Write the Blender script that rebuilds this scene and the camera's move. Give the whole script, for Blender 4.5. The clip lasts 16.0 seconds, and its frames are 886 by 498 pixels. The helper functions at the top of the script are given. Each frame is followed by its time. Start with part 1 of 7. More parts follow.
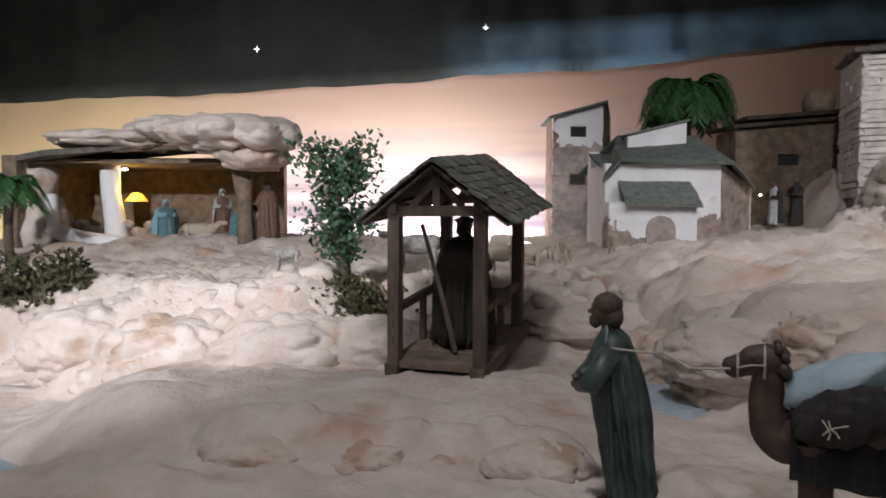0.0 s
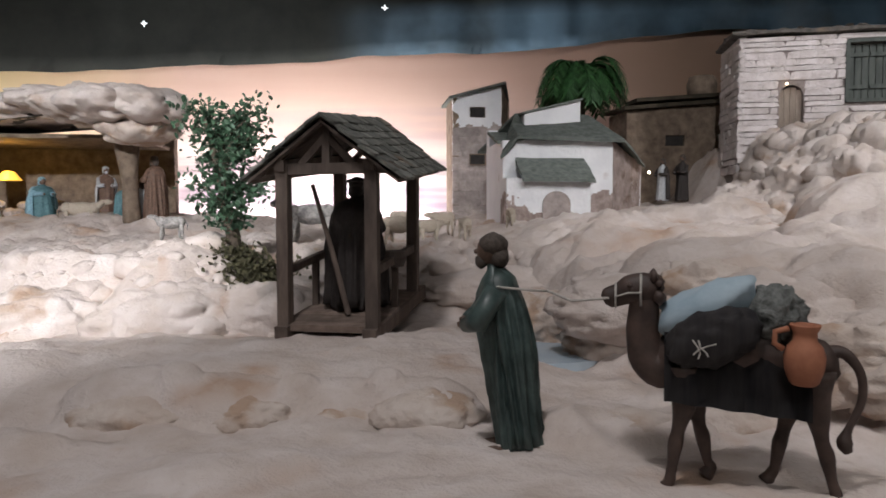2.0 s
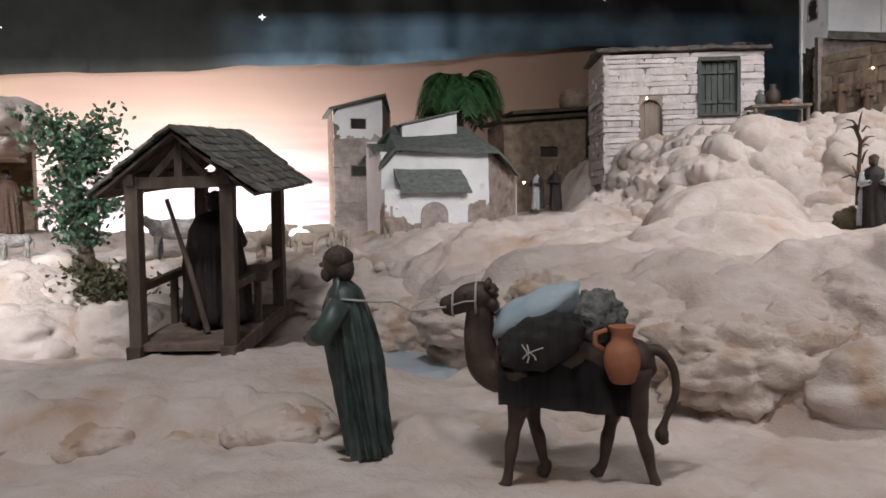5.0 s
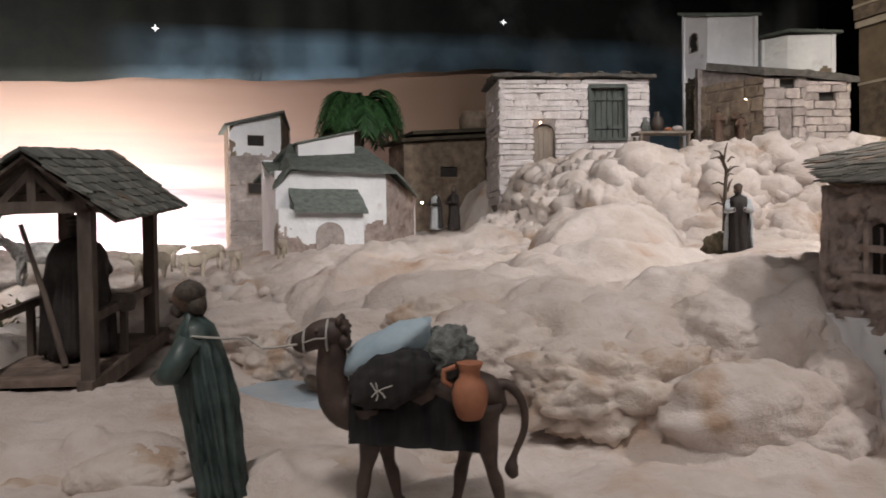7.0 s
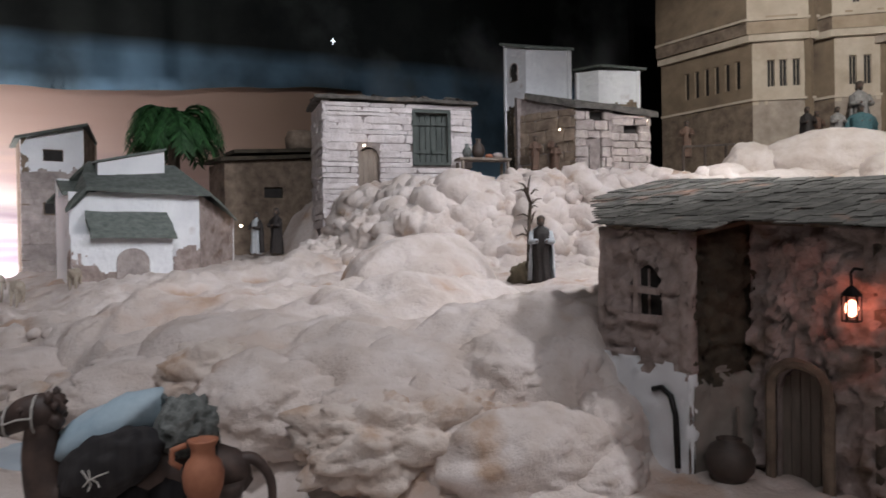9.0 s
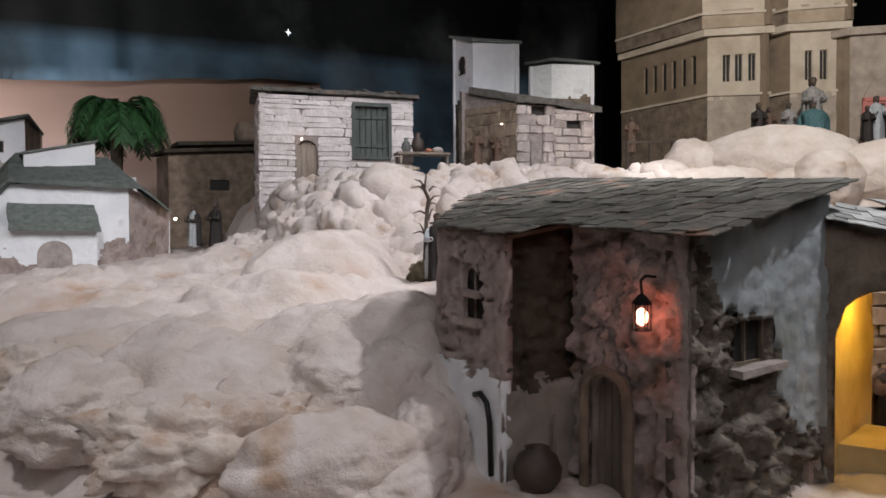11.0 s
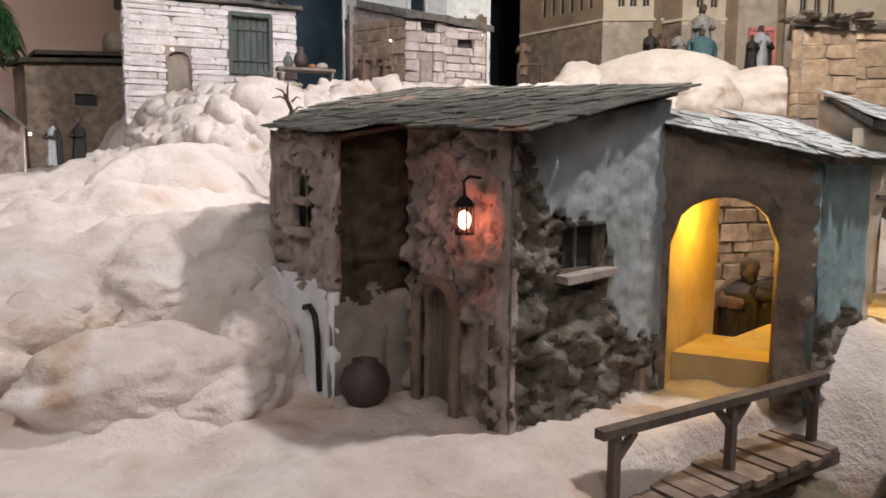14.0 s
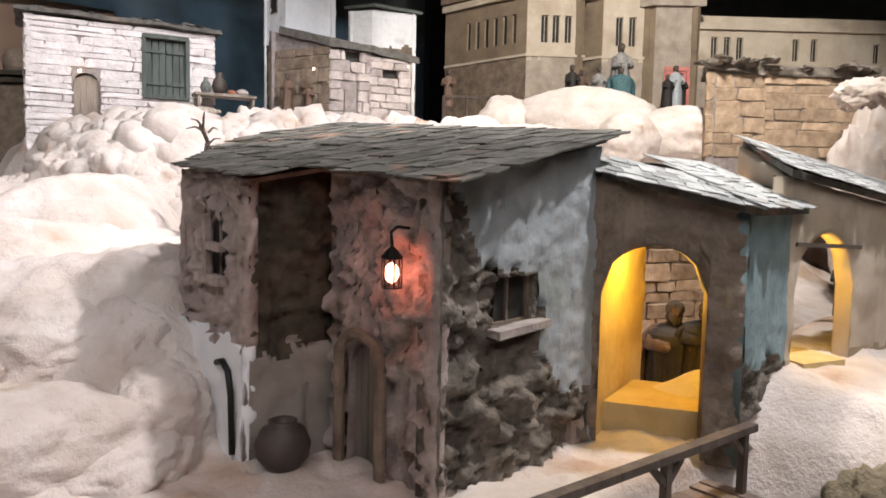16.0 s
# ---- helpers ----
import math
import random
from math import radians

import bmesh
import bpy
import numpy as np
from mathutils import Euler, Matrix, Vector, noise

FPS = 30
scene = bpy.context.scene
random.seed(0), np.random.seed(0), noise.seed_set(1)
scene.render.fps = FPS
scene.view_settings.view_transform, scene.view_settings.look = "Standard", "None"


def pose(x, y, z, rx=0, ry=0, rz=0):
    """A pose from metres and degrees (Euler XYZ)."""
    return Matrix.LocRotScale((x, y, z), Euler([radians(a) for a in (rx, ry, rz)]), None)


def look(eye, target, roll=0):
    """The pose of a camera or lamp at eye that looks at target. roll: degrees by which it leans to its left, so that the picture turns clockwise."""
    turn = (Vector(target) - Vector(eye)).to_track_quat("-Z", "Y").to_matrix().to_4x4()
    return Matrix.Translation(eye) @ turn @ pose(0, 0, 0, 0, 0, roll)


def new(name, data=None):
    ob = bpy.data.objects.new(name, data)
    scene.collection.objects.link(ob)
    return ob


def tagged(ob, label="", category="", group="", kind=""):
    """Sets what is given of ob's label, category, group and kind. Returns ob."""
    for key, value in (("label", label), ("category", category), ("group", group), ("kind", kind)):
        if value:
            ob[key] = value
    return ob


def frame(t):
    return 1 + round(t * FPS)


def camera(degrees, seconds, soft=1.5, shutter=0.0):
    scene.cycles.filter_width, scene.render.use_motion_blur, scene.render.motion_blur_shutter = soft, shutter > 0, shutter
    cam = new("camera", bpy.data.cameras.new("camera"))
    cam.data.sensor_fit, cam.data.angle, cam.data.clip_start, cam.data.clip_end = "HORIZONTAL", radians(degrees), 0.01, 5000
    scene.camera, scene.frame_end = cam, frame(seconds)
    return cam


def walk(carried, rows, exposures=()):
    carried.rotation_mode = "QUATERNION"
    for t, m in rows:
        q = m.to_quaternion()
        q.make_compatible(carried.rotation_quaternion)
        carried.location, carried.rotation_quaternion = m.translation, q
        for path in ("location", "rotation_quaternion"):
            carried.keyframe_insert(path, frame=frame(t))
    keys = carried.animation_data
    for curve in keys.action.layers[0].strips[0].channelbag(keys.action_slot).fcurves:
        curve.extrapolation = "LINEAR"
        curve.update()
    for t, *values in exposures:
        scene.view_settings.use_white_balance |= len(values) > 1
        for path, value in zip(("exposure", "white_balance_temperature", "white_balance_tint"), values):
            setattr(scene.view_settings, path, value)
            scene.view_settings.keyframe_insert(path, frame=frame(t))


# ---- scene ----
cam = camera(64.3, 16.0, 1.6, 0.5)
PATH = [
    (0, (0.028, 0.01, 1.315), (0.016, 2.007, 1.225), 0.3),
    (0.5, (0.033, 0.016, 1.297), (0.102, 2.012, 1.189), 0.4),
    (1, (0.04, 0.022, 1.28), (0.172, 2.015, 1.168), 0.2),
    (1.5, (0.048, 0.026, 1.263), (0.24, 2.014, 1.159), 0.1),
    (2, (0.057, 0.024, 1.249), (0.307, 2.006, 1.141), -0.1),
    (2.5, (0.067, 0.022, 1.247), (0.372, 1.996, 1.162), -0.3),
    (3, (0.08, 0.016, 1.244), (0.441, 1.982, 1.157), -0.5),
    (3.5, (0.094, 0.014, 1.243), (0.505, 1.97, 1.161), -0.7),
    (4, (0.108, 0.012, 1.242), (0.566, 1.957, 1.163), -0.8),
    (6.3, (0.146, -0.009, 1.265), (0.818, 1.873, 1.198), -0.8),
    (6.5, (0.163, -0.006, 1.263), (0.864, 1.867, 1.204), -0.7),
    (7, (0.186, -0.016, 1.274), (0.955, 1.83, 1.23), -0.8),
    (7.5, (0.215, -0.021, 1.287), (1.055, 1.794, 1.255), -0.7),
    (8, (0.247, -0.023, 1.298), (1.173, 1.749, 1.277), -0.9),
    (8.5, (0.285, -0.023, 1.313), (1.329, 1.683, 1.302), -0.8),
    (9, (0.305, -0.019, 1.318), (1.448, 1.622, 1.307), -0.9),
    (9.5, (0.363, -0.035, 1.329), (1.539, 1.583, 1.333), -0.8),
    (9.7, (0.398, -0.053, 1.334), (1.562, 1.573, 1.329), -0.6),
    (11.8, (0.596, -0.219, 1.325), (1.723, 1.432, 1.283), -0.3),
    (12, (0.599, -0.23, 1.323), (1.73, 1.419, 1.276), -0.3),
    (12.5, (0.63, -0.252, 1.314), (1.77, 1.39, 1.238), 0.1),
    (13, (0.655, -0.241, 1.301), (1.847, 1.359, 1.17), -0.3),
    (13.5, (0.684, -0.208, 1.288), (1.925, 1.348, 1.093), -0.3),
    (14, (0.703, -0.19, 1.286), (2.01, 1.308, 1.062), 0.3),
    (14.5, (0.71, -0.187, 1.288), (2.066, 1.267, 1.074), 0.6),
    (15, (0.715, -0.174, 1.291), (2.112, 1.242, 1.082), 0.8),
    (15.5, (0.723, -0.158, 1.301), (2.155, 1.225, 1.113), 0.8),
    (16, (0.735, -0.148, 1.315), (2.202, 1.204, 1.163), 1.1),
]
walk(cam, [(t, look(eye, target, roll)) for t, eye, target, roll in PATH], [(0, -0.28, 6500, 10), (1.5, -0.14, 6650, 10), (3, -0.04, 6250, 10), (4.2, 0.02, 6450, 10), (6.4, 0.02, 6900, 10), (8, 0.0, 6850, 10), (9, -0.08, 6200, 10), (9.6, -0.06, 6350, 10), (12, 0.12, 6350, 10), (12.6, 0.17, 6500, 10), (13.5, 0.42, 6650, 10), (14.5, 0.74, 6600, 10), (16, 0.92, 6550, 10)])

# ---- world, lamps, exposure ----
world = bpy.data.worlds.new("world")
scene.world = world
world.use_nodes = True
world.node_tree.nodes["Background"].inputs[0].default_value = (0.05, 0.055, 0.07, 1)
world.node_tree.nodes["Background"].inputs[1].default_value = 0.12


def spot(name, eye, target, watts, angle, colour, size=0.05, blend=0.5):
    data = bpy.data.lights.new(name, "SPOT")
    data.energy, data.spot_size, data.spot_blend, data.color, data.shadow_soft_size = watts, radians(angle), blend, colour, size
    ob = new(name, data)
    ob.matrix_world = look(eye, target)
    return ob


def area(name, eye, target, watts, sx, sy, colour):
    data = bpy.data.lights.new(name, "AREA")
    data.energy, data.color, data.shape, data.size, data.size_y = watts, colour, "RECTANGLE", sx, sy
    ob = new(name, data)
    ob.matrix_world = look(eye, target)
    return ob


def bulb(name, eye, watts, colour, size=0.01):
    data = bpy.data.lights.new(name, "POINT")
    data.energy, data.color, data.shadow_soft_size = watts, colour, size
    ob = new(name, data)
    ob.location = eye
    return ob


# ceiling spots of the exhibition room, added fill lamps, and the footlight hidden behind the plateau
spot("ceiling_spot_left", (-1.1, -0.9, 2.35), (-0.85, 2.8, 1.28), 520, 44, (0.97, 0.97, 1.0), 0.07, 0.7)
spot("ceiling_spot_middle", (-0.2, 0.2, 3.05), (0.12, 1.2, 0.95), 74, 74, (1.0, 0.97, 0.99), 0.10, 1.0)
# added spot, source unseen: lifts the white houses and the backdrop cloth
spot("added_spot_village", (0.1, -0.5, 3.1), (1.55, 3.1, 1.75), 160, 50, (0.98, 0.975, 1.0), 0.08, 0.8)
spot("ceiling_spot_house", (2.1, -0.35, 3.0), (1.6, 0.5, 1.0), 92, 56, (1.0, 0.97, 0.97), 0.05, 0.7)
spot("ceiling_spot_hill", (2.1, 0.6, 3.0), (1.9, 1.8, 1.4), 120, 75, (1.0, 0.97, 0.98), 0.06, 0.6)
spot("ceiling_spot_palace", (2.35, 0.35, 3.05), (3.6, 1.4, 1.9), 145, 75, (1.0, 0.95, 0.88), 0.06)
# lamp added without a known source to brighten sand behind the arch
spot("added_spot_yard", (2.3, 0.56, 3.1), (2.4, 0.72, 1.0), 75, 60, (1.0, 0.96, 0.92), 0.06)
# soft fill from no known fixture, brightens the sides facing the viewer
area("added_fill_light", (0.1, -1.3, 3.2), (1.2, 1.5, 1.2), 25, 2.5, 1.0, (1.0, 0.96, 0.95))
area("footlight", (-0.12, 3.85, 1.02), (-0.15, 4.4, 1.25), 40, 0.75, 0.12, (1.0, 0.97, 0.95))
area("footlight_wide", (-1.1, 3.85, 1.0), (-1.1, 4.5, 1.9), 68, 3.4, 0.1, (1.0, 0.91, 0.88))
bulb("gallery_bulb", (1.775, 0.355, 1.225), 0.75, (1.0, 0.62, 0.08))
bulb("arch_bulb", (2.06, 0.235, 1.20), 0.35, (1.0, 0.62, 0.08))
bulb("cave_bulb", (-1.37, 3.12, 1.43), 0.8, (1.0, 0.6, 0.12))
bulb("wall_lantern_bulb", (1.286, 0.441, 1.226), 0.034, (1.0, 0.14, 0.09), 0.006)


# ---- materials ----
def material(name, base, alt=None, scale=30.0, rough=0.85, bump=0.4, depth=0.002, fine=4.0, spots=None, spot_scale=6.0, spot_from=0.56, metal=0.0, stretch=(1, 1, 1), island=0.0, coords="Position", coarse=0.0):
    m = bpy.data.materials.new(name)
    m.use_nodes = True
    n, l = m.node_tree.nodes, m.node_tree.links
    b = n["Principled BSDF"]
    b.inputs["Roughness"].default_value, b.inputs["Metallic"].default_value = rough, metal
    alt = alt or tuple(c * 0.7 for c in base)
    if coords == "Position":
        source = n.new("ShaderNodeNewGeometry").outputs["Position"]
    else:
        source = n.new("ShaderNodeTexCoord").outputs["Object"]
    mapping = n.new("ShaderNodeMapping")
    mapping.inputs["Scale"].default_value = stretch
    l.new(source, mapping.inputs[0])
    grain = n.new("ShaderNodeTexNoise")
    grain.inputs["Scale"].default_value, grain.inputs["Detail"].default_value, grain.inputs["Roughness"].default_value = scale, 6, 0.62
    l.new(mapping.outputs[0], grain.inputs["Vector"])
    ramp = n.new("ShaderNodeValToRGB")
    ramp.color_ramp.elements[0].position, ramp.color_ramp.elements[1].position = 0.34, 0.66
    ramp.color_ramp.elements[0].color, ramp.color_ramp.elements[1].color = (*alt, 1), (*base, 1)
    l.new(grain.outputs["Fac"], ramp.inputs[0])
    colour = ramp.outputs[0]
    if spots:
        blot = n.new("ShaderNodeTexNoise")
        blot.inputs["Scale"].default_value, blot.inputs["Detail"].default_value = spot_scale, 5
        l.new(mapping.outputs[0], blot.inputs["Vector"])
        edge = n.new("ShaderNodeMapRange")
        edge.inputs[1].default_value, edge.inputs[2].default_value = spot_from, spot_from + 0.12
        l.new(blot.outputs["Fac"], edge.inputs[0])
        mix = n.new("ShaderNodeMix")
        mix.data_type = "RGBA"
        l.new(edge.outputs[0], mix.inputs[0])
        l.new(colour, mix.inputs[6])
        mix.inputs[7].default_value = (*spots, 1)
        colour = mix.outputs[2]
    if island:
        info = n.new("ShaderNodeObjectInfo")
        geo = n.new("ShaderNodeNewGeometry")
        add = n.new("ShaderNodeMath")
        l.new(info.outputs["Random"], add.inputs[0])
        l.new(geo.outputs["Random Per Island"], add.inputs[1])
        wrap = n.new("ShaderNodeMath")
        wrap.operation = "FRACT"
        l.new(add.outputs[0], wrap.inputs[0])
        span = n.new("ShaderNodeMapRange")
        span.inputs[3].default_value, span.inputs[4].default_value = 1 - island, 1 + island
        l.new(wrap.outputs[0], span.inputs[0])
        hsv = n.new("ShaderNodeHueSaturation")
        l.new(span.outputs[0], hsv.inputs["Value"])
        l.new(colour, hsv.inputs["Color"])
        colour = hsv.outputs[0]
    l.new(colour, b.inputs["Base Color"])
    relief = n.new("ShaderNodeTexNoise")
    relief.inputs["Scale"].default_value, relief.inputs["Detail"].default_value = scale * fine, 5
    l.new(mapping.outputs[0], relief.inputs["Vector"])
    bumpy = n.new("ShaderNodeBump")
    bumpy.inputs["Strength"].default_value, bumpy.inputs["Distance"].default_value = bump, depth
    l.new(relief.outputs["Fac"], bumpy.inputs["Height"])
    if coarse:
        swell = n.new("ShaderNodeTexNoise")
        swell.inputs["Scale"].default_value, swell.inputs["Detail"].default_value, swell.inputs["Roughness"].default_value = coarse, 5, 0.7
        l.new(mapping.outputs[0], swell.inputs["Vector"])
        broad = n.new("ShaderNodeBump")
        broad.inputs["Strength"].default_value, broad.inputs["Distance"].default_value = 0.8, 0.25 / coarse
        l.new(swell.outputs["Fac"], broad.inputs["Height"])
        l.new(broad.outputs[0], bumpy.inputs["Normal"])
    l.new(bumpy.outputs[0], b.inputs["Normal"])
    return m


def glowing(name, colour, strength):
    m = bpy.data.materials.new(name)
    m.use_nodes = True
    b = m.node_tree.nodes["Principled BSDF"]
    b.inputs["Base Color"].default_value = (*colour, 1)
    b.inputs["Emission Color"].default_value, b.inputs["Emission Strength"].default_value = (*colour, 1), strength
    return m


SAND = material("plaster_sand", (0.665, 0.60, 0.57), (0.53, 0.45, 0.40), 11, 0.95, 0.4, 0.002, 8, (0.46, 0.33, 0.25), 5.5, 0.57, coarse=22)
ROCK = material("plaster_rock", (0.665, 0.60, 0.57), (0.54, 0.46, 0.41), 13, 0.95, 0.4, 0.002, 7, (0.42, 0.30, 0.22), 8.0, 0.58, coarse=24)
DUNE = material("stained_sand", (0.65, 0.58, 0.53), (0.52, 0.43, 0.37), 14, 0.95, 0.8, 0.004, 5, (0.44, 0.32, 0.24), 13.0, 0.52, coarse=34)
MOSSROCK = material("mossy_rock", (0.22, 0.18, 0.12), (0.08, 0.065, 0.04), 16, 0.95, 0.9, 0.010, 5, (0.45, 0.38, 0.30), 9.0, 0.60)
WOOD = material("dark_wood", (0.15, 0.115, 0.095), (0.07, 0.052, 0.044), 40, 0.8, 0.6, 0.002, 3, stretch=(1, 1, 0.25), island=0.25)
PLANK = material("grey_plank", (0.24, 0.18, 0.15), (0.13, 0.095, 0.075), 40, 0.85, 0.6, 0.002, 3, island=0.25)
SHINGLE = material("shingle", (0.20, 0.205, 0.185), (0.095, 0.10, 0.09), 45, 0.9, 0.7, 0.003, 3, (0.28, 0.20, 0.14), 12, 0.6, island=0.35)
SLATE = material("slate", (0.165, 0.158, 0.14), (0.07, 0.067, 0.058), 40, 0.85, 0.7, 0.003, 3, (0.30, 0.19, 0.14), 9, 0.58, island=0.35)
PALESLATE = material("pale_slate", (0.42, 0.43, 0.425), (0.26, 0.265, 0.26), 40, 0.85, 0.7, 0.003, 3, (0.24, 0.21, 0.18), 9, 0.6, island=0.3)
GREENROOF = material("green_slate", (0.16, 0.18, 0.165), (0.085, 0.10, 0.09), 40, 0.9, 0.6, 0.003, 3, island=0.3)
DARKROOF = material("dark_rubble_roof", (0.12, 0.11, 0.10), (0.055, 0.05, 0.045), 40, 0.9, 0.8, 0.004, 3, (0.17, 0.13, 0.10), 10, 0.6, island=0.4)
WHITE = material("white_plaster", (0.86, 0.87, 0.89), (0.76, 0.77, 0.80), 8, 0.9, 0.4, 0.003, 8, (0.58, 0.53, 0.52), 9, 0.68)
PINK = material("pink_stone", (0.47, 0.39, 0.365), (0.26, 0.205, 0.185), 24, 0.95, 0.9, 0.005, 3, (0.19, 0.135, 0.105), 14, 0.60, coarse=46)
BROWN = material("brown_stone", (0.26, 0.20, 0.15), (0.13, 0.095, 0.07), 22, 0.95, 0.8, 0.005, 3, coarse=46)
PASSAGEW = material("passage_stone", (0.33, 0.265, 0.215), (0.17, 0.13, 0.10), 20, 0.95, 0.9, 0.006, 3, (0.12, 0.09, 0.07), 10, 0.6, coarse=46)
GREYPL = material("grey_plaster", (0.30, 0.265, 0.235), (0.20, 0.175, 0.155), 14, 0.9, 0.5, 0.003, 6)
# moss tone taken extra dark to hold the shade of the near house's recess
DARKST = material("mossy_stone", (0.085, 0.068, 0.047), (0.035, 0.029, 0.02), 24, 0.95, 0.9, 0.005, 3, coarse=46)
BLUEW = material("blue_plaster", (0.42, 0.455, 0.48), (0.26, 0.285, 0.30), 12, 0.9, 0.7, 0.004, 5, (0.25, 0.27, 0.26), 8, 0.58)
TEALW = material("teal_plaster", (0.27, 0.365, 0.385), (0.16, 0.225, 0.24), 14, 0.9, 0.7, 0.004, 5)
RUBBLE = material("rubble", (0.25, 0.215, 0.185), (0.085, 0.068, 0.052), 26, 0.95, 1.0, 0.006, 3, (0.09, 0.075, 0.06), 16, 0.54, coarse=46)
PALEST = material("pale_stone", (0.72, 0.67, 0.67), (0.56, 0.51, 0.50), 26, 0.95, 0.9, 0.006, 3, island=0.08, coarse=38)
GREYST = material("grey_stone", (0.46, 0.40, 0.38), (0.29, 0.25, 0.235), 26, 0.95, 0.8, 0.005, 3, island=0.2, coarse=38)
TANST = material("tan_stone", (0.46, 0.34, 0.24), (0.26, 0.18, 0.12), 26, 0.95, 0.8, 0.004, 3, island=0.25)
MORTAR = material("mortar", (0.30, 0.26, 0.25), (0.18, 0.15, 0.14), 40, 0.95)
CREAM = material("cream_plaster", (0.60, 0.52, 0.42), (0.46, 0.38, 0.29), 9, 0.9, 0.4, 0.003, 8, (0.40, 0.32, 0.24), 5, 0.6)
TAN = material("tan_plaster", (0.42, 0.33, 0.24), (0.30, 0.23, 0.16), 12, 0.9, 0.5, 0.003, 6)
PALACEST = material("palace_stone", (0.44, 0.37, 0.31), (0.30, 0.245, 0.20), 16, 0.9, 0.6, 0.004, 4, (0.24, 0.19, 0.155), 7, 0.6)
# palace side walls: their deep shade is mixed into this brown
PALACESHADE = material("palace_side_shaded", (0.27, 0.205, 0.14), (0.19, 0.14, 0.095), 10, 0.9, 0.5, 0.003, 6, (0.15, 0.11, 0.08), 5, 0.6)
# near-black in place of the shade inside window openings
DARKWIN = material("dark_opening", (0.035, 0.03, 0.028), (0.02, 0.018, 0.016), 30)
DOORW = material("door_wood", (0.30, 0.25, 0.21), (0.17, 0.135, 0.11), 40, 0.85, 0.6, 0.002, 3, stretch=(1, 1, 0.2), island=0.2)
SHUT = material("green_shutter", (0.10, 0.115, 0.105), (0.055, 0.065, 0.06), 40, 0.8, 0.5, 0.002, 3, stretch=(1, 1, 0.2))
CLAY = material("terracotta", (0.46, 0.19, 0.105), (0.27, 0.10, 0.055), 22, 0.75, 0.3, 0.001, 4)
DARKCLAY = material("dark_clay", (0.075, 0.055, 0.045), (0.04, 0.03, 0.026), 30, 0.6, 0.3, 0.001, 4)
LEAF = material("leaf", (0.06, 0.125, 0.07), (0.028, 0.062, 0.036), 40, 0.5, 0.2, 0.001, 3, island=0.3)
PALM = material("palm_frond", (0.05, 0.14, 0.045), (0.02, 0.07, 0.022), 40, 0.5, 0.2, 0.001, 3, island=0.4)
MOSS = material("moss", (0.10, 0.095, 0.05), (0.05, 0.045, 0.022), 60, 0.95, 0.8, 0.004, 3, island=0.4)
BARK = material("bark", (0.13, 0.10, 0.075), (0.06, 0.045, 0.035), 40, 0.95, 0.9, 0.003, 3)
WATER = material("painted_water", (0.50, 0.60, 0.68), (0.40, 0.52, 0.62), 8, 0.12, 0.2, 0.002, 3)
ROPE = material("rope", (0.55, 0.52, 0.48), None, 60)
# the lighter green patches stand for sheen on the robe's folds
GREENROBE = material("green_robe", (0.085, 0.125, 0.118), (0.022, 0.036, 0.034), 7, 0.45, 0.3, 0.001, 4, coords="Object")
DARKROBE = material("dark_robe", (0.035, 0.028, 0.026), (0.02, 0.016, 0.015), 30, 0.7, 0.3, 0.001, 4, coords="Object")
TEALROBE = material("teal_robe", (0.10, 0.21, 0.23), (0.05, 0.12, 0.14), 30, 0.7, 0.3, 0.001, 4, coords="Object")
BLUEROBE = material("pale_blue_robe", (0.25, 0.42, 0.50), (0.14, 0.26, 0.32), 30, 0.75, 0.3, 0.001, 4, coords="Object")
BROWNROBE = material("brown_robe", (0.17, 0.10, 0.07), (0.09, 0.055, 0.04), 30, 0.7, 0.3, 0.001, 4, coords="Object")
PALEROBE = material("pale_robe", (0.50, 0.52, 0.54), (0.32, 0.35, 0.38), 30, 0.8, 0.3, 0.001, 4, coords="Object")
SKIN = material("painted_clay_skin", (0.15, 0.095, 0.07), (0.09, 0.055, 0.04), 30, 0.6, 0.2, 0.001, 4, coords="Object")
HAIR = material("painted_hair", (0.10, 0.08, 0.065), (0.045, 0.035, 0.03), 60, 0.8, 0.5, 0.001, 2, coords="Object")
CAMELM = material("camel_brown", (0.085, 0.055, 0.044), (0.038, 0.024, 0.02), 40, 0.6, 0.4, 0.001, 3, coords="Object")
BLANKET = material("dark_blanket", (0.034, 0.030, 0.030), (0.010, 0.009, 0.011), 60, 0.85, 0.5, 0.001, 3, stretch=(1, 1, 0.04), coords="Object")
BUNDLE = material("pale_blue_cloth", (0.42, 0.52, 0.58), (0.30, 0.40, 0.47), 20, 0.8, 0.4, 0.002, 4, coords="Object")
BASKET = material("basket", (0.20, 0.21, 0.20), (0.07, 0.075, 0.07), 90, 0.9, 1.0, 0.003, 2, coords="Object")
WOOL = material("sheep_wool", (0.52, 0.46, 0.38), (0.36, 0.30, 0.24), 50, 0.95, 0.8, 0.002, 3, coords="Object")
GREYHIDE = material("grey_hide", (0.16, 0.15, 0.15), (0.40, 0.38, 0.36), 10, 0.8, 0.3, 0.001, 4, coords="Object")
# warm lamplight inside the arches is mixed into this yellow
YELLOWW = material("lamplit_wall", (0.62, 0.49, 0.26), (0.50, 0.37, 0.18), 14, 0.9, 0.6, 0.003, 5)
IRON = material("black_iron", (0.03, 0.028, 0.028), (0.015, 0.015, 0.015), 60, 0.5, 0.3, 0.001, 3, metal=0.6)
BLACK = material("black_drape", (0.012, 0.012, 0.013), (0.006, 0.006, 0.006), 20, 0.95)
FLOORM = material("dark_floor", (0.05, 0.045, 0.04), (0.03, 0.027, 0.024), 10, 0.5)
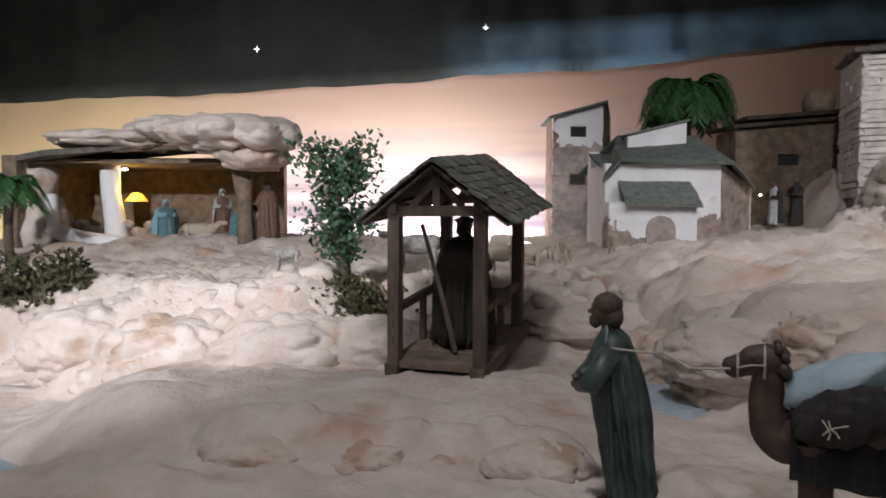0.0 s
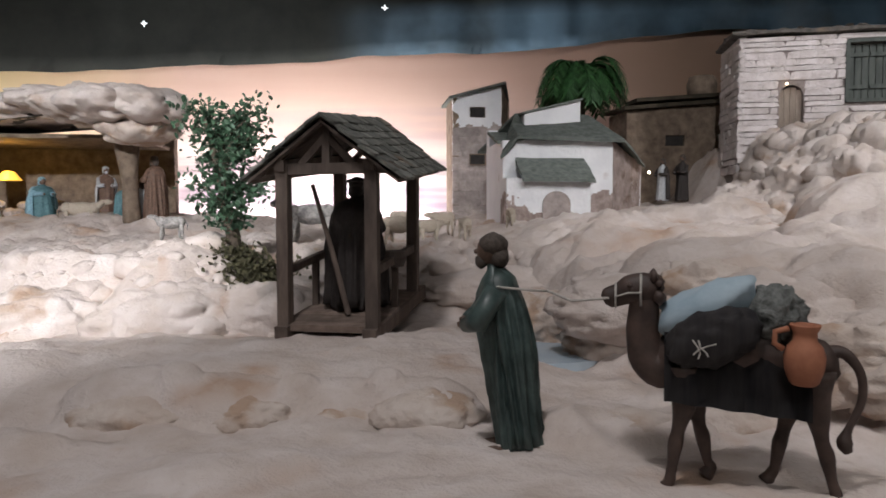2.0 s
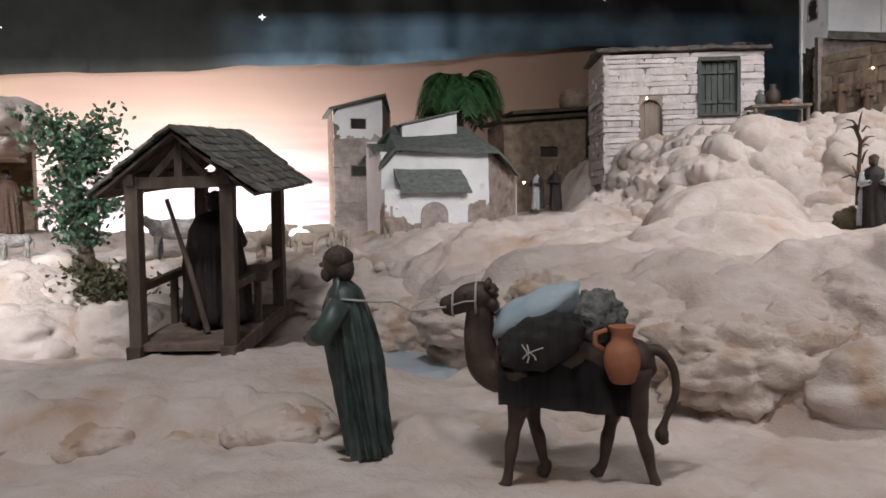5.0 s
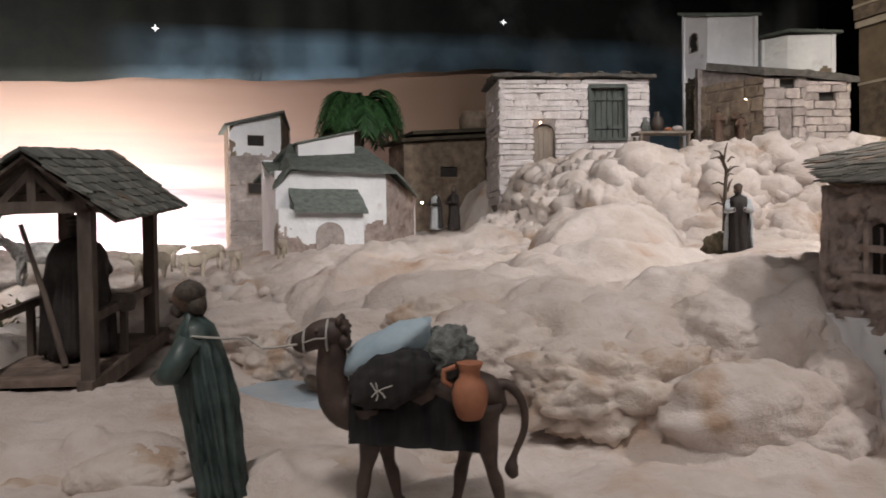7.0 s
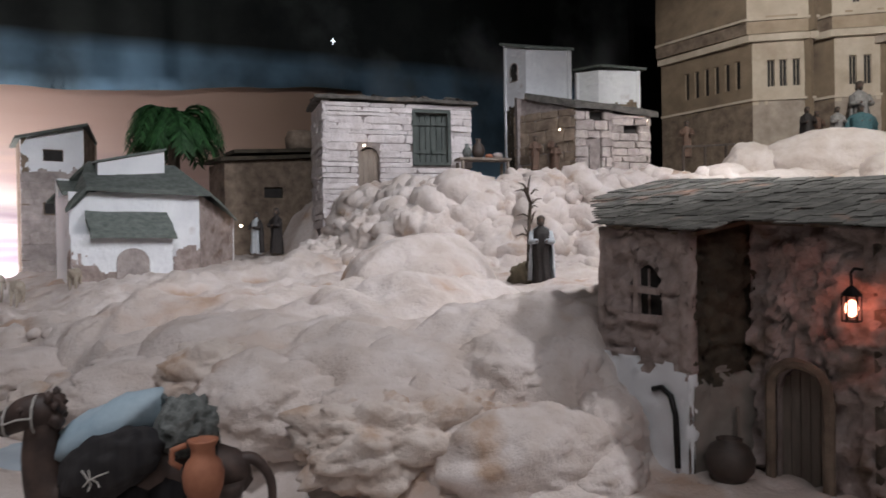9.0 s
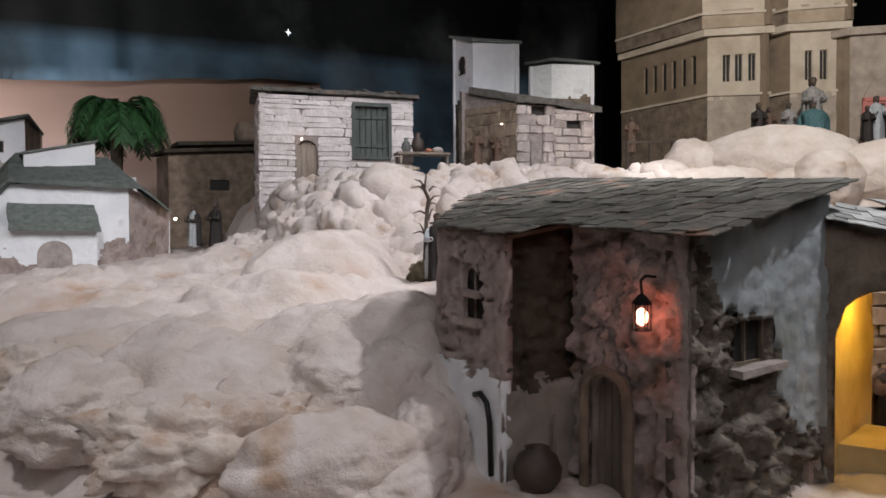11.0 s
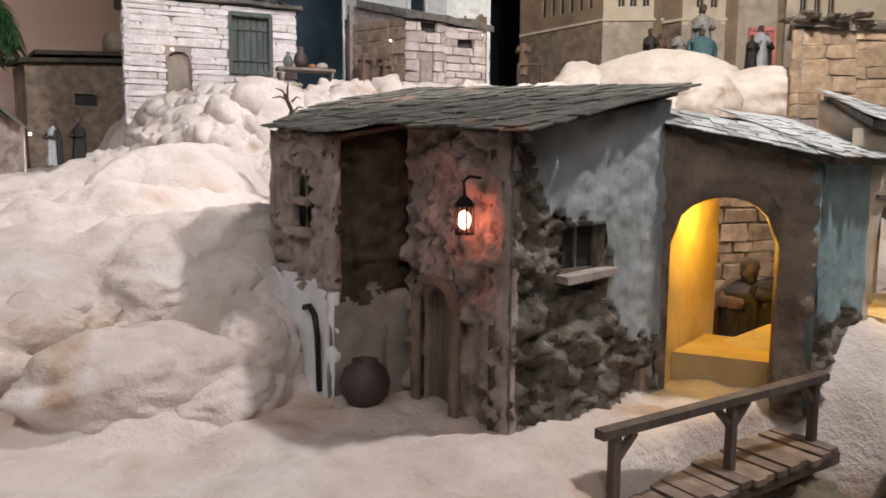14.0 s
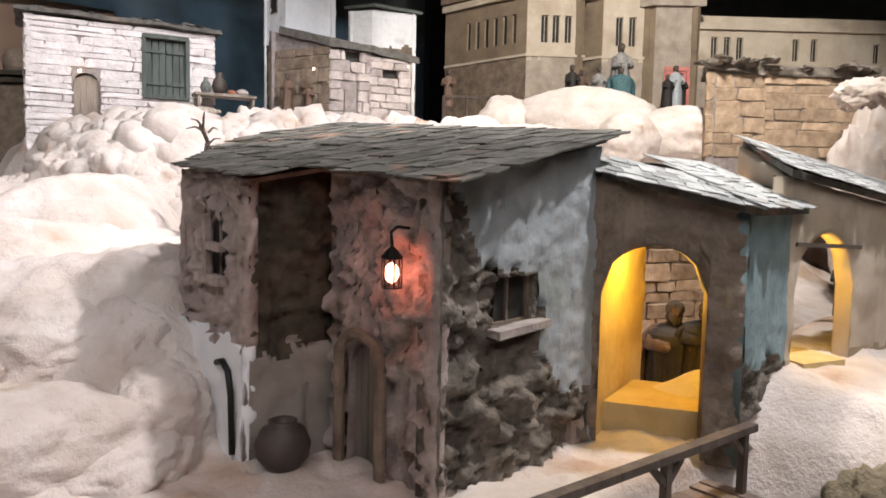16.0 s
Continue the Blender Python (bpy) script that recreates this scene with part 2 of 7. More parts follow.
ROOMW = material("dark_room_wall", (0.06, 0.055, 0.05), (0.04, 0.037, 0.034), 6, 0.9)
# red light on the palace gate, put into the base colour
REDDOOR = material("red_lit_door", (0.66, 0.24, 0.21), (0.52, 0.15, 0.13), 30, 0.6)
LAMPGLOW = glowing("lantern_glow", (1.0, 0.36, 0.22), 7)
TINYGLOW = glowing("tiny_bulb", (1.0, 0.75, 0.5), 25)
STARGLOW = glowing("star_light", (0.9, 0.95, 1.0), 2.2)
FIREGLOW = glowing("ember_lamp", (1.0, 0.55, 0.08), 1.1)


# ---- mesh helpers ----
def thing(name, label, category, group="", kind="", at=(0, 0, 0)):
    ob = new(name)
    ob.location = at
    return tagged(ob, label, category, group, kind)


def finish(bm, name, mats, smooth=False):
    me = bpy.data.meshes.new(name)
    bmesh.ops.recalc_face_normals(bm, faces=bm.faces)
    bm.to_mesh(me)
    bm.free()
    for m in mats if isinstance(mats, (list, tuple)) else [mats]:
        me.materials.append(m)
    if smooth:
        me.polygons.foreach_set("use_smooth", [True] * len(me.polygons))
    return me


def part(name, bm, mats, parent=None, label="", smooth=False):
    ob = new(name, finish(bm, name, mats, smooth))
    if parent:
        ob.parent = parent
        ob.matrix_parent_inverse = parent.matrix_basis.inverted()
    return tagged(ob, label)


def solo(name, bm, mats, label, category, group="", kind="", smooth=False):
    return tagged(part(name, bm, mats, None, "", smooth), label, category, group, kind)


def jit(p, amp, freq=22.0):
    if not amp:
        return Vector(p)
    p = Vector(p)
    return p + amp * noise.noise_vector(p * freq)


def hexa(bm, pts, mat=0):
    v = [bm.verts.new(p) for p in pts]
    for f in ((0, 3, 2, 1), (4, 5, 6, 7), (0, 1, 5, 4), (1, 2, 6, 5), (2, 3, 7, 6), (3, 0, 4, 7)):
        bm.faces.new([v[i] for i in f]).material_index = mat
    return v


def box(bm, x0, x1, y0, y1, z0, z1, m=None, mat=0, amp=0.0):
    pts = [(x0, y0, z0), (x1, y0, z0), (x1, y1, z0), (x0, y1, z0), (x0, y0, z1), (x1, y0, z1), (x1, y1, z1), (x0, y1, z1)]
    pts = [jit(m @ Vector(p) if m else p, amp, 60) for p in pts]
    return hexa(bm, pts, mat)


def beam(bm, a, b, w, h=None, mat=0, up=(0, 0, 1), amp=0.0):
    a, b, h = Vector(a), Vector(b), h or w
    d = (b - a).normalized()
    s = d.cross(Vector(up))
    s = s.normalized() if s.length > 1e-4 else Vector((1, 0, 0))
    u = s.cross(d)
    pts = [p + s * i * w / 2 + u * j * h / 2 for p in (a, b) for i, j in ((-1, -1), (1, -1), (1, 1), (-1, 1))]
    return hexa(bm, [jit(p, amp, 60) for p in pts], mat)


def slab(bm, ring, thick, mat=0, amp=0.0):
    """A flat slab over a ring of points, hanging down by its thickness."""
    top = [bm.verts.new(jit(p, amp, 30)) for p in ring]
    low = [bm.verts.new(v.co - Vector((0, 0, thick))) for v in top]
    n = len(top)
    bm.faces.new(top).material_index = mat
    bm.faces.new(low[::-1]).material_index = mat
    for i in range(n):
        bm.faces.new((top[i], low[i], low[(i + 1) % n], top[(i + 1) % n])).material_index = mat


def loft(bm, rings, mat=0, caps=True):
    rows = [[bm.verts.new(p) for p in ring] for ring in rings]
    n = len(rows[0])
    for a, b in zip(rows, rows[1:]):
        for i in range(n):
            bm.faces.new((a[i], a[(i + 1) % n], b[(i + 1) % n], b[i])).material_index = mat
    if caps:
        bm.faces.new(rows[0][::-1]).material_index = mat
        bm.faces.new(rows[-1]).material_index = mat


def tube(bm, pts, radii, n=8, mat=0, flat=1.0, steps=0):
    """A pipe along the points with a frame carried along the way; steps: points added between each two, on a smooth curve."""
    pts = [Vector(p) for p in pts]
    radii = list(radii) if isinstance(radii, (list, tuple)) else [radii] * len(pts)
    if steps:
        fine, thick, last = [], [], len(pts) - 1
        for i in range(last):
            a, b, c, e = (pts[min(max(i + k, 0), last)] for k in (-1, 0, 1, 2))
            for j in range(steps):
                f = j / steps
                fine.append(0.5 * (2 * b + (c - a) * f + (2 * a - 5 * b + 4 * c - e) * f * f + (3 * b - a - 3 * c + e) * f ** 3))
                thick.append(radii[i] + (radii[i + 1] - radii[i]) * (f * f * (3 - 2 * f)))
        pts, radii = fine + [pts[-1]], thick + [radii[-1]]
    rings = []
    s = None
    for i, p in enumerate(pts):
        d = (pts[min(i + 1, len(pts) - 1)] - pts[max(i - 1, 0)]).normalized()
        if s is None:
            s = d.cross(Vector((0, 0, 1)))
            s = s.normalized() if s.length > 0.05 else Vector((0, 1, 0))
        s = (s - d * s.dot(d)).normalized()
        u = s.cross(d)
        rings.append([p + radii[i] * (s * math.cos(a) * flat + u * math.sin(a)) for a in (2 * math.pi * k / n for k in range(n))])
    loft(bm, rings, mat)


def ball(bm, at, r, mat=0, sub=2, amp=0.0, freq=8.0, m=None, seed=0.0):
    r = Vector((r, r, r)) if isinstance(r, (int, float)) else Vector(r)
    made = bmesh.ops.create_icosphere(bm, subdivisions=sub, radius=1)["verts"]
    for v in made:
        k = 1 + amp * noise.fractal(v.co * freq / 4 + Vector((seed, seed * 1.7, 0)), 0.8, 2.0, 4)
        p = Vector((v.co.x * r.x, v.co.y * r.y, v.co.z * r.z)) * k
        v.co = (m @ p if m else p) + Vector(at)
    for f in {f for v in made for f in v.link_faces}:
        f.material_index = mat


def lathe(bm, at, profile, n=20, mat=0):
    at = Vector(at)
    loft(bm, [[at + Vector((r * math.cos(2 * math.pi * k / n), r * math.sin(2 * math.pi * k / n), z)) for k in range(n)] for r, z in profile], mat)


def wall(bm, p0, p1, z0, top0, top1, thick, openings=(), step=0.012, relief=0.004, freq=26.0, mat=0, bands=(), paint_by=None, stones=0.0, calm=None):
    """An upright wall along p0-p1 whose outer face looks to the right of that way; openings: (u0, u1, v0, v1, rise) in metres along and up,
    rise: the height of the arch within v1; bands: (height, material) from below."""
    a, b = Vector((*p0, 0)), Vector((*p1, 0))
    length, d = (b - a).length, (b - a).normalized()
    out = Vector((d.y, -d.x, 0))
    us = {0.0, length}
    us |= {length * i / max(2, int(length / step)) for i in range(max(2, int(length / step)))}
    for u0, u1, v0, v1, rise in openings:
        us = {u for u in us if not u0 - step * 0.4 < u < u1 + step * 0.4}
        us |= {u0 + (u1 - u0) * i / 10 for i in range(11)}
    us = sorted(us)

    def top(u):
        return top0 + (top1 - top0) * u / length

    def crown(o, u):
        s = min(1.0, abs(2 * (u - o[0]) / (o[1] - o[0]) - 1))
        return o[3] - o[4] + o[4] * math.sqrt(max(0.0, 1 - s * s)) if o[4] else o[3]

    def point(u, z, back):
        p = a + d * u + Vector((0, 0, z))
        if back:
            return p - out * thick
        k = noise.fractal(p * freq, 0.7, 2.1, 4) + 0.6 * noise.noise(p * freq * 0.35)
        if calm is not None and paint_by(u + 0.03 * noise.noise(p * 17), z + 0.03 * noise.noise(p * 23) + 0.014 * noise.noise(p * 60)) == calm:
            return p + out * relief * (0.35 * k + 0.3)
        if stones:
            q = Vector((p.x, p.y, p.z * 2.1)) * stones + noise.noise_vector(p * 30) * 0.55
            near = noise.voronoi(q)[0]
            k += 1.15 * min(1.0, (near[1] - near[0]) * 2.6) - 0.8 + 0.7 * noise.fractal(Vector((p.x, p.y, p.z * 1.8)) * 75, 0.7, 2.1, 2)
        return p + out * relief * k

    def paint(u, z):
        if paint_by:
            return paint_by(u, z)
        for height, index in bands:
            if z < height:
                return index
        return mat

    for u, w in zip(us, us[1:]):
        mid = (u + w) / 2
        hole = next((o for o in openings if o[0] < mid < o[1]), None)
        if hole:
            spans = ([((z0, z0), (hole[2], hole[2]))] if hole[2] > z0 + 1e-3 else []) + [((crown(hole, u), crown(hole, w)), (top(u), top(w)))]
        else:
            spans = [((z0, z0), (top(u), top(w)))]
        for (l0, l1), (h0, h1) in spans:
            rows = max(1, int((max(h0, h1) - min(l0, l1)) / step))
            left = [bm.verts.new(point(u, l0 + (h0 - l0) * i / rows, False)) for i in range(rows + 1)]
            right = [bm.verts.new(point(w, l1 + (h1 - l1) * i / rows, False)) for i in range(rows + 1)]
            for i in range(rows):
                f = bm.faces.new((left[i], right[i], right[i + 1], left[i + 1]))
                q = left[i].co
                f.material_index = paint(u + 0.03 * noise.noise(q * 17), (q.z + left[i + 1].co.z) / 2 + 0.03 * noise.noise(q * 23) + 0.014 * noise.noise(q * 60))
            bl, br, tl, tr = (bm.verts.new(point(*q, True)) for q in ((u, l0), (w, l1), (u, h0), (w, h1)))
            for ring in ((bl, tl, tr, br), (left[-1], right[-1], tr, tl), (left[0], bl, br, right[0])):
                bm.faces.new(ring).material_index = mat
    for u, z_low, z_high in [(0.0, z0, top0), (length, z0, top1)] + [(o[i], o[2], o[3] - o[4]) for o in openings for i in (0, 1)]:
        bm.faces.new([bm.verts.new(point(u, z, back)) for z, back in ((z_low, False), (z_high, False), (z_high, True), (z_low, True))]).material_index = mat
    bmesh.ops.remove_doubles(bm, verts=bm.verts[:], dist=0.0003)


def smoothstep(a, b, t):
    t = np.clip((t - a) / (b - a), 0, 1)
    return t * t * (3 - 2 * t)


def hashed(i, j, k):
    v = np.sin(i * 127.1 + j * 311.7 + k * 74.7) * 43758.5453
    return v - np.floor(v)


def grain(x, y, k=0):
    i, j = np.floor(x), np.floor(y)
    u, v = x - i, y - j
    u, v = u * u * (3 - 2 * u), v * v * (3 - 2 * v)
    return (hashed(i, j, k) * (1 - u) + hashed(i + 1, j, k) * u) * (1 - v) + (hashed(i, j + 1, k) * (1 - u) + hashed(i + 1, j + 1, k) * u) * v


def lumps(x, y, k=0):
    """Round, foam-like knobs: 1 at the middle of a knob, 0 in the creases."""
    i, j = np.floor(x), np.floor(y)
    best = np.full(np.shape(x), 9.0)
    for a in (-1, 0, 1):
        for b in (-1, 0, 1):
            dx = i + a + hashed(i + a, j + b, k) - x
            dy = j + b + hashed(i + a, j + b, k + 5) - y
            best = np.minimum(best, dx * dx + dy * dy)
    return np.sqrt(np.clip(1 - best, 0, 1))


def dome(x, y, cx, cy, rx, ry, h, turn=0.0, power=1.0):
    c, s = math.cos(radians(turn)), math.sin(radians(turn))
    u, v = ((x - cx) * c + (y - cy) * s) / rx, (-(x - cx) * s + (y - cy) * c) / ry
    return h * np.clip(1 - (u * u + v * v), 0, 1) ** power


def height(x, y):
    """The plaster landscape: front sand, an eroded bank, the plateau behind it, the village hill."""
    wx = x + 0.05 * (grain(x * 7, y * 7, 3) - 0.5)
    wy = y + 0.07 * (grain(x * 6, y * 6, 4) - 0.5)
    front = 0.955 + 0.045 * smoothstep(1.0, 1.2, wy) * smoothstep(-0.78, -0.5, x) * (1 - smoothstep(0.25, 0.5, x))
    front = front + 0.018 * np.exp(-(((y - 1.33) / 0.105) ** 2)) * smoothstep(-0.78, -0.5, x) * (1 - smoothstep(0.25, 0.5, x))
    front = front - 0.06 * smoothstep(0.6, 0.9, -x)
    bx = x + 0.03 * (grain(x * 7, y * 7, 3) - 0.5)
    foot = np.interp(bx, [-3, -1.1, -0.6, -0.4, 0, 0.2, 0.45, 0.53, 0.6, 0.7, 0.8, 0.9, 1.0, 1.2, 1.4, 1.9, 5], [1.72, 1.7, 1.58, 1.47, 1.48, 1.50, 1.44, 1.28, 1.06, 0.92, 0.84, 0.80, 0.77, 0.69, 0.75, 0.48, 0.42])
    width = np.interp(bx, [-3, -0.4, 0, 0.2, 0.45, 0.6, 0.7, 0.8, 0.9, 1.0, 1.2, 1.9, 5], [0.35, 0.24, 0.35, 0.6, 0.55, 0.30, 0.20, 0.15, 0.14, 0.14, 0.16, 0.6, 0.7])
    crest = np.interp(bx, [-3, 0, 0.45, 0.7, 1.0, 1.3, 2.0, 5], [1.11, 1.13, 1.10, 1.12, 1.135, 1.16, 1.2, 1.3])
    t = smoothstep(0, 1, (wy - foot) / width)
    z = front + (crest - front) * t + 0.045 * np.clip(wy - foot - width, 0, 2.2)
    # the village hill
    inside = np.minimum(wx - 1.57, 0.496 * (wx - 1.6) + 0.868 * (wy - 2.0))
    hill = 1.52 + 0.03 * np.clip(x - 1.75, -1, 2.2)
    z = z + np.clip(hill - z, 0, 1) * smoothstep(0.0, 0.2, inside)
    # knobs and boulders moulded into the ground
    rough = np.clip(t * (1 - 0.75 * smoothstep(0.05, 0.3, wy - foot - width)) * (1 - 0.6 * smoothstep(0.5, 0.9, y - foot)) + 0.05, 0, 1)
    rough = np.maximum(rough, 0.9 * smoothstep(-0.25, 0.0, inside) * (1 - smoothstep(0.25, 0.4, inside)))
    rough = np.maximum(rough, 0.62 * t)
    rough = rough * (1 - 0.85 * np.exp(-(((wx - 1.38) / 0.24) ** 2) - ((wy - 1.62) / 0.22) ** 2))
    scarp = np.exp(-(((t - 0.5) / 0.35) ** 2)) * smoothstep(0.45, 0.65, x)
    calm = smoothstep(0.45, 0.65, x) * (1 - smoothstep(1.5, 1.8, y))
    z = z + rough * (1 - 0.35 * calm) * 0.075 * (lumps(wx * 6, wy * 6, 1) - 0.75)
    z = z + rough * (1 - 0.75 * calm) * (0.035 * (lumps(wx * 13, wy * 13, 2) - 0.7) + 0.016 * (lumps(wx * 27, wy * 27, 7) - 0.7))
    # broad pillows of the bank with creases between them
    qx, qy = x + 0.09 * (grain(x * 5, y * 5, 31) - 0.5), y + 0.07 * (grain(x * 5, y * 5, 32) - 0.5)
    z = z + calm * t * (0.075 * (lumps(qx * 3.6 + 0.3, qy * 6.4, 33) - 0.78) + 0.034 * (lumps(qx * 8, qy * 12, 34) - 0.75))
    z = z + scarp * (0.05 * (lumps(qx * 9, qy * 9, 35) - 0.7) - 0.035 * (1 - smoothstep(0.02, 0.10, np.abs(grain(qx * 8, qy * 12, 36) - 0.5))))
    z = z + 0.02 * (grain(x * 9, y * 9, 8) - 0.5) * (0.6 + rough) + 0.008 * (grain(x * 24, y * 24, 9) - 0.5) + 0.003 * (grain(x * 70, y * 70, 10) - 0.5)
    pits = np.abs(grain(wx * 17, wy * 17, 12) - 0.5) + 0.6 * np.abs(grain(wx * 37, wy * 37, 13) - 0.5) + 0.35 * np.abs(grain(wx * 75, wy * 75, 14) - 0.5)
    z = z + (0.010 + 0.026 * rough * (1 - 0.7 * calm)) * (pits - 0.45)
    for args in BOULDERS:
        z = z + dome(wx, wy, *args)
    z = z - 0.06 * np.exp(-(((x - 0.43) / 0.12) ** 2) - ((y - 1.38) / 0.08) ** 2) - 0.075 * np.exp(-(((x + 0.73) / 0.15) ** 2) - ((y - 1.085) / 0.08) ** 2)
    # ravine under the bridge
    px, py = (x - 0.0144) / 0.952, (y + 0.0008) / 0.952
    cut = smoothstep(1.3, 1.42, px) * (1 - smoothstep(0.2, 0.29, py)) * (1 - smoothstep(1.72, 1.9, px + 0.4 * (py - 0.2)))
    z = z - 0.30 * cut
    right = smoothstep(1.86, 2.0, px + 0.3 * (py - 0.2)) * (1 - smoothstep(0.3, 0.5, py))
    z = z + right * (0.105 * smoothstep(-0.25, 0.2, py) - 0.02)
    return z


BOULDERS = (
    (-1.0, 2.95, 0.75, 0.42, 0.055, 0, 0.8), (-0.257, 1.075, 0.1, 0.055, 0.042, 0, 0.5), (-0.111, 1.066, 0.109, 0.05, 0.038, -8, 0.5), (0.034, 1.066, 0.091, 0.046, 0.032, 5, 0.5),
    (0.162, 1.039, 0.1, 0.059, 0.044, -15, 0.5), (0.399, 0.911, 0.118, 0.055, 0.04, -12, 0.5), (-0.375, 0.93, 0.091, 0.05, 0.024, 0, 0.6), (0.553, 0.948, 0.091, 0.055, 0.032, -20, 0.6),
    (-0.493, 1.212, 0.109, 0.073, 0.022, 10, 0.7), (-0.084, 0.848, 0.146, 0.055, 0.016, 6, 0.8), (1.0, 1.72, 0.26, 0.16, 0.03, 15, 1.2), (0.75, 2.15, 0.3, 0.16, 0.045, 10, 0.8),
    (1.2, 1.35, 0.28, 0.16, 0.045, 0, 0.8), (1.4, 1.66, 0.26, 0.22, 0.15, 10, 0.6), (-0.3, 1.62, 0.2, 0.13, 0.07, 0, 0.8), (-0.72, 1.68, 0.26, 0.14, 0.09, -10, 0.8),
    (0.35, 1.95, 0.25, 0.2, 0.05, 0, 1), (0.95, 2.35, 0.5, 0.12, 0.04, 0, 1), (1.4, 2.3, 0.25, 0.15, 0.06, 0, 1), (1.0, 0.79, 0.18, 0.12, 0.05, -12, 0.8),
    (0.95, 1.12, 0.26, 0.15, 0.035, -15, 1), (0.72, 1.3, 0.24, 0.12, 0.04, 10, 1), (1.18, 1.05, 0.2, 0.14, 0.03, 0, 1), (0.62, 1.75, 0.35, 0.14, 0.05, 8, 1),
    (1.12, 1.4, 0.25, 0.1, 0.025, -10, 1),
)


def terrain():
    xs = np.r_[np.arange(-3.0, -1.0, 0.02), np.arange(-1.0, 2.4, 0.0085), np.arange(2.4, 5.4, 0.02)]
    ys = np.r_[np.arange(-0.5, -0.1, 0.02), np.arange(-0.1, 2.3, 0.0085), np.arange(2.3, 3.62, 0.018)]
    gx, gy = np.meshgrid(xs, ys)
    z = height(gx, gy)
    ny, nx = gx.shape
    keep = ~((gx < 1.12) & (gy < 0.3))
    quad = keep[:-1, :-1] & keep[1:, :-1] & keep[:-1, 1:] & keep[1:, 1:]
    ids = np.arange(nx * ny).reshape(ny, nx)
    faces = np.stack([ids[:-1, :-1], ids[:-1, 1:], ids[1:, 1:], ids[1:, :-1]], -1)[quad]
    me = bpy.data.meshes.new("ground")
    me.from_pydata(np.stack([gx, gy, z], -1).reshape(-1, 3).tolist(), [], faces.tolist())
    me.materials.append(SAND)
    me.polygons.foreach_set("use_smooth", [True] * len(me.polygons))
    return tagged(new("ground", me), "pale plaster desert landscape with knobbly sand and rocks", "ground", kind="structure")


def ground(x, y):
    return float(height(np.array([x]), np.array([y]))[0])

# ---- room, drapes, painted backdrop ----
def room():
    for name, dims in (("floor", (-4, 7, -3.5, 5.2, -0.1, 0)), ("ceiling", (-4, 7, -3.5, 5.2, 3.3, 3.4)), ("wall_north", (-4, 7, 5.0, 5.2, 0, 3.3)), ("wall_south", (-4, 7, -3.5, -3.3, 0, 3.3)), ("wall_west", (-4, -3.8, -3.3, 5.0, 0, 3.3)), ("wall_east", (6.8, 7, -3.3, 5.0, 0, 3.3))):
        bm = bmesh.new()
        box(bm, *dims)
        solo(name, bm, FLOORM if name == "floor" else ROOMW, "plain dark exhibition room " + name.split("_")[0], name.split("_")[0], kind="structure")
    bm = bmesh.new()
    box(bm, -3, 1.12, 0.27, 0.3, 0, 0.91)
    box(bm, 1.10, 1.13, -0.5, 0.27, 0, 0.91)
    solo("plinth_panel", bm, ROOMW, "dark panel closing the front of the display table", "panel", kind="structure")


PLAN = ((-3.6, 4.32), (-1.0, 4.28), (0.3, 4.16), (1.2, 3.98), (2.1, 3.76), (3.2, 3.58), (4.5, 3.42))


def along(s, off=0.0):
    """A point of the curved backdrop line; s runs from 0 to 1."""
    k = s * (len(PLAN) - 1)
    i = min(int(k), len(PLAN) - 2)
    f = k - i
    p = [PLAN[min(max(i + d, 0), len(PLAN) - 1)] for d in (-1, 0, 1, 2)]
    out = []
    for c in (0, 1):
        a, b, e, g = (q[c] for q in p)
        out.append(0.5 * (2 * b + (e - a) * f + (2 * a - 5 * b + 4 * e - g) * f * f + (3 * b - a - 3 * e + g) * f ** 3))
    return out[0], out[1] + off


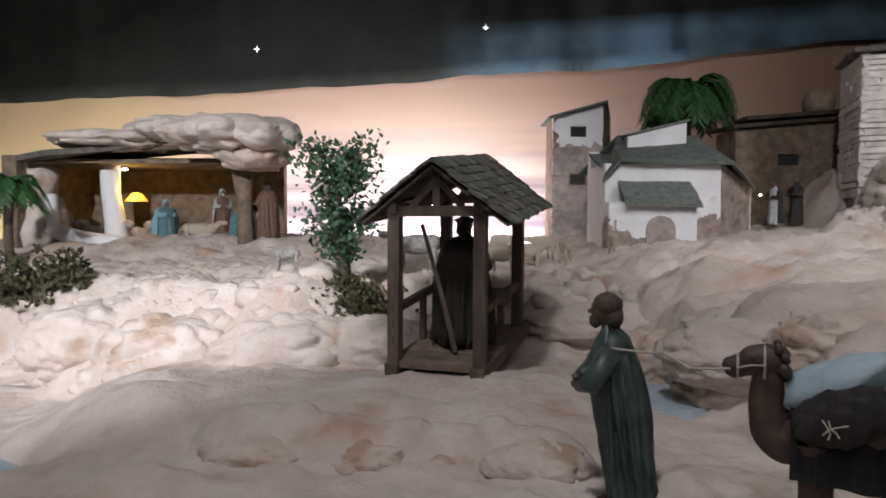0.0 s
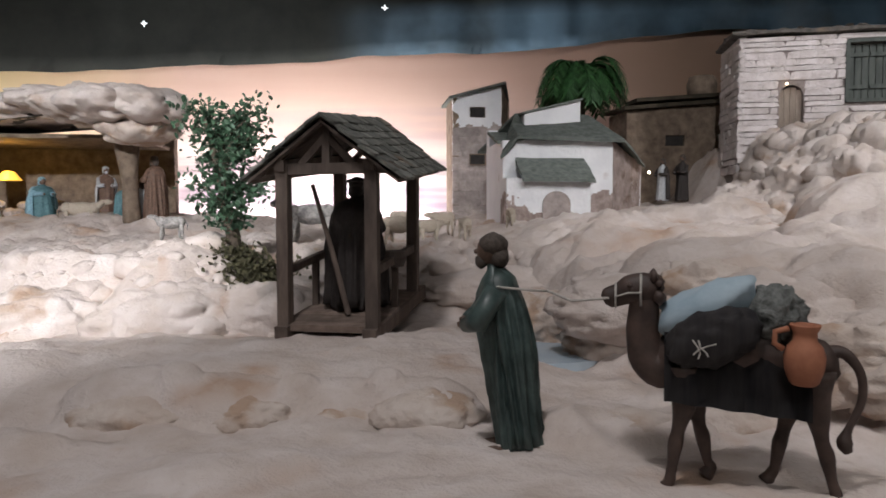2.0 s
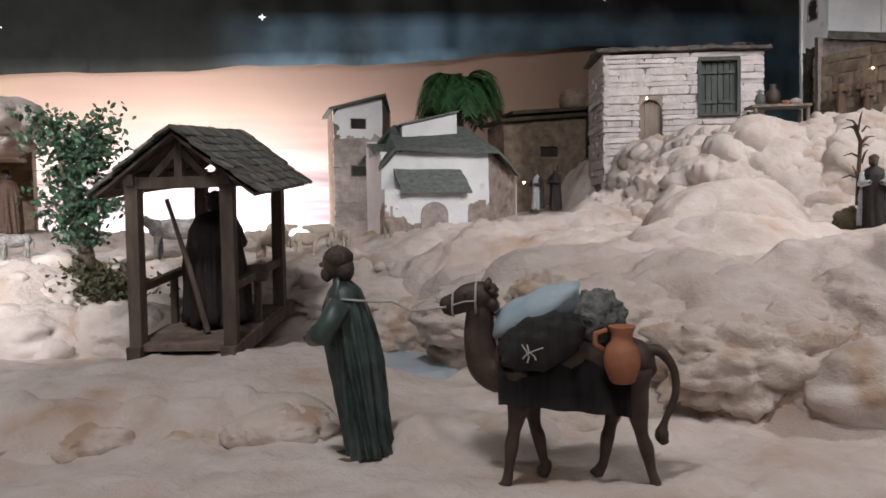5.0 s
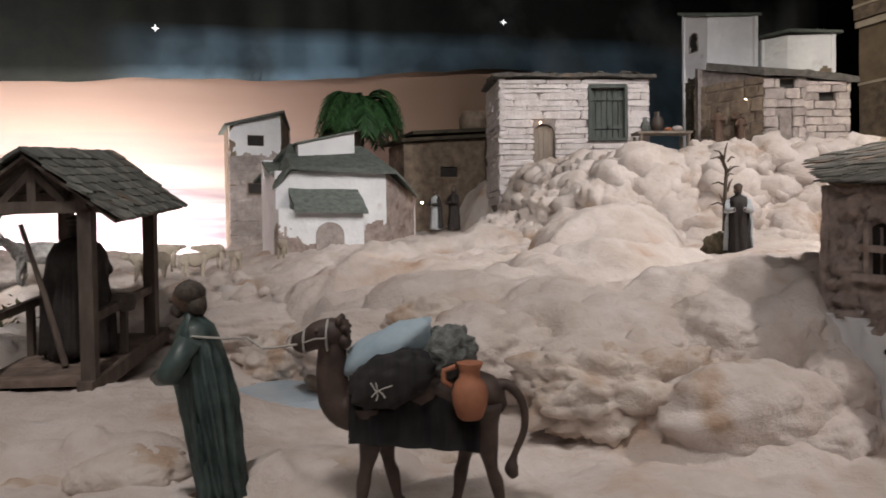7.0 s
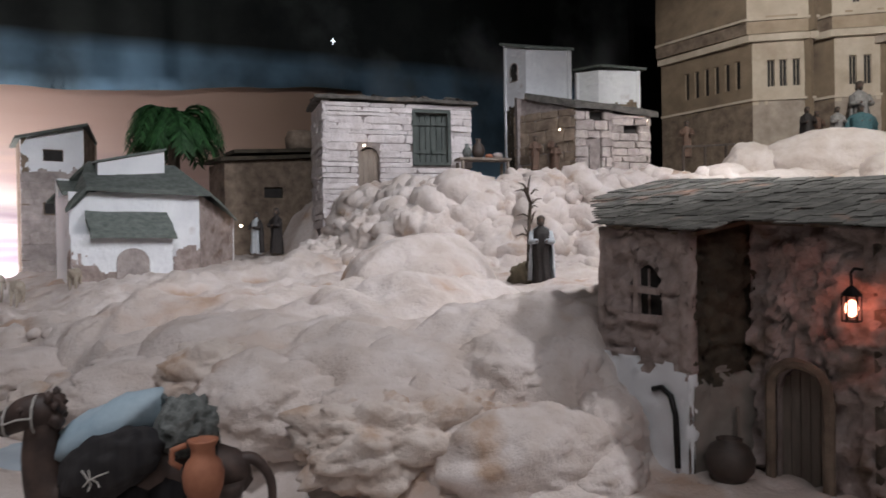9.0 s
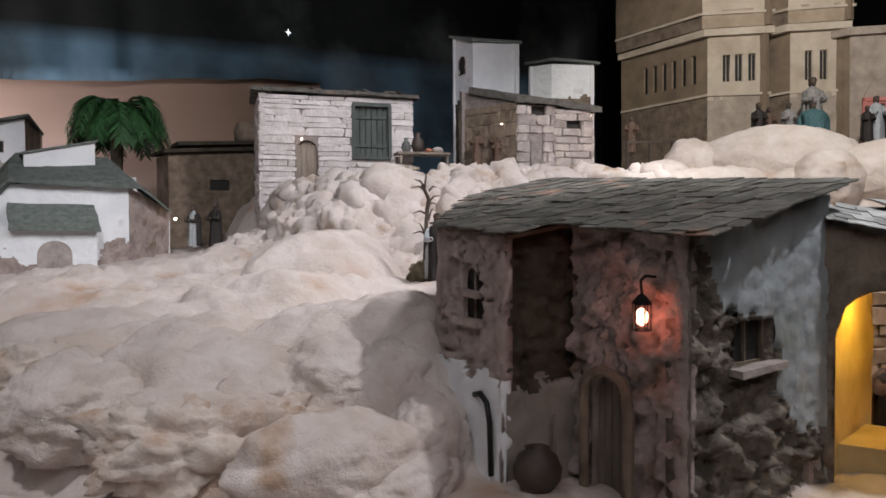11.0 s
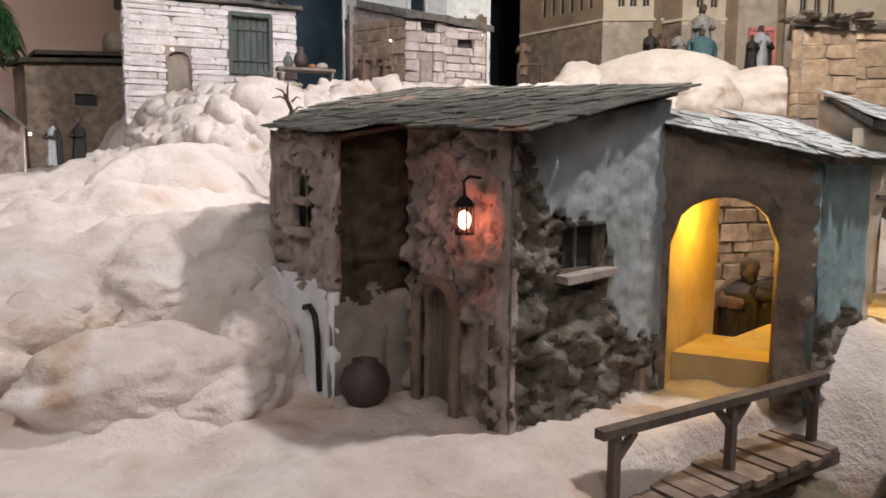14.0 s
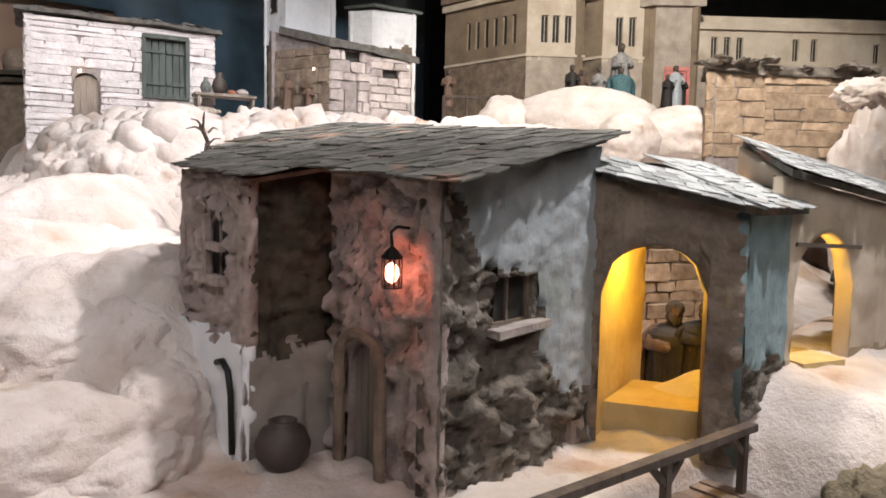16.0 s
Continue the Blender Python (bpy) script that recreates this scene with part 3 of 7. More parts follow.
def painted_sky():
    m = bpy.data.materials.new("painted_sunset")
    m.use_nodes = True
    n, l = m.node_tree.nodes, m.node_tree.links
    b = n["Principled BSDF"]
    b.inputs["Roughness"].default_value = 0.9
    geo = n.new("ShaderNodeNewGeometry")
    split = n.new("ShaderNodeSeparateXYZ")
    l.new(geo.outputs["Position"], split.inputs[0])
    mapping = n.new("ShaderNodeMapping")
    mapping.inputs["Scale"].default_value = (0.5, 0.5, 7.0)
    l.new(geo.outputs["Position"], mapping.inputs[0])
    streak = n.new("ShaderNodeTexNoise")
    streak.inputs["Scale"].default_value, streak.inputs["Detail"].default_value = 1.6, 4
    l.new(mapping.outputs[0], streak.inputs["Vector"])
    lift = n.new("ShaderNodeMath")
    lift.operation = "MULTIPLY_ADD"
    l.new(streak.outputs["Fac"], lift.inputs[0])
    lift.inputs[1].default_value = 0.34
    l.new(split.outputs[2], lift.inputs[2])
    span = n.new("ShaderNodeMapRange")
    span.inputs[1].default_value, span.inputs[2].default_value = 1.2, 2.5
    l.new(lift.outputs[0], span.inputs[0])
    ramp = n.new("ShaderNodeValToRGB")
    stops = ((0.0, (0.32, 0.27, 0.33)), (0.15, (0.55, 0.46, 0.50)), (0.22, (0.30, 0.24, 0.29)), (0.30, (0.66, 0.56, 0.56)), (0.37, (0.36, 0.28, 0.31)), (0.45, (0.84, 0.70, 0.65)), (0.54, (0.66, 0.49, 0.47)), (0.62, (0.78, 0.58, 0.50)), (1.0, (0.66, 0.43, 0.34)))
    e = ramp.color_ramp.elements
    e[0].position, e[0].color = stops[0][0], (*stops[0][1], 1)
    e[1].position, e[1].color = stops[-1][0], (*stops[-1][1], 1)
    for pos, col in stops[1:-1]:
        e.new(pos).color = (*col, 1)
    l.new(span.outputs[0], ramp.inputs[0])
    side = n.new("ShaderNodeMapRange")
    side.inputs[1].default_value, side.inputs[2].default_value = -0.9, -2.0
    l.new(split.outputs[0], side.inputs[0])
    ochre = n.new("ShaderNodeMix")
    ochre.data_type = "RGBA"
    l.new(side.outputs[0], ochre.inputs[0])
    l.new(ramp.outputs[0], ochre.inputs[6])
    ochre.inputs[7].default_value = (0.82, 0.66, 0.38, 1)
    other = n.new("ShaderNodeMapRange")
    other.inputs[1].default_value, other.inputs[2].default_value = 0.9, 1.9
    l.new(split.outputs[0], other.inputs[0])
    brown = n.new("ShaderNodeMix")
    brown.data_type = "RGBA"
    l.new(other.outputs[0], brown.inputs[0])
    l.new(ochre.outputs[2], brown.inputs[6])
    brown.inputs[7].default_value = (0.50, 0.34, 0.25, 1)
    l.new(brown.outputs[2], b.inputs["Base Color"])
    return m


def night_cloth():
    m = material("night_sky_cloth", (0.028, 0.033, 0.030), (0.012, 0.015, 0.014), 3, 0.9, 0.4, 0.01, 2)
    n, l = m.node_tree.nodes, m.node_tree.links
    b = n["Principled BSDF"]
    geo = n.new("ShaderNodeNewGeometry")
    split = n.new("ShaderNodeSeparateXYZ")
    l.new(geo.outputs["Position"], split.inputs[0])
    # the cloth's blue, low and right, is lightened to stand for light on it
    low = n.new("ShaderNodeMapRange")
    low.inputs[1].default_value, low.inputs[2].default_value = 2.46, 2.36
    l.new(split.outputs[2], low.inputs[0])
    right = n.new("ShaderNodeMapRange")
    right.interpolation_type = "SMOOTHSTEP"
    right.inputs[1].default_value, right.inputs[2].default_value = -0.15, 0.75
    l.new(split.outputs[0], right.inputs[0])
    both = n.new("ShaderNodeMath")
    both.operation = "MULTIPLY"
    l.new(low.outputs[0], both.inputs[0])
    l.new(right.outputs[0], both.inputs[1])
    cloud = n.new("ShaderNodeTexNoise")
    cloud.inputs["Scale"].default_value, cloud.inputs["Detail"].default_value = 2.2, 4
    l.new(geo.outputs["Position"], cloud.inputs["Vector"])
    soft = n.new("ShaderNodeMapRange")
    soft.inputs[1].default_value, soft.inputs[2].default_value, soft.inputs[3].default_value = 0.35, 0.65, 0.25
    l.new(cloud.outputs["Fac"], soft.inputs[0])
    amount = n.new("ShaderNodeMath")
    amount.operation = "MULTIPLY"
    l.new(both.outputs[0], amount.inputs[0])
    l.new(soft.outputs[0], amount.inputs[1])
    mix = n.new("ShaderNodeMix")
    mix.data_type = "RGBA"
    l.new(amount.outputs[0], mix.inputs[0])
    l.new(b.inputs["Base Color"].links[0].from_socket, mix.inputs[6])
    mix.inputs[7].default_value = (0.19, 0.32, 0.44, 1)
    # a pale cloud painted on the far end of the cloth
    far = n.new("ShaderNodeMapRange")
    far.inputs[1].default_value, far.inputs[2].default_value = 1.7, 2.5
    l.new(split.outputs[0], far.inputs[0])
    puff = n.new("ShaderNodeTexNoise")
    puff.inputs["Scale"].default_value, puff.inputs["Detail"].default_value = 1.5, 5
    l.new(geo.outputs["Position"], puff.inputs["Vector"])
    wisp = n.new("ShaderNodeMapRange")
    wisp.inputs[1].default_value, wisp.inputs[2].default_value, wisp.inputs[4].default_value = 0.45, 0.75, 0.7
    l.new(puff.outputs["Fac"], wisp.inputs[0])
    share = n.new("ShaderNodeMath")
    share.operation = "MULTIPLY"
    l.new(far.outputs[0], share.inputs[0])
    l.new(wisp.outputs[0], share.inputs[1])
    cloudy = n.new("ShaderNodeMix")
    cloudy.data_type = "RGBA"
    l.new(share.outputs[0], cloudy.inputs[0])
    l.new(mix.outputs[2], cloudy.inputs[6])
    cloudy.inputs[7].default_value = (0.34, 0.36, 0.37, 1)
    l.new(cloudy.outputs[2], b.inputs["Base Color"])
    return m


def sheet(name, s0, s1, low, high, off, folds, mat, label, cols=220, rows=14):
    bm = bmesh.new()
    grid = []
    for i in range(cols + 1):
        s = s0 + (s1 - s0) * i / cols
        x, y = along(s, off)
        z0 = low(x)
        line = []
        for j in range(rows + 1):
            f = j / rows
            w = folds * (1 - 0.6 * f) * (noise.noise((x * 2.3, 0.3 * f, 1.0)) + 0.6 * noise.noise((x * 6.1, 0.5 * f, 4.0)))
            line.append(bm.verts.new((x, y + w, z0 + (high - z0) * f)))
        grid.append(line)
    for a, b in zip(grid, grid[1:]):
        for j in range(rows):
            bm.faces.new((a[j], b[j], b[j + 1], a[j + 1]))
    bmesh.ops.solidify(bm, geom=bm.faces[:], thickness=0.004)
    return solo(name, bm, mat, label, "backdrop", kind="structure", smooth=True)


def cloth_edge(x):
    return float(np.interp(x, [-3.6, -2.6, -1.6, -0.5, 0.2, 1.2, 2.0, 2.35, 2.65, 4.5], [1.97, 2.0, 2.04, 2.10, 2.14, 2.17, 2.25, 2.26, 1.45, 1.4])) + 0.006 * math.sin(x * 5.3) + 0.003 * math.sin(x * 13.1)


def backdrop():
    sheet("backdrop_sunset", 0.0, 1.0, lambda x: 0.7, 2.75, 0.07, 0.0, painted_sky(), "painted sunset backdrop in peach, mauve and cream", 120, 12)
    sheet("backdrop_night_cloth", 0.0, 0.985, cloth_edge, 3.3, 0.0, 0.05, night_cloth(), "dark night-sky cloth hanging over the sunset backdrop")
    bm = bmesh.new()
    box(bm, 4.35, 6.8, 3.35, 3.4, 0, 3.3)
    solo("backdrop_black_drape", bm, BLACK, "plain black drape beside the painted backdrop", "drape", kind="structure")
    for x, y, z in ((0.24, 4.08, 2.395), (2.12, 3.66, 2.50), (-1.10, 4.21, 2.30)):
        bm = bmesh.new()
        for k in range(4):
            a = math.pi * k / 2
            tip = Vector((math.cos(a) * 0.022, 0, math.sin(a) * 0.022))
            side = Vector((math.cos(a + 1.57) * 0.004, 0, math.sin(a + 1.57) * 0.004))
            c = Vector((x, y, z))
            v = [bm.verts.new(p) for p in (c + side, c + tip, c - side, c + Vector((0, -0.004, 0)))]
            bm.faces.new((v[0], v[1], v[3]))
            bm.faces.new((v[3], v[1], v[2]))
        solo("night_star", bm, STARGLOW, "tiny white four-pointed star on the night cloth", "star", "stars on the night cloth")


room()
backdrop()
terrain()

for cx, cy, rx, ry, z, pts in ((0.431, 1.385, 0.145, 0.11, 0.967, 30), (-0.746, 1.085, 0.24, 0.11, 0.912, 30)):
    bm = bmesh.new()
    slab(bm, [(cx + rx * math.cos(2 * math.pi * k / pts), cy + ry * math.sin(2 * math.pi * k / pts), z) for k in range(pts)], 0.02)
    solo("water_pool", bm, WATER, "small pale blue water pool between sandy banks", "water", "pools")


# ---- boulders ----
def boulder(at, r, turn, seed, label="pale plaster boulder with cracked lumpy surface", lump=0.22, mat=ROCK):
    bm = bmesh.new()
    made = bmesh.ops.create_icosphere(bm, subdivisions=5, radius=1)["verts"]
    m = Euler((0, 0, radians(turn))).to_matrix()
    off = Vector((seed * 3.1, seed * 1.3, seed * 0.7))
    for v in made:
        d = v.co.normalized()
        billow = 0.0
        for f, amp in ((1.5, 0.9), (3.1, 0.5), (6.3, 0.26), (13.0, 0.17), (26.0, 0.09)):
            billow += amp * (abs(noise.noise(d * f + off * f)) - 0.25)
        k = 1 + lump * 1.5 * billow
        v.co = m @ Vector((d.x * r[0], d.y * r[1], d.z * r[2])) * k + Vector(at)
    return solo("boulder", bm, mat, label, "boulder", "boulders", smooth=True)


for cx, cy, r, seed in ((-0.257, 1.025, 0.064, 61), (-0.102, 1.022, 0.055, 62), (0.034, 1.025, 0.046, 63), (0.157, 0.984, 0.059, 64), (0.399, 0.861, 0.064, 65), (-0.375, 0.889, 0.046, 66), (0.553, 0.898, 0.055, 67)):
    boulder((cx, cy + 0.02, ground(cx, cy) - 0.031), (r * 1.4, 0.046, 0.038), -6, seed, "low brown-stained edge of a sand dune", 0.16, DUNE)
boulder((1.0, 0.775, 0.995), (0.15, 0.095, 0.085), -12, 1, "large rounded plaster boulder in front of the bank", 0.14)
boulder((1.11, 0.715, 0.965), (0.10, 0.055, 0.05), 18, 2, "low rounded boulder at the foot of the bank", 0.14)
for at, r, turn, seed in (((0.93, 1.0, 1.085), (0.17, 0.11, 0.075), -10, 71), ((1.07, 0.92, 1.08), (0.11, 0.09, 0.08), -15, 72), ((0.85, 0.93, 1.045), (0.14, 0.08, 0.075), -18, 73), ((1.165, 0.86, 1.075), (0.075, 0.08, 0.085), 0, 74), ((0.71, 1.06, 1.06), (0.13, 0.10, 0.085), -30, 75), ((0.60, 1.30, 1.06), (0.18, 0.10, 0.07), -12, 76), ((0.86, 1.20, 1.105), (0.21, 0.10, 0.055), -6, 77), ((1.10, 1.14, 1.12), (0.16, 0.10, 0.055), 8, 78), ((1.20, 1.36, 1.15), (0.19, 0.10, 0.05), 0, 79), ((0.74, 1.48, 1.09), (0.22, 0.11, 0.06), 6, 80), ((0.42, 1.72, 1.05), (0.22, 0.10, 0.06), 4, 81)):
    boulder(at, r, turn, seed, "broad rounded plaster rock of the sandy bank", 0.20, SAND)
boulder((1.165, 0.76, 1.01), (0.07, 0.06, 0.075), 0, 3, "rounded boulder beside the house corner", 0.16)
for at, r, seed in (((0.82, 0.885, 1.025), (0.13, 0.065, 0.075), 5), ((0.95, 0.865, 1.045), (0.075, 0.05, 0.045), 14)):
    boulder(at, r, -24, seed, "crumbling brown-stained rock face of the sandy bank", 0.5, DUNE)
boulder((-0.33, 1.56, 1.01), (0.17, 0.09, 0.09), 8, 7, "cracked rock at the foot of the bank")
boulder((-0.12, 1.56, 1.02), (0.13, 0.08, 0.08), -10, 8, "cracked rock at the foot of the bank")
boulder((-0.62, 1.63, 0.985), (0.18, 0.10, 0.10), -6, 9, "cracked rock at the foot of the bank")
boulder((-0.86, 1.72, 1.0), (0.15, 0.10, 0.10), 12, 10, "cracked rock at the foot of the bank")
boulder((0.47, 1.55, 0.99), (0.12, 0.07, 0.075), -20, 11, "reddish stained rock beyond the pool", 0.3, DUNE)
boulder((0.55, 1.34, 0.985), (0.09, 0.06, 0.06), -40, 12, "reddish stained rock beside the pool", 0.3, DUNE)
boulder((0.664, 1.18, 1.105), (0.09, 0.06, 0.06), -30, 13, "stained rock on the bank behind the camel", 0.3, DUNE)
for at, r, turn, seed in (((1.44, 0.16, 0.75), (0.115, 0.076, 0.076), 0, 41), ((1.633, 0.132, 0.79), (0.105, 0.076, 0.085), 10, 42), ((1.823, 0.028, 0.868), (0.124, 0.085, 0.095), 0, 43), ((1.557, 0.047, 0.75), (0.133, 0.076, 0.076), 0, 44)):
    boulder(at, r, turn, seed, "dark mossy rock in the ravine under the bridge", 0.3, MOSSROCK)
for at, r, turn, seed in (((3.37, 1.46, 1.60), (0.34, 0.20, 0.185), -45, 22), ((3.12, 1.70, 1.61), (0.13, 0.12, 0.125), 0, 21), ((3.52, 1.10, 1.55), (0.24, 0.16, 0.14), -50, 23), ((3.28, 1.22, 1.53), (0.15, 0.12, 0.13), 0, 24), ((2.95, 1.72, 1.56), (0.12, 0.12, 0.08), 10, 25)):
    boulder(at, r, turn, seed, "bright rounded plaster mound before the palace", 0.10)



def foam(label, n, x0, x1, y0, y1, steep, r0, r1, seed, flat=0.8, sink=0.3, fine=3, only=None):
    """Foam-like knobs crowded on the steep faces of the landscape, as one piece of stuff."""
    rng = np.random.default_rng(seed)
    x, y = rng.uniform(x0, x1, 40 * n), rng.uniform(y0, y1, 40 * n)
    if only:
        ok = only(x, y)
        x, y = x[ok], y[ok]
    gx = (height(x + 0.02, y) - height(x - 0.02, y)) / 0.04
    gy = (height(x, y + 0.02) - height(x, y - 0.02)) / 0.04
    pick = np.flatnonzero(np.hypot(gx, gy) > steep)[:n]
    bm = bmesh.new()
    bmesh.ops.create_icosphere(bm, subdivisions=fine, radius=1)
    unit = np.array([v.co[:] for v in bm.verts])
    tris = np.array([[v.index for v in f.verts] for f in bm.faces])
    bm.free()
    verts, faces = [], []
    for k, i in enumerate(pick):
        r = r0 + (r1 - r0) * rng.random() ** 2
        q = unit + rng.uniform(0, 50, 3)
        bump = np.ones(len(unit))
        for f, amp in ((2.0, 0.42), (4.3, 0.28), (9.0, 0.16)):
            bump += amp * (np.abs(np.sin(q[:, 0] * f + 1.3 * np.sin(q[:, 2] * f)) * np.cos(q[:, 1] * f + q[:, 2] * f * 0.7)) - 0.35)
        p = unit * bump[:, None] * np.array([r * rng.uniform(0.8, 1.4), r, r * flat])
        t = rng.uniform(0, 6.28)
        p = p @ np.array([[np.cos(t), np.sin(t), 0], [-np.sin(t), np.cos(t), 0], [0, 0, 1]])
        verts.append(p + np.array([x[i], y[i], float(height(x[i : i + 1], y[i : i + 1])[0]) - r * sink]))
        faces.append(tris + k * len(unit))
    me = bpy.data.meshes.new("rock_knobs")
    me.from_pydata(np.concatenate(verts).tolist(), [], np.concatenate(faces).tolist())
    me.materials.append(ROCK)
    me.polygons.foreach_set("use_smooth", [True] * len(me.polygons))
    return tagged(new("rock_knobs", me), label, "rock", kind="stuff")


def on_hill(x, y):
    return np.minimum(x - 1.57, 0.496 * (x - 1.6) + 0.868 * (y - 2.0)) > -0.10


foam("knobbly pale plaster rock on the village hill", 420, 1.35, 2.72, 1.55, 2.75, 0.4, 0.04, 0.10, 1, 1.0, 0.6, 3, on_hill)
foam("fine cauliflower-like plaster rock on the village hill", 1100, 1.35, 2.72, 1.55, 2.75, 0.35, 0.014, 0.040, 5, 1.1, 0.45, 2, on_hill)
foam("cracked pale plaster rock along the left bank", 420, -1.6, 0.5, 1.42, 2.0, 0.4, 0.008, 0.045, 3, 0.7, 0.6, 2)
for at, r, turn, seed in (((1.80, 2.36, 1.455), (0.13, 0.11, 0.10), 0, 31), ((1.98, 2.22, 1.485), (0.12, 0.13, 0.12), 0, 32), ((2.18, 2.10, 1.475), (0.14, 0.13, 0.14), 0, 33), ((1.72, 2.12, 1.355), (0.12, 0.12, 0.13), 0, 34), ((2.42, 1.98, 1.505), (0.15, 0.13, 0.11), 0, 35), ((1.62, 2.36, 1.335), (0.10, 0.12, 0.12), 0, 36), ((1.50, 2.48, 1.255), (0.12, 0.12, 0.10), 0, 37), ((1.92, 2.02, 1.335), (0.11, 0.10, 0.12), 0, 38)):
    boulder(at, r, turn, seed, "knobbly pale plaster rock of the village hill", 0.34)


# ---- buildings ----
def windowed(parent, at, w, h, d, mats, arch=0.0, bars=0, depth=0.012):
    """A recessed window: a near-black sheet standing for the unlit opening, a frame and bars; d: the way along the
    wall.
    """
    d = Vector((*d, 0)).normalized()
    out = Vector((d.y, -d.x, 0))
    c = Vector(at)
    win = new("window")
    win.parent = parent
    win.matrix_parent_inverse = parent.matrix_basis.inverted()
    bm = bmesh.new()
    ring = [c - d * w / 2, c + d * w / 2] + [c + d * w / 2 * math.cos(a) + Vector((0, 0, h - arch + arch * math.sin(a))) for a in ([math.pi * k / 8 for k in range(9)] if arch else [0, math.pi])]
    hind = [bm.verts.new(p - out * depth) for p in ring]
    fore = [bm.verts.new(p - out * (depth - 0.004)) for p in ring]
    bm.faces.new(fore)
    bm.faces.new(hind[::-1])
    for i in range(len(ring)):
        bm.faces.new((fore[i], hind[i], hind[(i + 1) % len(ring)], fore[(i + 1) % len(ring)]))
    part("unlit_opening", bm, DARKWIN, win)
    bm = bmesh.new()
    t = max(0.004, w * 0.07)
    for p, q in zip(ring, ring[1:] + ring[:1]):
        beam(bm, p - out * (depth - 0.006), q - out * (depth - 0.006), t, t, up=out)
    part("window_frame", bm, mats, win)
    for k in range(bars):
        bm = bmesh.new()
        u = -w / 2 + w * (k + 1) / (bars + 1)
        beam(bm, c + d * u - out * (depth - 0.006), c + d * u + Vector((0, 0, h - arch * 0.3)) - out * (depth - 0.006), t * 0.7, t * 0.7, up=out)
        part("bar", bm, mats, win)
    return win


def near_house():
    h = thing("stone_house", "rustic stone and plaster house with a wavy slate roof", "house")
    L, C1, C2, C3, R = (1.235, 0.825), (1.223, 0.648), (1.334, 0.618), (1.312, 0.392), (1.632, 0.388)
    bm = bmesh.new()
    d = (Vector((*C1, 0)) - Vector((*L, 0))).length
    wall(bm, L, C1, 0.93, 1.345, 1.333, 0.02, [(0.058, 0.120, 1.197, 1.285, 0.03)], 0.006, 0.010, 26, paint_by=lambda u, z: 1 if z < 1.118 else 0, stones=15, calm=1)
    part("wall", bm, [PINK, WHITE], h, "pinkish stone above white plaster", True)
    windowed(h, (Vector((*L, 1.197)).lerp(Vector((*C1, 1.197)), 0.089 / d)), 0.060, 0.086, (C1[0] - L[0], C1[1] - L[1]), PINK, 0.03, 1, 0.018)
    for a, b, w in (((1.226, 0.748, 1.197), (1.226, 0.748, 1.282), 0.009), ((1.228, 0.767, 1.243), (1.224, 0.705, 1.238), 0.010), ((1.226, 0.772, 1.196), (1.222, 0.700, 1.194), 0.012)):
        bm = bmesh.new()
        beam(bm, a, b, w, amp=0.002)
        part("mullion", bm, PINK, h, "rough stone window bar")
    # recessed wall: shade from the projecting wall is put into the mossy stone
    bm = bmesh.new()
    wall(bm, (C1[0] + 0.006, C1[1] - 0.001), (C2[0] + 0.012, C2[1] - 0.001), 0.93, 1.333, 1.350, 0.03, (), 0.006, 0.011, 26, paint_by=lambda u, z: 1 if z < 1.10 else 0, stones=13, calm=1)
    part("wall", bm, [DARKST, GREYPL], h, "mossy stone darkened with painted shade, above plain plaster", True)
    bm = bmesh.new()
    wall(bm, C2, (C3[0] + 0.001, C3[1] + 0.004), 0.92, 1.348, 1.330, 0.02, [(0.045, 0.128, 0.92, 1.128, 0.04)], 0.006, 0.010, 26, stones=11)
    part("wall", bm, PINK, h, "pinkish rough stone", True)
    bm = bmesh.new()
    wall(bm, (C3[0] + 0.004, C3[1] - 0.001), (R[0], R[1] - 0.003), 0.92, 1.330, 1.392, 0.035, [(0.100, 0.186, 1.152, 1.214, 0.0)], 0.0055, 0.012, 26, paint_by=lambda u, z: 1 if z < float(np.interp(u, [0, 0.02, 0.05, 0.09, 0.13, 0.19, 0.205, 0.25, 0.32], [1.33, 1.31, 1.26, 1.235, 1.20, 1.16, 1.07, 1.045, 1.035])) else 0, stones=14, calm=0, mat=1)
    part("wall", bm, [BLUEW, RUBBLE], h, "bluish plaster peeling off dark rubble", True)
    for (cx, cy), z0, z1, mat, seed in ((C1, 0.95, 1.115, WHITE, 1), (C1, 1.115, 1.335, PINK, 2), (C3, 0.93, 1.335, PINK, 3), (L, 1.05, 1.345, PINK, 4), (R, 0.95, 1.39, BLUEW, 5)):
        bm = bmesh.new()
        rings = int((z1 - z0) / 0.007)
        tube(bm, [(cx + 0.011, cy + 0.009, z0 + (z1 - z0) * k / rings) for k in range(rings + 1)], 0.013, 14)
        for v in bm.verts:
            v.co += 0.005 * noise.noise_vector(v.co * 38 + Vector((seed, 0, 0))) + 0.002 * noise.noise_vector(v.co * 110)
        part("corner_stone", bm, mat, h, "", True)
    for p0, p1 in ((R, (1.67, 0.93)), ((1.67, 0.93), (1.40, 0.92)), ((1.40, 0.92), L)):
        bm = bmesh.new()
        wall(bm, p0, p1, 0.93, 1.39, 1.39 if p0 == R else 1.345, 0.03, (), 0.04, 0.004)
        part("wall", bm, PINK, h)
    windowed(h, (1.312 + 0.144, 0.3905, 1.152), 0.084, 0.062, (R[0] - C3[0], R[1] - C3[1]), BROWN, 0, 1, 0.02)
    bm = bmesh.new()
    beam(bm, (1.404, 0.382, 1.146), (1.512, 0.381, 1.149), 0.022, 0.010, amp=0.002)
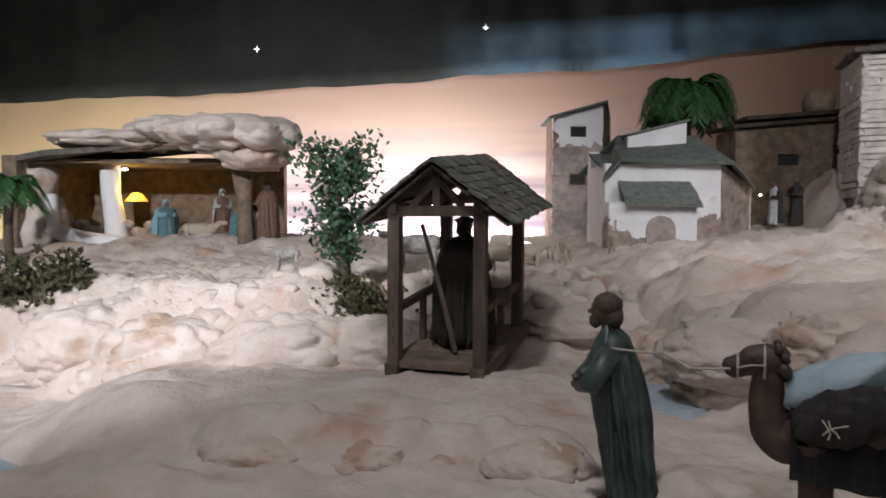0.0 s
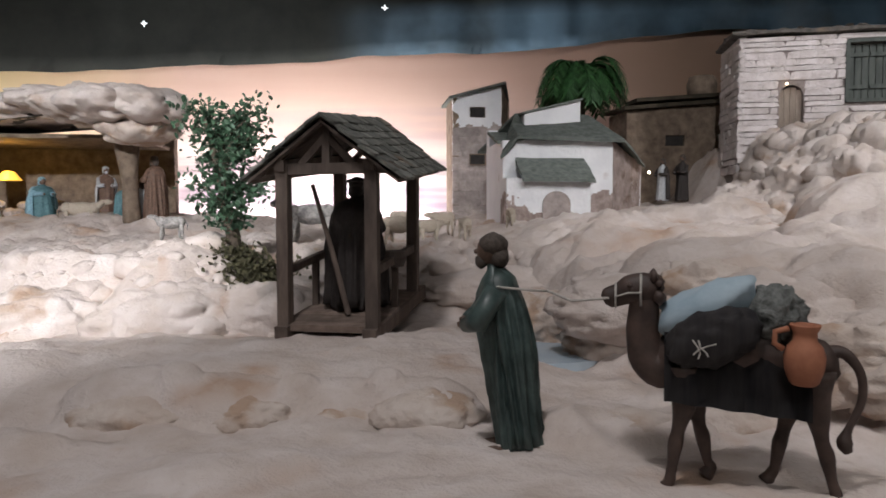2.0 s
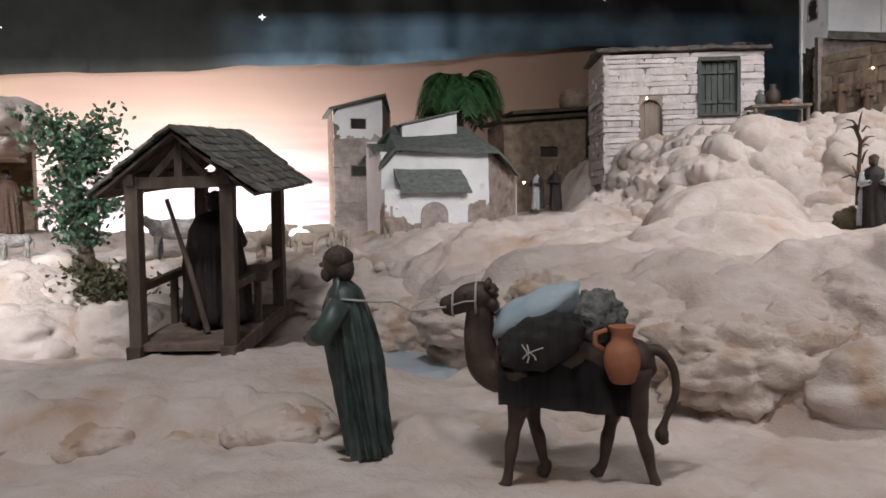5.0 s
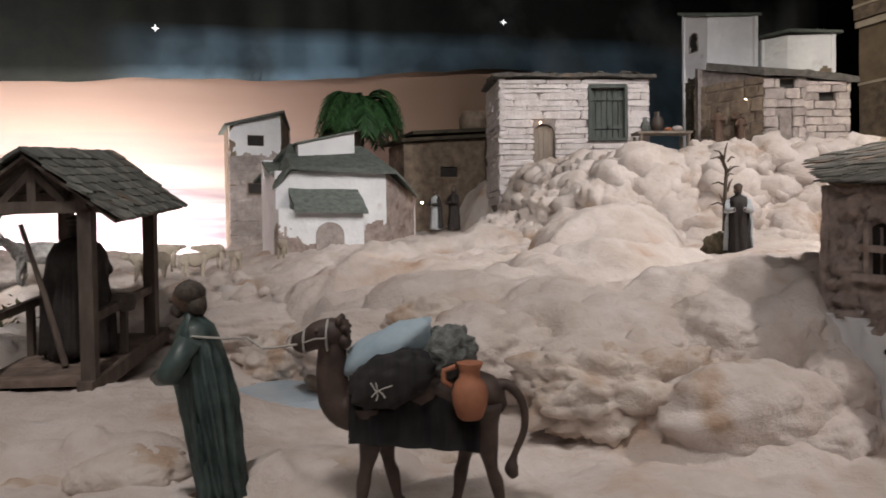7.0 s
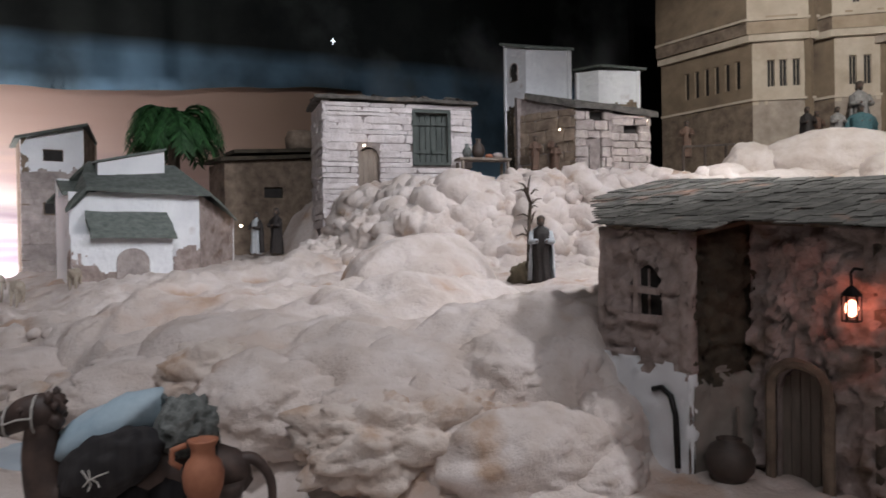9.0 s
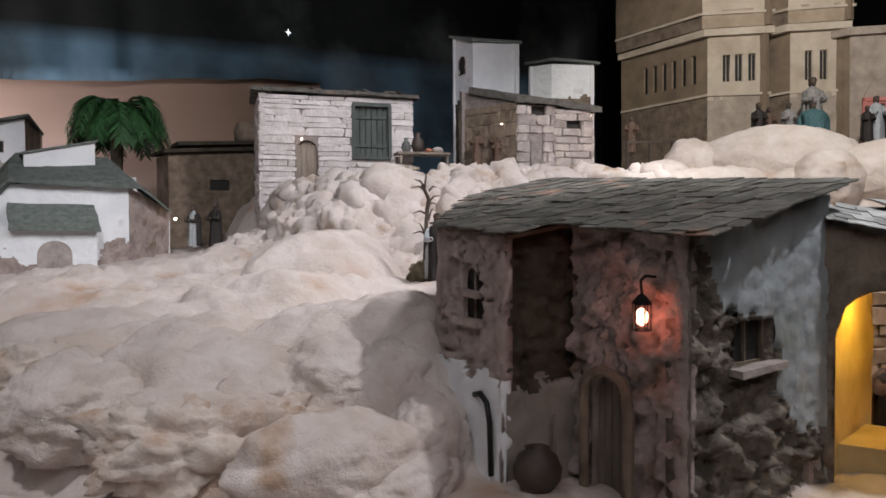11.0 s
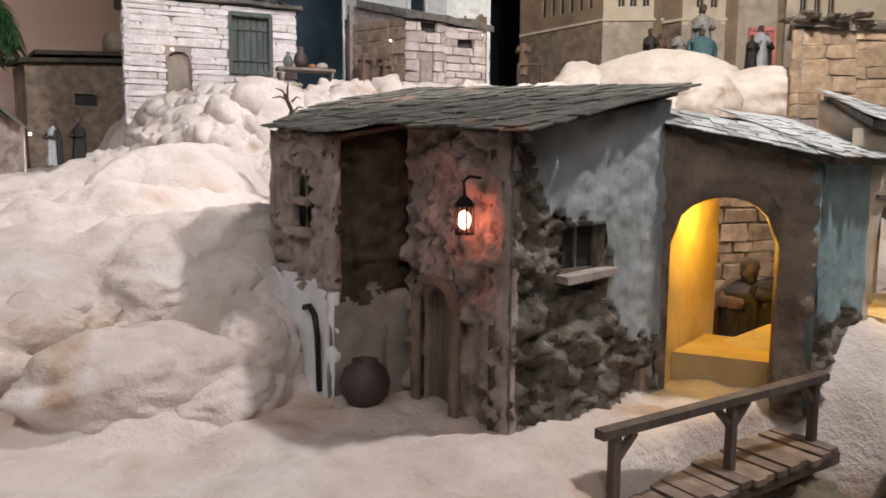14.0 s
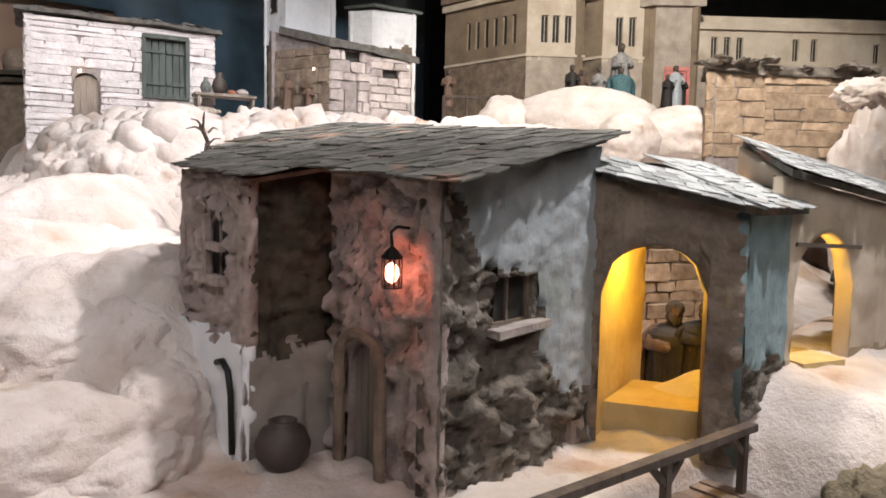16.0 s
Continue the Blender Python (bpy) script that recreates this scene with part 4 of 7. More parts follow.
    part("window_sill", bm, GREYST, h, "worn pale sill")
    door = new("door")
    door.parent = h
    for k in range(5):
        bm = bmesh.new()
        a = Vector((*C2, 0)).lerp(Vector((*C3, 0)), (0.048 + 0.0155 * k) / 0.226)
        b = Vector((*C2, 0)).lerp(Vector((*C3, 0)), (0.062 + 0.0155 * k) / 0.226)
        s = abs((k - 2) / 2.6)
        top = 1.088 + 0.036 * math.sqrt(1 - s * s)
        back = Vector((0.017, 0.002, 0))
        pts = [a + back, b + back, b + back * 1.4, a + back * 1.4]
        hexa(bm, [p + Vector((0, 0, 0.925)) for p in pts] + [p + Vector((0, 0, top)) for p in pts])
        part("plank", bm, DOORW, door)
    bm = bmesh.new()
    ring = [Vector((*C2, 0)).lerp(Vector((*C3, 0)), u / 0.226) for u in (0.040, 0.133)]
    arc = [ring[0] + Vector((-0.008, 0, z)) for z in (0.93, 1.0, 1.09)] + [ring[0].lerp(ring[1], 0.5 - 0.5 * math.cos(a)) + Vector((-0.008, 0, 1.095 + 0.042 * math.sin(a))) for a in (math.pi * k / 8 for k in range(1, 8))] + [ring[1] + Vector((-0.008, 0, z)) for z in (1.09, 1.0, 0.93)]
    tube(bm, arc, 0.008, 8)
    for v in bm.verts:
        v.co += 0.003 * noise.noise_vector(v.co * 60)
    part("door_surround", bm, BROWN, h, "dark rough moulded arch round the door")
    return h


HOUSE = near_house()


def gallery():
    g = thing("arched_passage", "stone passage with an arch, lit warm yellow inside", "passage")
    A0, A1 = (1.634, 0.387), (1.752, 0.208)
    bm = bmesh.new()
    wall(bm, A0, A1, 0.93, 1.352, 1.308, 0.035, [(0.016, 0.166, 0.93, 1.248, 0.07)], 0.008, 0.008, 22, stones=11)
    part("wall", bm, PASSAGEW, g, "brown plastered stone around the arch", True)
    bm = bmesh.new()
    wall(bm, A1, (1.95, 0.212), 0.93, 1.308, 1.308, 0.03, (), 0.007, 0.008, 24, paint_by=lambda u, z: 1 if z < 1.068 else 0, stones=20, calm=0)
    part("wall", bm, [TEALW, RUBBLE], g, "teal plaster above dark rubble", True)
    for p0, p1 in (((1.665, 0.392), (1.94, 0.455)), ((1.95, 0.25), (1.775, 0.243))):
        bm = bmesh.new()
        wall(bm, p0, p1, 0.93, 1.33, 1.31, 0.012, (), 0.012, 0.004, 14)
        part("wall", bm, YELLOWW, g, "inner wall with yellow lamplight in its colour", True)
    bm = bmesh.new()
    slab(bm, [(1.70, 0.398, 0.999), (1.765, 0.245, 0.999), (1.93, 0.25, 0.999), (1.87, 0.432, 0.999)], 0.06, 0, 0.004)
    part("floor_slab", bm, YELLOWW, g, "step coloured yellow for lamplight")
    bm = bmesh.new()
    slab(bm, [(1.66, 0.395, 1.338), (1.78, 0.235, 1.300), (1.95, 0.24, 1.302), (1.94, 0.46, 1.345)], 0.010)
    part("inner_ceiling", bm, YELLOWW, g)
    bm = bmesh.new()
    slab(bm, [(1.632, 0.375, 1.354), (1.745, 0.190, 1.306), (1.985, 0.194, 1.306), (2.08, 0.40, 1.378), (1.85, 0.41, 1.376), (1.75, 0.478, 1.380)], 0.010, 0, 0.004)
    part("roof", bm, SLATE, g, "grey slate roof")
    return g


PASSAGE = gallery()


# the yard behind the near house, drawn at its own size and set down beside the passage
YARD = Matrix(((0.952, 0, 0, 0.0144), (0, 0.952, 0, -0.0008), (0, 0, 0.968, 0.0355), (0, 0, 0, 1)))


def settle(ob):
    ob.matrix_basis = YARD @ ob.matrix_basis
    return ob


def in_yard(x, y):
    """The ground under a point of the yard's drawing, in the drawing's own height."""
    p = YARD @ Vector((x, y, 0))
    return (ground(p.x, p.y) - 0.0355) / 0.968


def side_house():
    h = thing("pale_house", "pale plaster house with an arched doorway lit from inside", "house")
    W0, W1 = Vector((1.957, 0.217, 0)), Vector((2.46, 0.095, 0))
    d = (W1 - W0).normalized()
    back = Vector((-d.y, d.x, 0))
    bm = bmesh.new()
    wall(bm, W0[:2], W1[:2], 0.93, 1.356, 1.292, 0.03, [(0.028, 0.218, 0.93, 1.262, 0.095)], 0.010, 0.005, 18, bands=((1.05, 1),))
    part("wall", bm, [CREAM, TAN], h, smooth=True)
    for p, q, top in ((Vector((1.994, 0.243, 0)), Vector((2.143, 0.256, 0)), 1.36), (W1, W1 + back * 0.30, 1.292)):
        bm = bmesh.new()
        wall(bm, p[:2], q[:2], 0.93, top, top, 0.012, () if top == 1.36 else [(0.02, 0.28, 0.93, 1.29, 0.06)], 0.02, 0.003, 14)
        part("wall", bm, YELLOWW if top == 1.36 else CREAM, h, "inner wall with yellow lamplight in its colour" if top == 1.36 else "")
    bm = bmesh.new()
    wall(bm, (2.122, 0.362), (1.957, 0.222), 1.20, 1.420, 1.355, 0.012, (), 0.012, 0.004, 18)
    part("wall", bm, CREAM, h, "pale gable above the passage roof", True)
    bm = bmesh.new()
    ring = [W0 + d * 0.035 - back * 0.02, W0 + d * 0.15 - back * 0.03, W0 + d * 0.20 + back * 0.10, W0 + d * 0.10 + back * 0.18]
    slab(bm, [(p.x, p.y, 1.045) for p in ring], 0.06, 0, 0.004)
    part("floor_slab", bm, YELLOWW, h, "doorstep coloured yellow for lamplight")
    bm = bmesh.new()
    beam(bm, W0 + d * 0.02 - back * 0.004 + Vector((0, 0, 1.246)), W0 + d * 0.23 - back * 0.004 + Vector((0, 0, 1.236)), 0.007)
    part("tie_bar", bm, WOOD, h, "dark wooden tie bar across the arch")
    bm = bmesh.new()
    ring = [(W0 - d * 0.02 - back * 0.014, 1.366), (W1 + d * 0.02 - back * 0.014, 1.300), (W1 + d * 0.17 + back * 0.19, 1.366), (W0 + d * 0.15 + back * 0.19, 1.432)]
    slab(bm, [(p.x, p.y, z) for p, z in ring], 0.012, 0, 0.004)
    part("roof", bm, SLATE, h, "grey slate roof")
    return h


SIDEHOUSE = side_house()


def white_house():
    h = thing("white_house", "whitewashed farmhouse with green-grey slate roofs and a porch", "house")
    bm = bmesh.new()
    wall(bm, (0.648, 2.80), (1.105, 2.80), 1.06, 1.53, 1.53, 0.03, (), 0.007, 0.003, 14, paint_by=lambda u, z: 1 if u > 0.33 and z < 1.33 - 0.5 * abs(u - 0.40) else 0)
    part("wall", bm, [WHITE, PINK], h, "whitewash worn to pinkish stone at the foot")
    bm = bmesh.new()
    wall(bm, (1.105, 2.80), (1.30, 2.98), 1.06, 1.53, 1.45, 0.03, (), 0.016, 0.005, 22)
    part("wall", bm, PINK, h, "pinkish stone side wall")
    bm = bmesh.new()
    wall(bm, (0.64, 3.1), (0.648, 2.80), 1.06, 1.53, 1.50, 0.03, (), 0.03, 0.003)
    part("wall", bm, WHITE, h)
    bm = bmesh.new()
    wall(bm, (1.30, 2.98), (1.2, 3.2), 1.06, 1.45, 1.5, 0.03, (), 0.03, 0.003)
    part("wall", bm, WHITE, h)
    bm = bmesh.new()
    wall(bm, (1.2, 3.2), (0.64, 3.1), 1.06, 1.6, 1.6, 0.03, (), 0.04, 0.003)
    part("wall", bm, WHITE, h)
    porch = new("porch")
    porch.parent = h
    for p0, p1, levels in (((0.64, 2.80), (0.64, 2.69), ((0, 1.3), (0.11, 1.32))), ((0.64, 2.69), (0.975, 2.69), ((0, 1.32), (0.05, 1.28), (0.11, 1.235), (0.2, 1.235), (0.27, 1.215), (0.31, 1.1))), ((0.975, 2.69), (0.975, 2.80), ((0, 1.1), (0.11, 1.1)))):
        bm = bmesh.new()
        wall(bm, p0, p1, 1.06, 1.375, 1.375, 0.02, (), 0.006, 0.003, 20, paint_by=lambda u, z: 1 if z < float(np.interp(u, [q[0] for q in levels], [q[1] for q in levels])) else 0)
        part("wall", bm, [WHITE, PINK], porch, "white plaster worn to pinkish stone")
    bm = bmesh.new()
    ring = [(0.782, 1.18), (0.892, 1.18)] + [(0.837 + 0.055 * math.cos(a), 1.275 + 0.05 * math.sin(a)) for a in (math.pi * k / 10 for k in range(11))]
    f, b = [bm.verts.new((x, 2.682, z)) for x, z in ring], [bm.verts.new((x, 2.70, z)) for x, z in ring]
    bm.faces.new(f)
    bm.faces.new(b[::-1])
    for i in range(len(ring)):
        bm.faces.new((f[i], b[i], b[(i + 1) % len(ring)], f[(i + 1) % len(ring)]))
    part("door", bm, GREYST, h, "grey stone-framed arched door")
    for name, ring, th, mat in (
        ("awning", [(0.695, 2.655, 1.37), (0.985, 2.655, 1.37), (0.98, 2.80, 1.462), (0.70, 2.80, 1.462)], 0.012, GREENROOF),
        ("roof", [(0.635, 2.77, 1.465), (0.70, 2.765, 1.545), (1.14, 2.765, 1.538), (1.06, 2.98, 1.66), (0.735, 2.98, 1.66)], 0.014, GREENROOF),
        ("roof", [(1.14, 2.765, 1.535), (1.30, 2.93, 1.445), (1.23, 3.1, 1.52), (1.06, 2.98, 1.66)], 0.012, GREENROOF),
        ("roof", [(0.735, 2.98, 1.658), (1.06, 2.98, 1.658), (1.22, 3.2, 1.52), (0.62, 3.2, 1.52)], 0.012, GREENROOF),
    ):
        bm = bmesh.new()
        slab(bm, ring, th, 0, 0.004)
        bmesh.ops.subdivide_edges(bm, edges=bm.edges[:], cuts=3, use_grid_fill=True)
        for v in bm.verts:
            v.co += 0.006 * noise.noise_vector(v.co * 25)
        part(name, bm, mat, h)
    bm = bmesh.new()
    hexa(bm, [(0.76, 2.90, 1.60), (1.005, 2.92, 1.60), (1.005, 3.1, 1.60), (0.76, 3.1, 1.60), (0.76, 2.90, 1.648), (1.005, 2.92, 1.712), (1.005, 3.1, 1.712), (0.76, 3.1, 1.648)])
    part("dormer", bm, WHITE, h, "small whitewashed roof box")
    bm = bmesh.new()
    slab(bm, [(0.75, 2.89, 1.656), (1.012, 2.91, 1.722), (1.012, 3.12, 1.722), (0.75, 3.12, 1.656)], 0.008, 0, 0.003)
    part("dormer_roof", bm, GREENROOF, h)
    bm = bmesh.new()
    box(bm, 0.65, 0.70, 2.86, 3.1, 1.06, 1.53, amp=0.004)
    part("wing", bm, WHITE, h)
    bm = bmesh.new()
    slab(bm, [(0.63, 2.83, 1.53), (0.72, 2.83, 1.535), (0.72, 3.1, 1.60), (0.64, 3.1, 1.60)], 0.014, 0, 0.004)
    part("wing_roof", bm, GREENROOF, h)
    return h


white_house()


def tower_house():
    h = thing("tower_house", "narrow tower house, white plaster above grey stone", "house")
    bm = bmesh.new()
    wall(bm, (0.56, 3.6), (0.812, 3.6), 1.15, 1.825, 1.885, 0.03, [(0.088, 0.168, 1.724, 1.778, 0), (0.086, 0.164, 1.484, 1.536, 0)], 0.009, 0.003, 12, bands=((1.68, 1),))
    part("wall", bm, [WHITE, GREYST], h)
    bm = bmesh.new()
    wall(bm, (0.812, 3.6), (0.90, 3.85), 1.15, 1.885, 1.84, 0.03, (), 0.03, 0.003)
    part("wall", bm, BROWN, h)
    bm = bmesh.new()
    wall(bm, (0.56, 3.85), (0.56, 3.6), 1.15, 1.825, 1.825, 0.03, (), 0.03, 0.003)
    part("wall", bm, BROWN, h)
    bm = bmesh.new()
    wall(bm, (0.90, 3.85), (0.56, 3.85), 1.15, 1.84, 1.8, 0.03, (), 0.05, 0.003)
    part("wall", bm, BROWN, h)
    for x, z, deep in ((0.688, 1.724, 0.015), (0.685, 1.484, -0.003)):
        windowed(h, (x, 3.6, z), 0.08, 0.053, (1, 0), BROWN, 0, 0, deep)
    bm = bmesh.new()
    slab(bm, [(0.535, 3.56, 1.825), (0.825, 3.56, 1.902), (0.915, 3.88, 1.86), (0.535, 3.88, 1.82)], 0.012, 0, 0.004)
    part("roof", bm, GREENROOF, h)
    return h


TOWER = tower_house()


def dark_house():
    h = thing("flat_roofed_house", "brown stone house with a flat dark roof", "house")
    bm = bmesh.new()
    wall(bm, (1.385, 3.36), (1.90, 3.30), 1.2, 1.735, 1.775, 0.03, [(0.19, 0.285, 1.565, 1.618, 0)], 0.025, 0.005, 16)
    part("wall", bm, BROWN, h)
    bm = bmesh.new()
    wall(bm, (1.385, 3.6), (1.385, 3.36), 1.2, 1.735, 1.735, 0.03, (), 0.04, 0.004)
    part("wall", bm, BROWN, h)
    bm = bmesh.new()
    wall(bm, (1.90, 3.30), (1.92, 3.6), 1.2, 1.775, 1.775, 0.03, (), 0.04, 0.004)
    part("wall", bm, BROWN, h)
    windowed(h, (1.62, 3.333, 1.565), 0.095, 0.053, (0.515, -0.06), DARKST, 0, 0, 0.02)
    for ring in ([(1.36, 3.33, 1.755), (1.92, 3.26, 1.795), (1.94, 3.62, 1.80), (1.36, 3.62, 1.76)], [(1.43, 3.34, 1.795), (1.86, 3.29, 1.825), (1.88, 3.5, 1.825), (1.43, 3.5, 1.795)]):
        bm = bmesh.new()
        slab(bm, ring, 0.018, 0, 0.006)
        part("roof", bm, DARKST, h)
    bm = bmesh.new()
    lathe(bm, (1.80, 3.42, 1.82), [(0.001, 0), (0.07, 0.005), (0.075, 0.06), (0.06, 0.10), (0.001, 0.105)])
    part("cistern", bm, BROWN, h, "round roof cistern", True)
    return h


dark_house()


def course_house():
    h = thing("coursed_stone_house", "whitewashed coursed-stone house with a rubble roof edge and green shutters", "house")
    S0, S1 = Vector((1.617, 2.746, 0)), Vector((2.235, 2.522, 0))
    d = (S1 - S0).normalized()
    out = Vector((d.y, -d.x, 0))
    bm = bmesh.new()
    wall(bm, S0[:2], S1[:2], 1.40, 1.945, 1.935, 0.04, [(0.148, 0.24, 1.40, 1.75, 0.045), (0.40, 0.552, 1.685, 1.905, 0)], 0.03, 0.002)
    part("wall", bm, MORTAR, h, "rough mortar core")
    a = S0 - out * 0.33 - d * 0.02
    bm = bmesh.new()
    wall(bm, a[:2], S0[:2], 1.30, 1.95, 1.945, 0.04, (), 0.03, 0.003)
    part("wall", bm, MORTAR, h, "rough mortar core")
    e = S1 - out * 0.33
    bm = bmesh.new()
    wall(bm, S1[:2], e[:2], 1.40, 1.935, 1.94, 0.04, (), 0.03, 0.003)
    part("wall", bm, MORTAR, h, "rough mortar core")
    bm = bmesh.new()
    wall(bm, e[:2], a[:2], 1.40, 1.94, 1.95, 0.04, (), 0.05, 0.003)
    part("wall", bm, MORTAR, h, "rough mortar core")
    bm = bmesh.new()
    ring = [S0 - d * 0.03 + out * 0.03, S1 + d * 0.03 + out * 0.03, e + d * 0.03, a - d * 0.03]
    slab(bm, [(p.x, p.y, 1.965) for p in ring], 0.014, 0, 0.008)
    bmesh.ops.subdivide_edges(bm, edges=bm.edges[:], cuts=9, use_grid_fill=True)
    for v in bm.verts:
        v.co += 0.010 * noise.noise_vector(v.co * 22)
    part("roof", bm, DARKROOF, h, "ragged dark rubble roof edge")
    shut = new("shutter_pair")
    shut.parent = h
    for k in range(2):
        for j in range(3):
            bm = bmesh.new()
            u = 0.402 + 0.076 * k + 0.0255 * j
            p, q = S0 + d * u - out * 0.016, S0 + d * (u + 0.0225) - out * 0.016
            hexa(bm, [p + Vector((0, 0, 1.687)), q + Vector((0, 0, 1.687)), q - out * 0.01 + Vector((0, 0, 1.687)), p - out * 0.01 + Vector((0, 0, 1.687)), p + Vector((0, 0, 1.903)), q + Vector((0, 0, 1.903)), q - out * 0.01 + Vector((0, 0, 1.903)), p - out * 0.01 + Vector((0, 0, 1.903))])
            part("slat", bm, SHUT, shut)
        for z in (1.735, 1.86):
            bm = bmesh.new()
            beam(bm, S0 + d * (0.404 + 0.076 * k) - out * 0.012 + Vector((0, 0, z)), S0 + d * (0.474 + 0.076 * k) - out * 0.012 + Vector((0, 0, z)), 0.008, 0.016)
            part("rail", bm, SHUT, shut)
    bm = bmesh.new()
    for p, q in (((0.395, 1.68), (0.395, 1.912)), ((0.557, 1.68), (0.557, 1.912)), ((0.39, 1.912), (0.562, 1.912)), ((0.39, 1.68), (0.562, 1.68))):
        beam(bm, S0 + d * p[0] + out * 0.004 + Vector((0, 0, p[1])), S0 + d * q[0] + out * 0.004 + Vector((0, 0, q[1])), 0.014, 0.014, up=out)
    part("shutter_frame", bm, SHUT, h)
    door = new("door")
    door.parent = h
    for k in range(4):
        bm = bmesh.new()
        u = 0.15 + 0.0225 * k
        top = 1.70 + 0.045 * math.sqrt(max(0, 1 - ((k - 1.5) / 2.2) ** 2))
        p, q = S0 + d * u - out * 0.02, S0 + d * (u + 0.021) - out * 0.02
        hexa(bm, [p + Vector((0, 0, 1.45)), q + Vector((0, 0, 1.45)), q - out * 0.01 + Vector((0, 0, 1.45)), p - out * 0.01 + Vector((0, 0, 1.45)), p + Vector((0, 0, top)), q + Vector((0, 0, top)), q - out * 0.01 + Vector((0, 0, top)), p - out * 0.01 + Vector((0, 0, top))])
        part("plank", bm, DOORW, door)
    return h, S0, S1, a, e


COURSE, CS0, CS1, CA, CE = course_house()


def block_house():
    h = thing("block_stone_house", "grey block-stone house with a sloping slate roof", "house")
    P0, P1, P2 = (2.585, 2.21), (2.737, 2.140), (2.900, 2.066)
    bm = bmesh.new()
    wall(bm, P0, P1, 1.55, 1.915, 1.905, 0.03, [(0.066, 0.127, 1.854, 1.905, 0), (0.058, 0.112, 1.62, 1.765, 0.025)], 0.03, 0.002)
    part("wall", bm, MORTAR, h, "rough mortar core")
    bm = bmesh.new()
    wall(bm, P1, P2, 1.55, 1.90, 1.885, 0.03, [(0.060, 0.125, 1.808, 1.846, 0)], 0.03, 0.002)
    part("wall", bm, MORTAR, h, "rough mortar core")
    bm = bmesh.new()
    wall(bm, (2.50, 2.52), P0, 1.55, 2.01, 1.915, 0.03, (), 0.03, 0.003)
    part("wall", bm, MORTAR, h, "rough mortar core")
    bm = bmesh.new()
    wall(bm, P2, (3.03, 2.33), 1.55, 1.885, 1.95, 0.03, (), 0.04, 0.003)
    part("wall", bm, MORTAR, h, "rough mortar core")
    bm = bmesh.new()
    wall(bm, (3.03, 2.33), (2.50, 2.52), 1.55, 1.95, 2.0, 0.03, (), 0.05, 0.003)
    part("wall", bm, MORTAR, h, "rough mortar core")
    windowed(h, (2.673, 2.1695, 1.854), 0.062, 0.05, (0.2, -0.092), DARKST, 0, 0, 0.02)
    windowed(h, (2.821, 2.102, 1.808), 0.066, 0.038, (0.205, -0.093), DARKST, 0, 0, 0.02)
    windowed(h, (2.662, 2.1745, 1.60), 0.054, 0.165, (0.2, -0.092), GREYST, 0.025, 2, 0.010)
    bm = bmesh.new()
    slab(bm, [(2.575, 2.192, 1.942), (2.735, 2.112, 1.932), (2.93, 2.035, 1.905), (3.06, 2.33, 1.975), (2.86, 2.45, 2.02), (2.50, 2.45, 2.02)], 0.028, 0, 0.006)
    bmesh.ops.subdivide_edges(bm, edges=bm.edges[:], cuts=4, use_grid_fill=True)
    for v in bm.verts:
        v.co += 0.008 * noise.noise_vector(v.co * 24)
    part("roof", bm, DARKROOF, h)
    t = thing("white_tower", "square white plaster tower on dark stone", "tower")
    bm = bmesh.new()
    q = ((2.598, 2.715), (2.60, 2.55), (2.782, 2.425), (2.80, 2.62))
    for i in range(4):
        wall(bm, q[i], q[(i + 1) % 4], 1.55, (2.32, 2.262, 2.25, 2.29)[i], (2.32, 2.262, 2.25, 2.29)[(i + 1) % 4], 0.02, (), 0.012, 0.003, bands=((2.0, 1),))
    part("wall", bm, [WHITE, DARKST], t)
    bm = bmesh.new()
    slab(bm, [(2.585, 2.73, 2.335), (2.588, 2.54, 2.275), (2.79, 2.41, 2.262), (2.81, 2.63, 2.305)], 0.014, 0, 0.005)
    part("roof", bm, GREENROOF, t)
    windowed(t, (2.5985, 2.635, 2.12), 0.055, 0.09, (0.002, -0.165), GREYST, 0.027, 0, 0.004)
    b = thing("white_roof_room", "small whitewashed roof room with a slate lid", "house")
    bm = bmesh.new()
    q = ((3.085, 2.70), (3.135, 2.575), (3.33, 2.46), (3.38, 2.62))
    for i in range(4):
        wall(bm, q[i], q[(i + 1) % 4], 1.6, 2.235, 2.235, 0.02, (), 0.012, 0.003, bands=((2.06, 1),))
    part("wall", bm, [WHITE, BROWN], b)
    bm = bmesh.new()
    slab(bm, [(3.065, 2.71, 2.262), (3.12, 2.545, 2.258), (3.35, 2.43, 2.245), (3.4, 2.64, 2.26)], 0.014, 0, 0.006)
    part("roof", bm, GREENROOF, b)
    return h, (P0, P1, P2)


BLOCKH, BP = block_house()


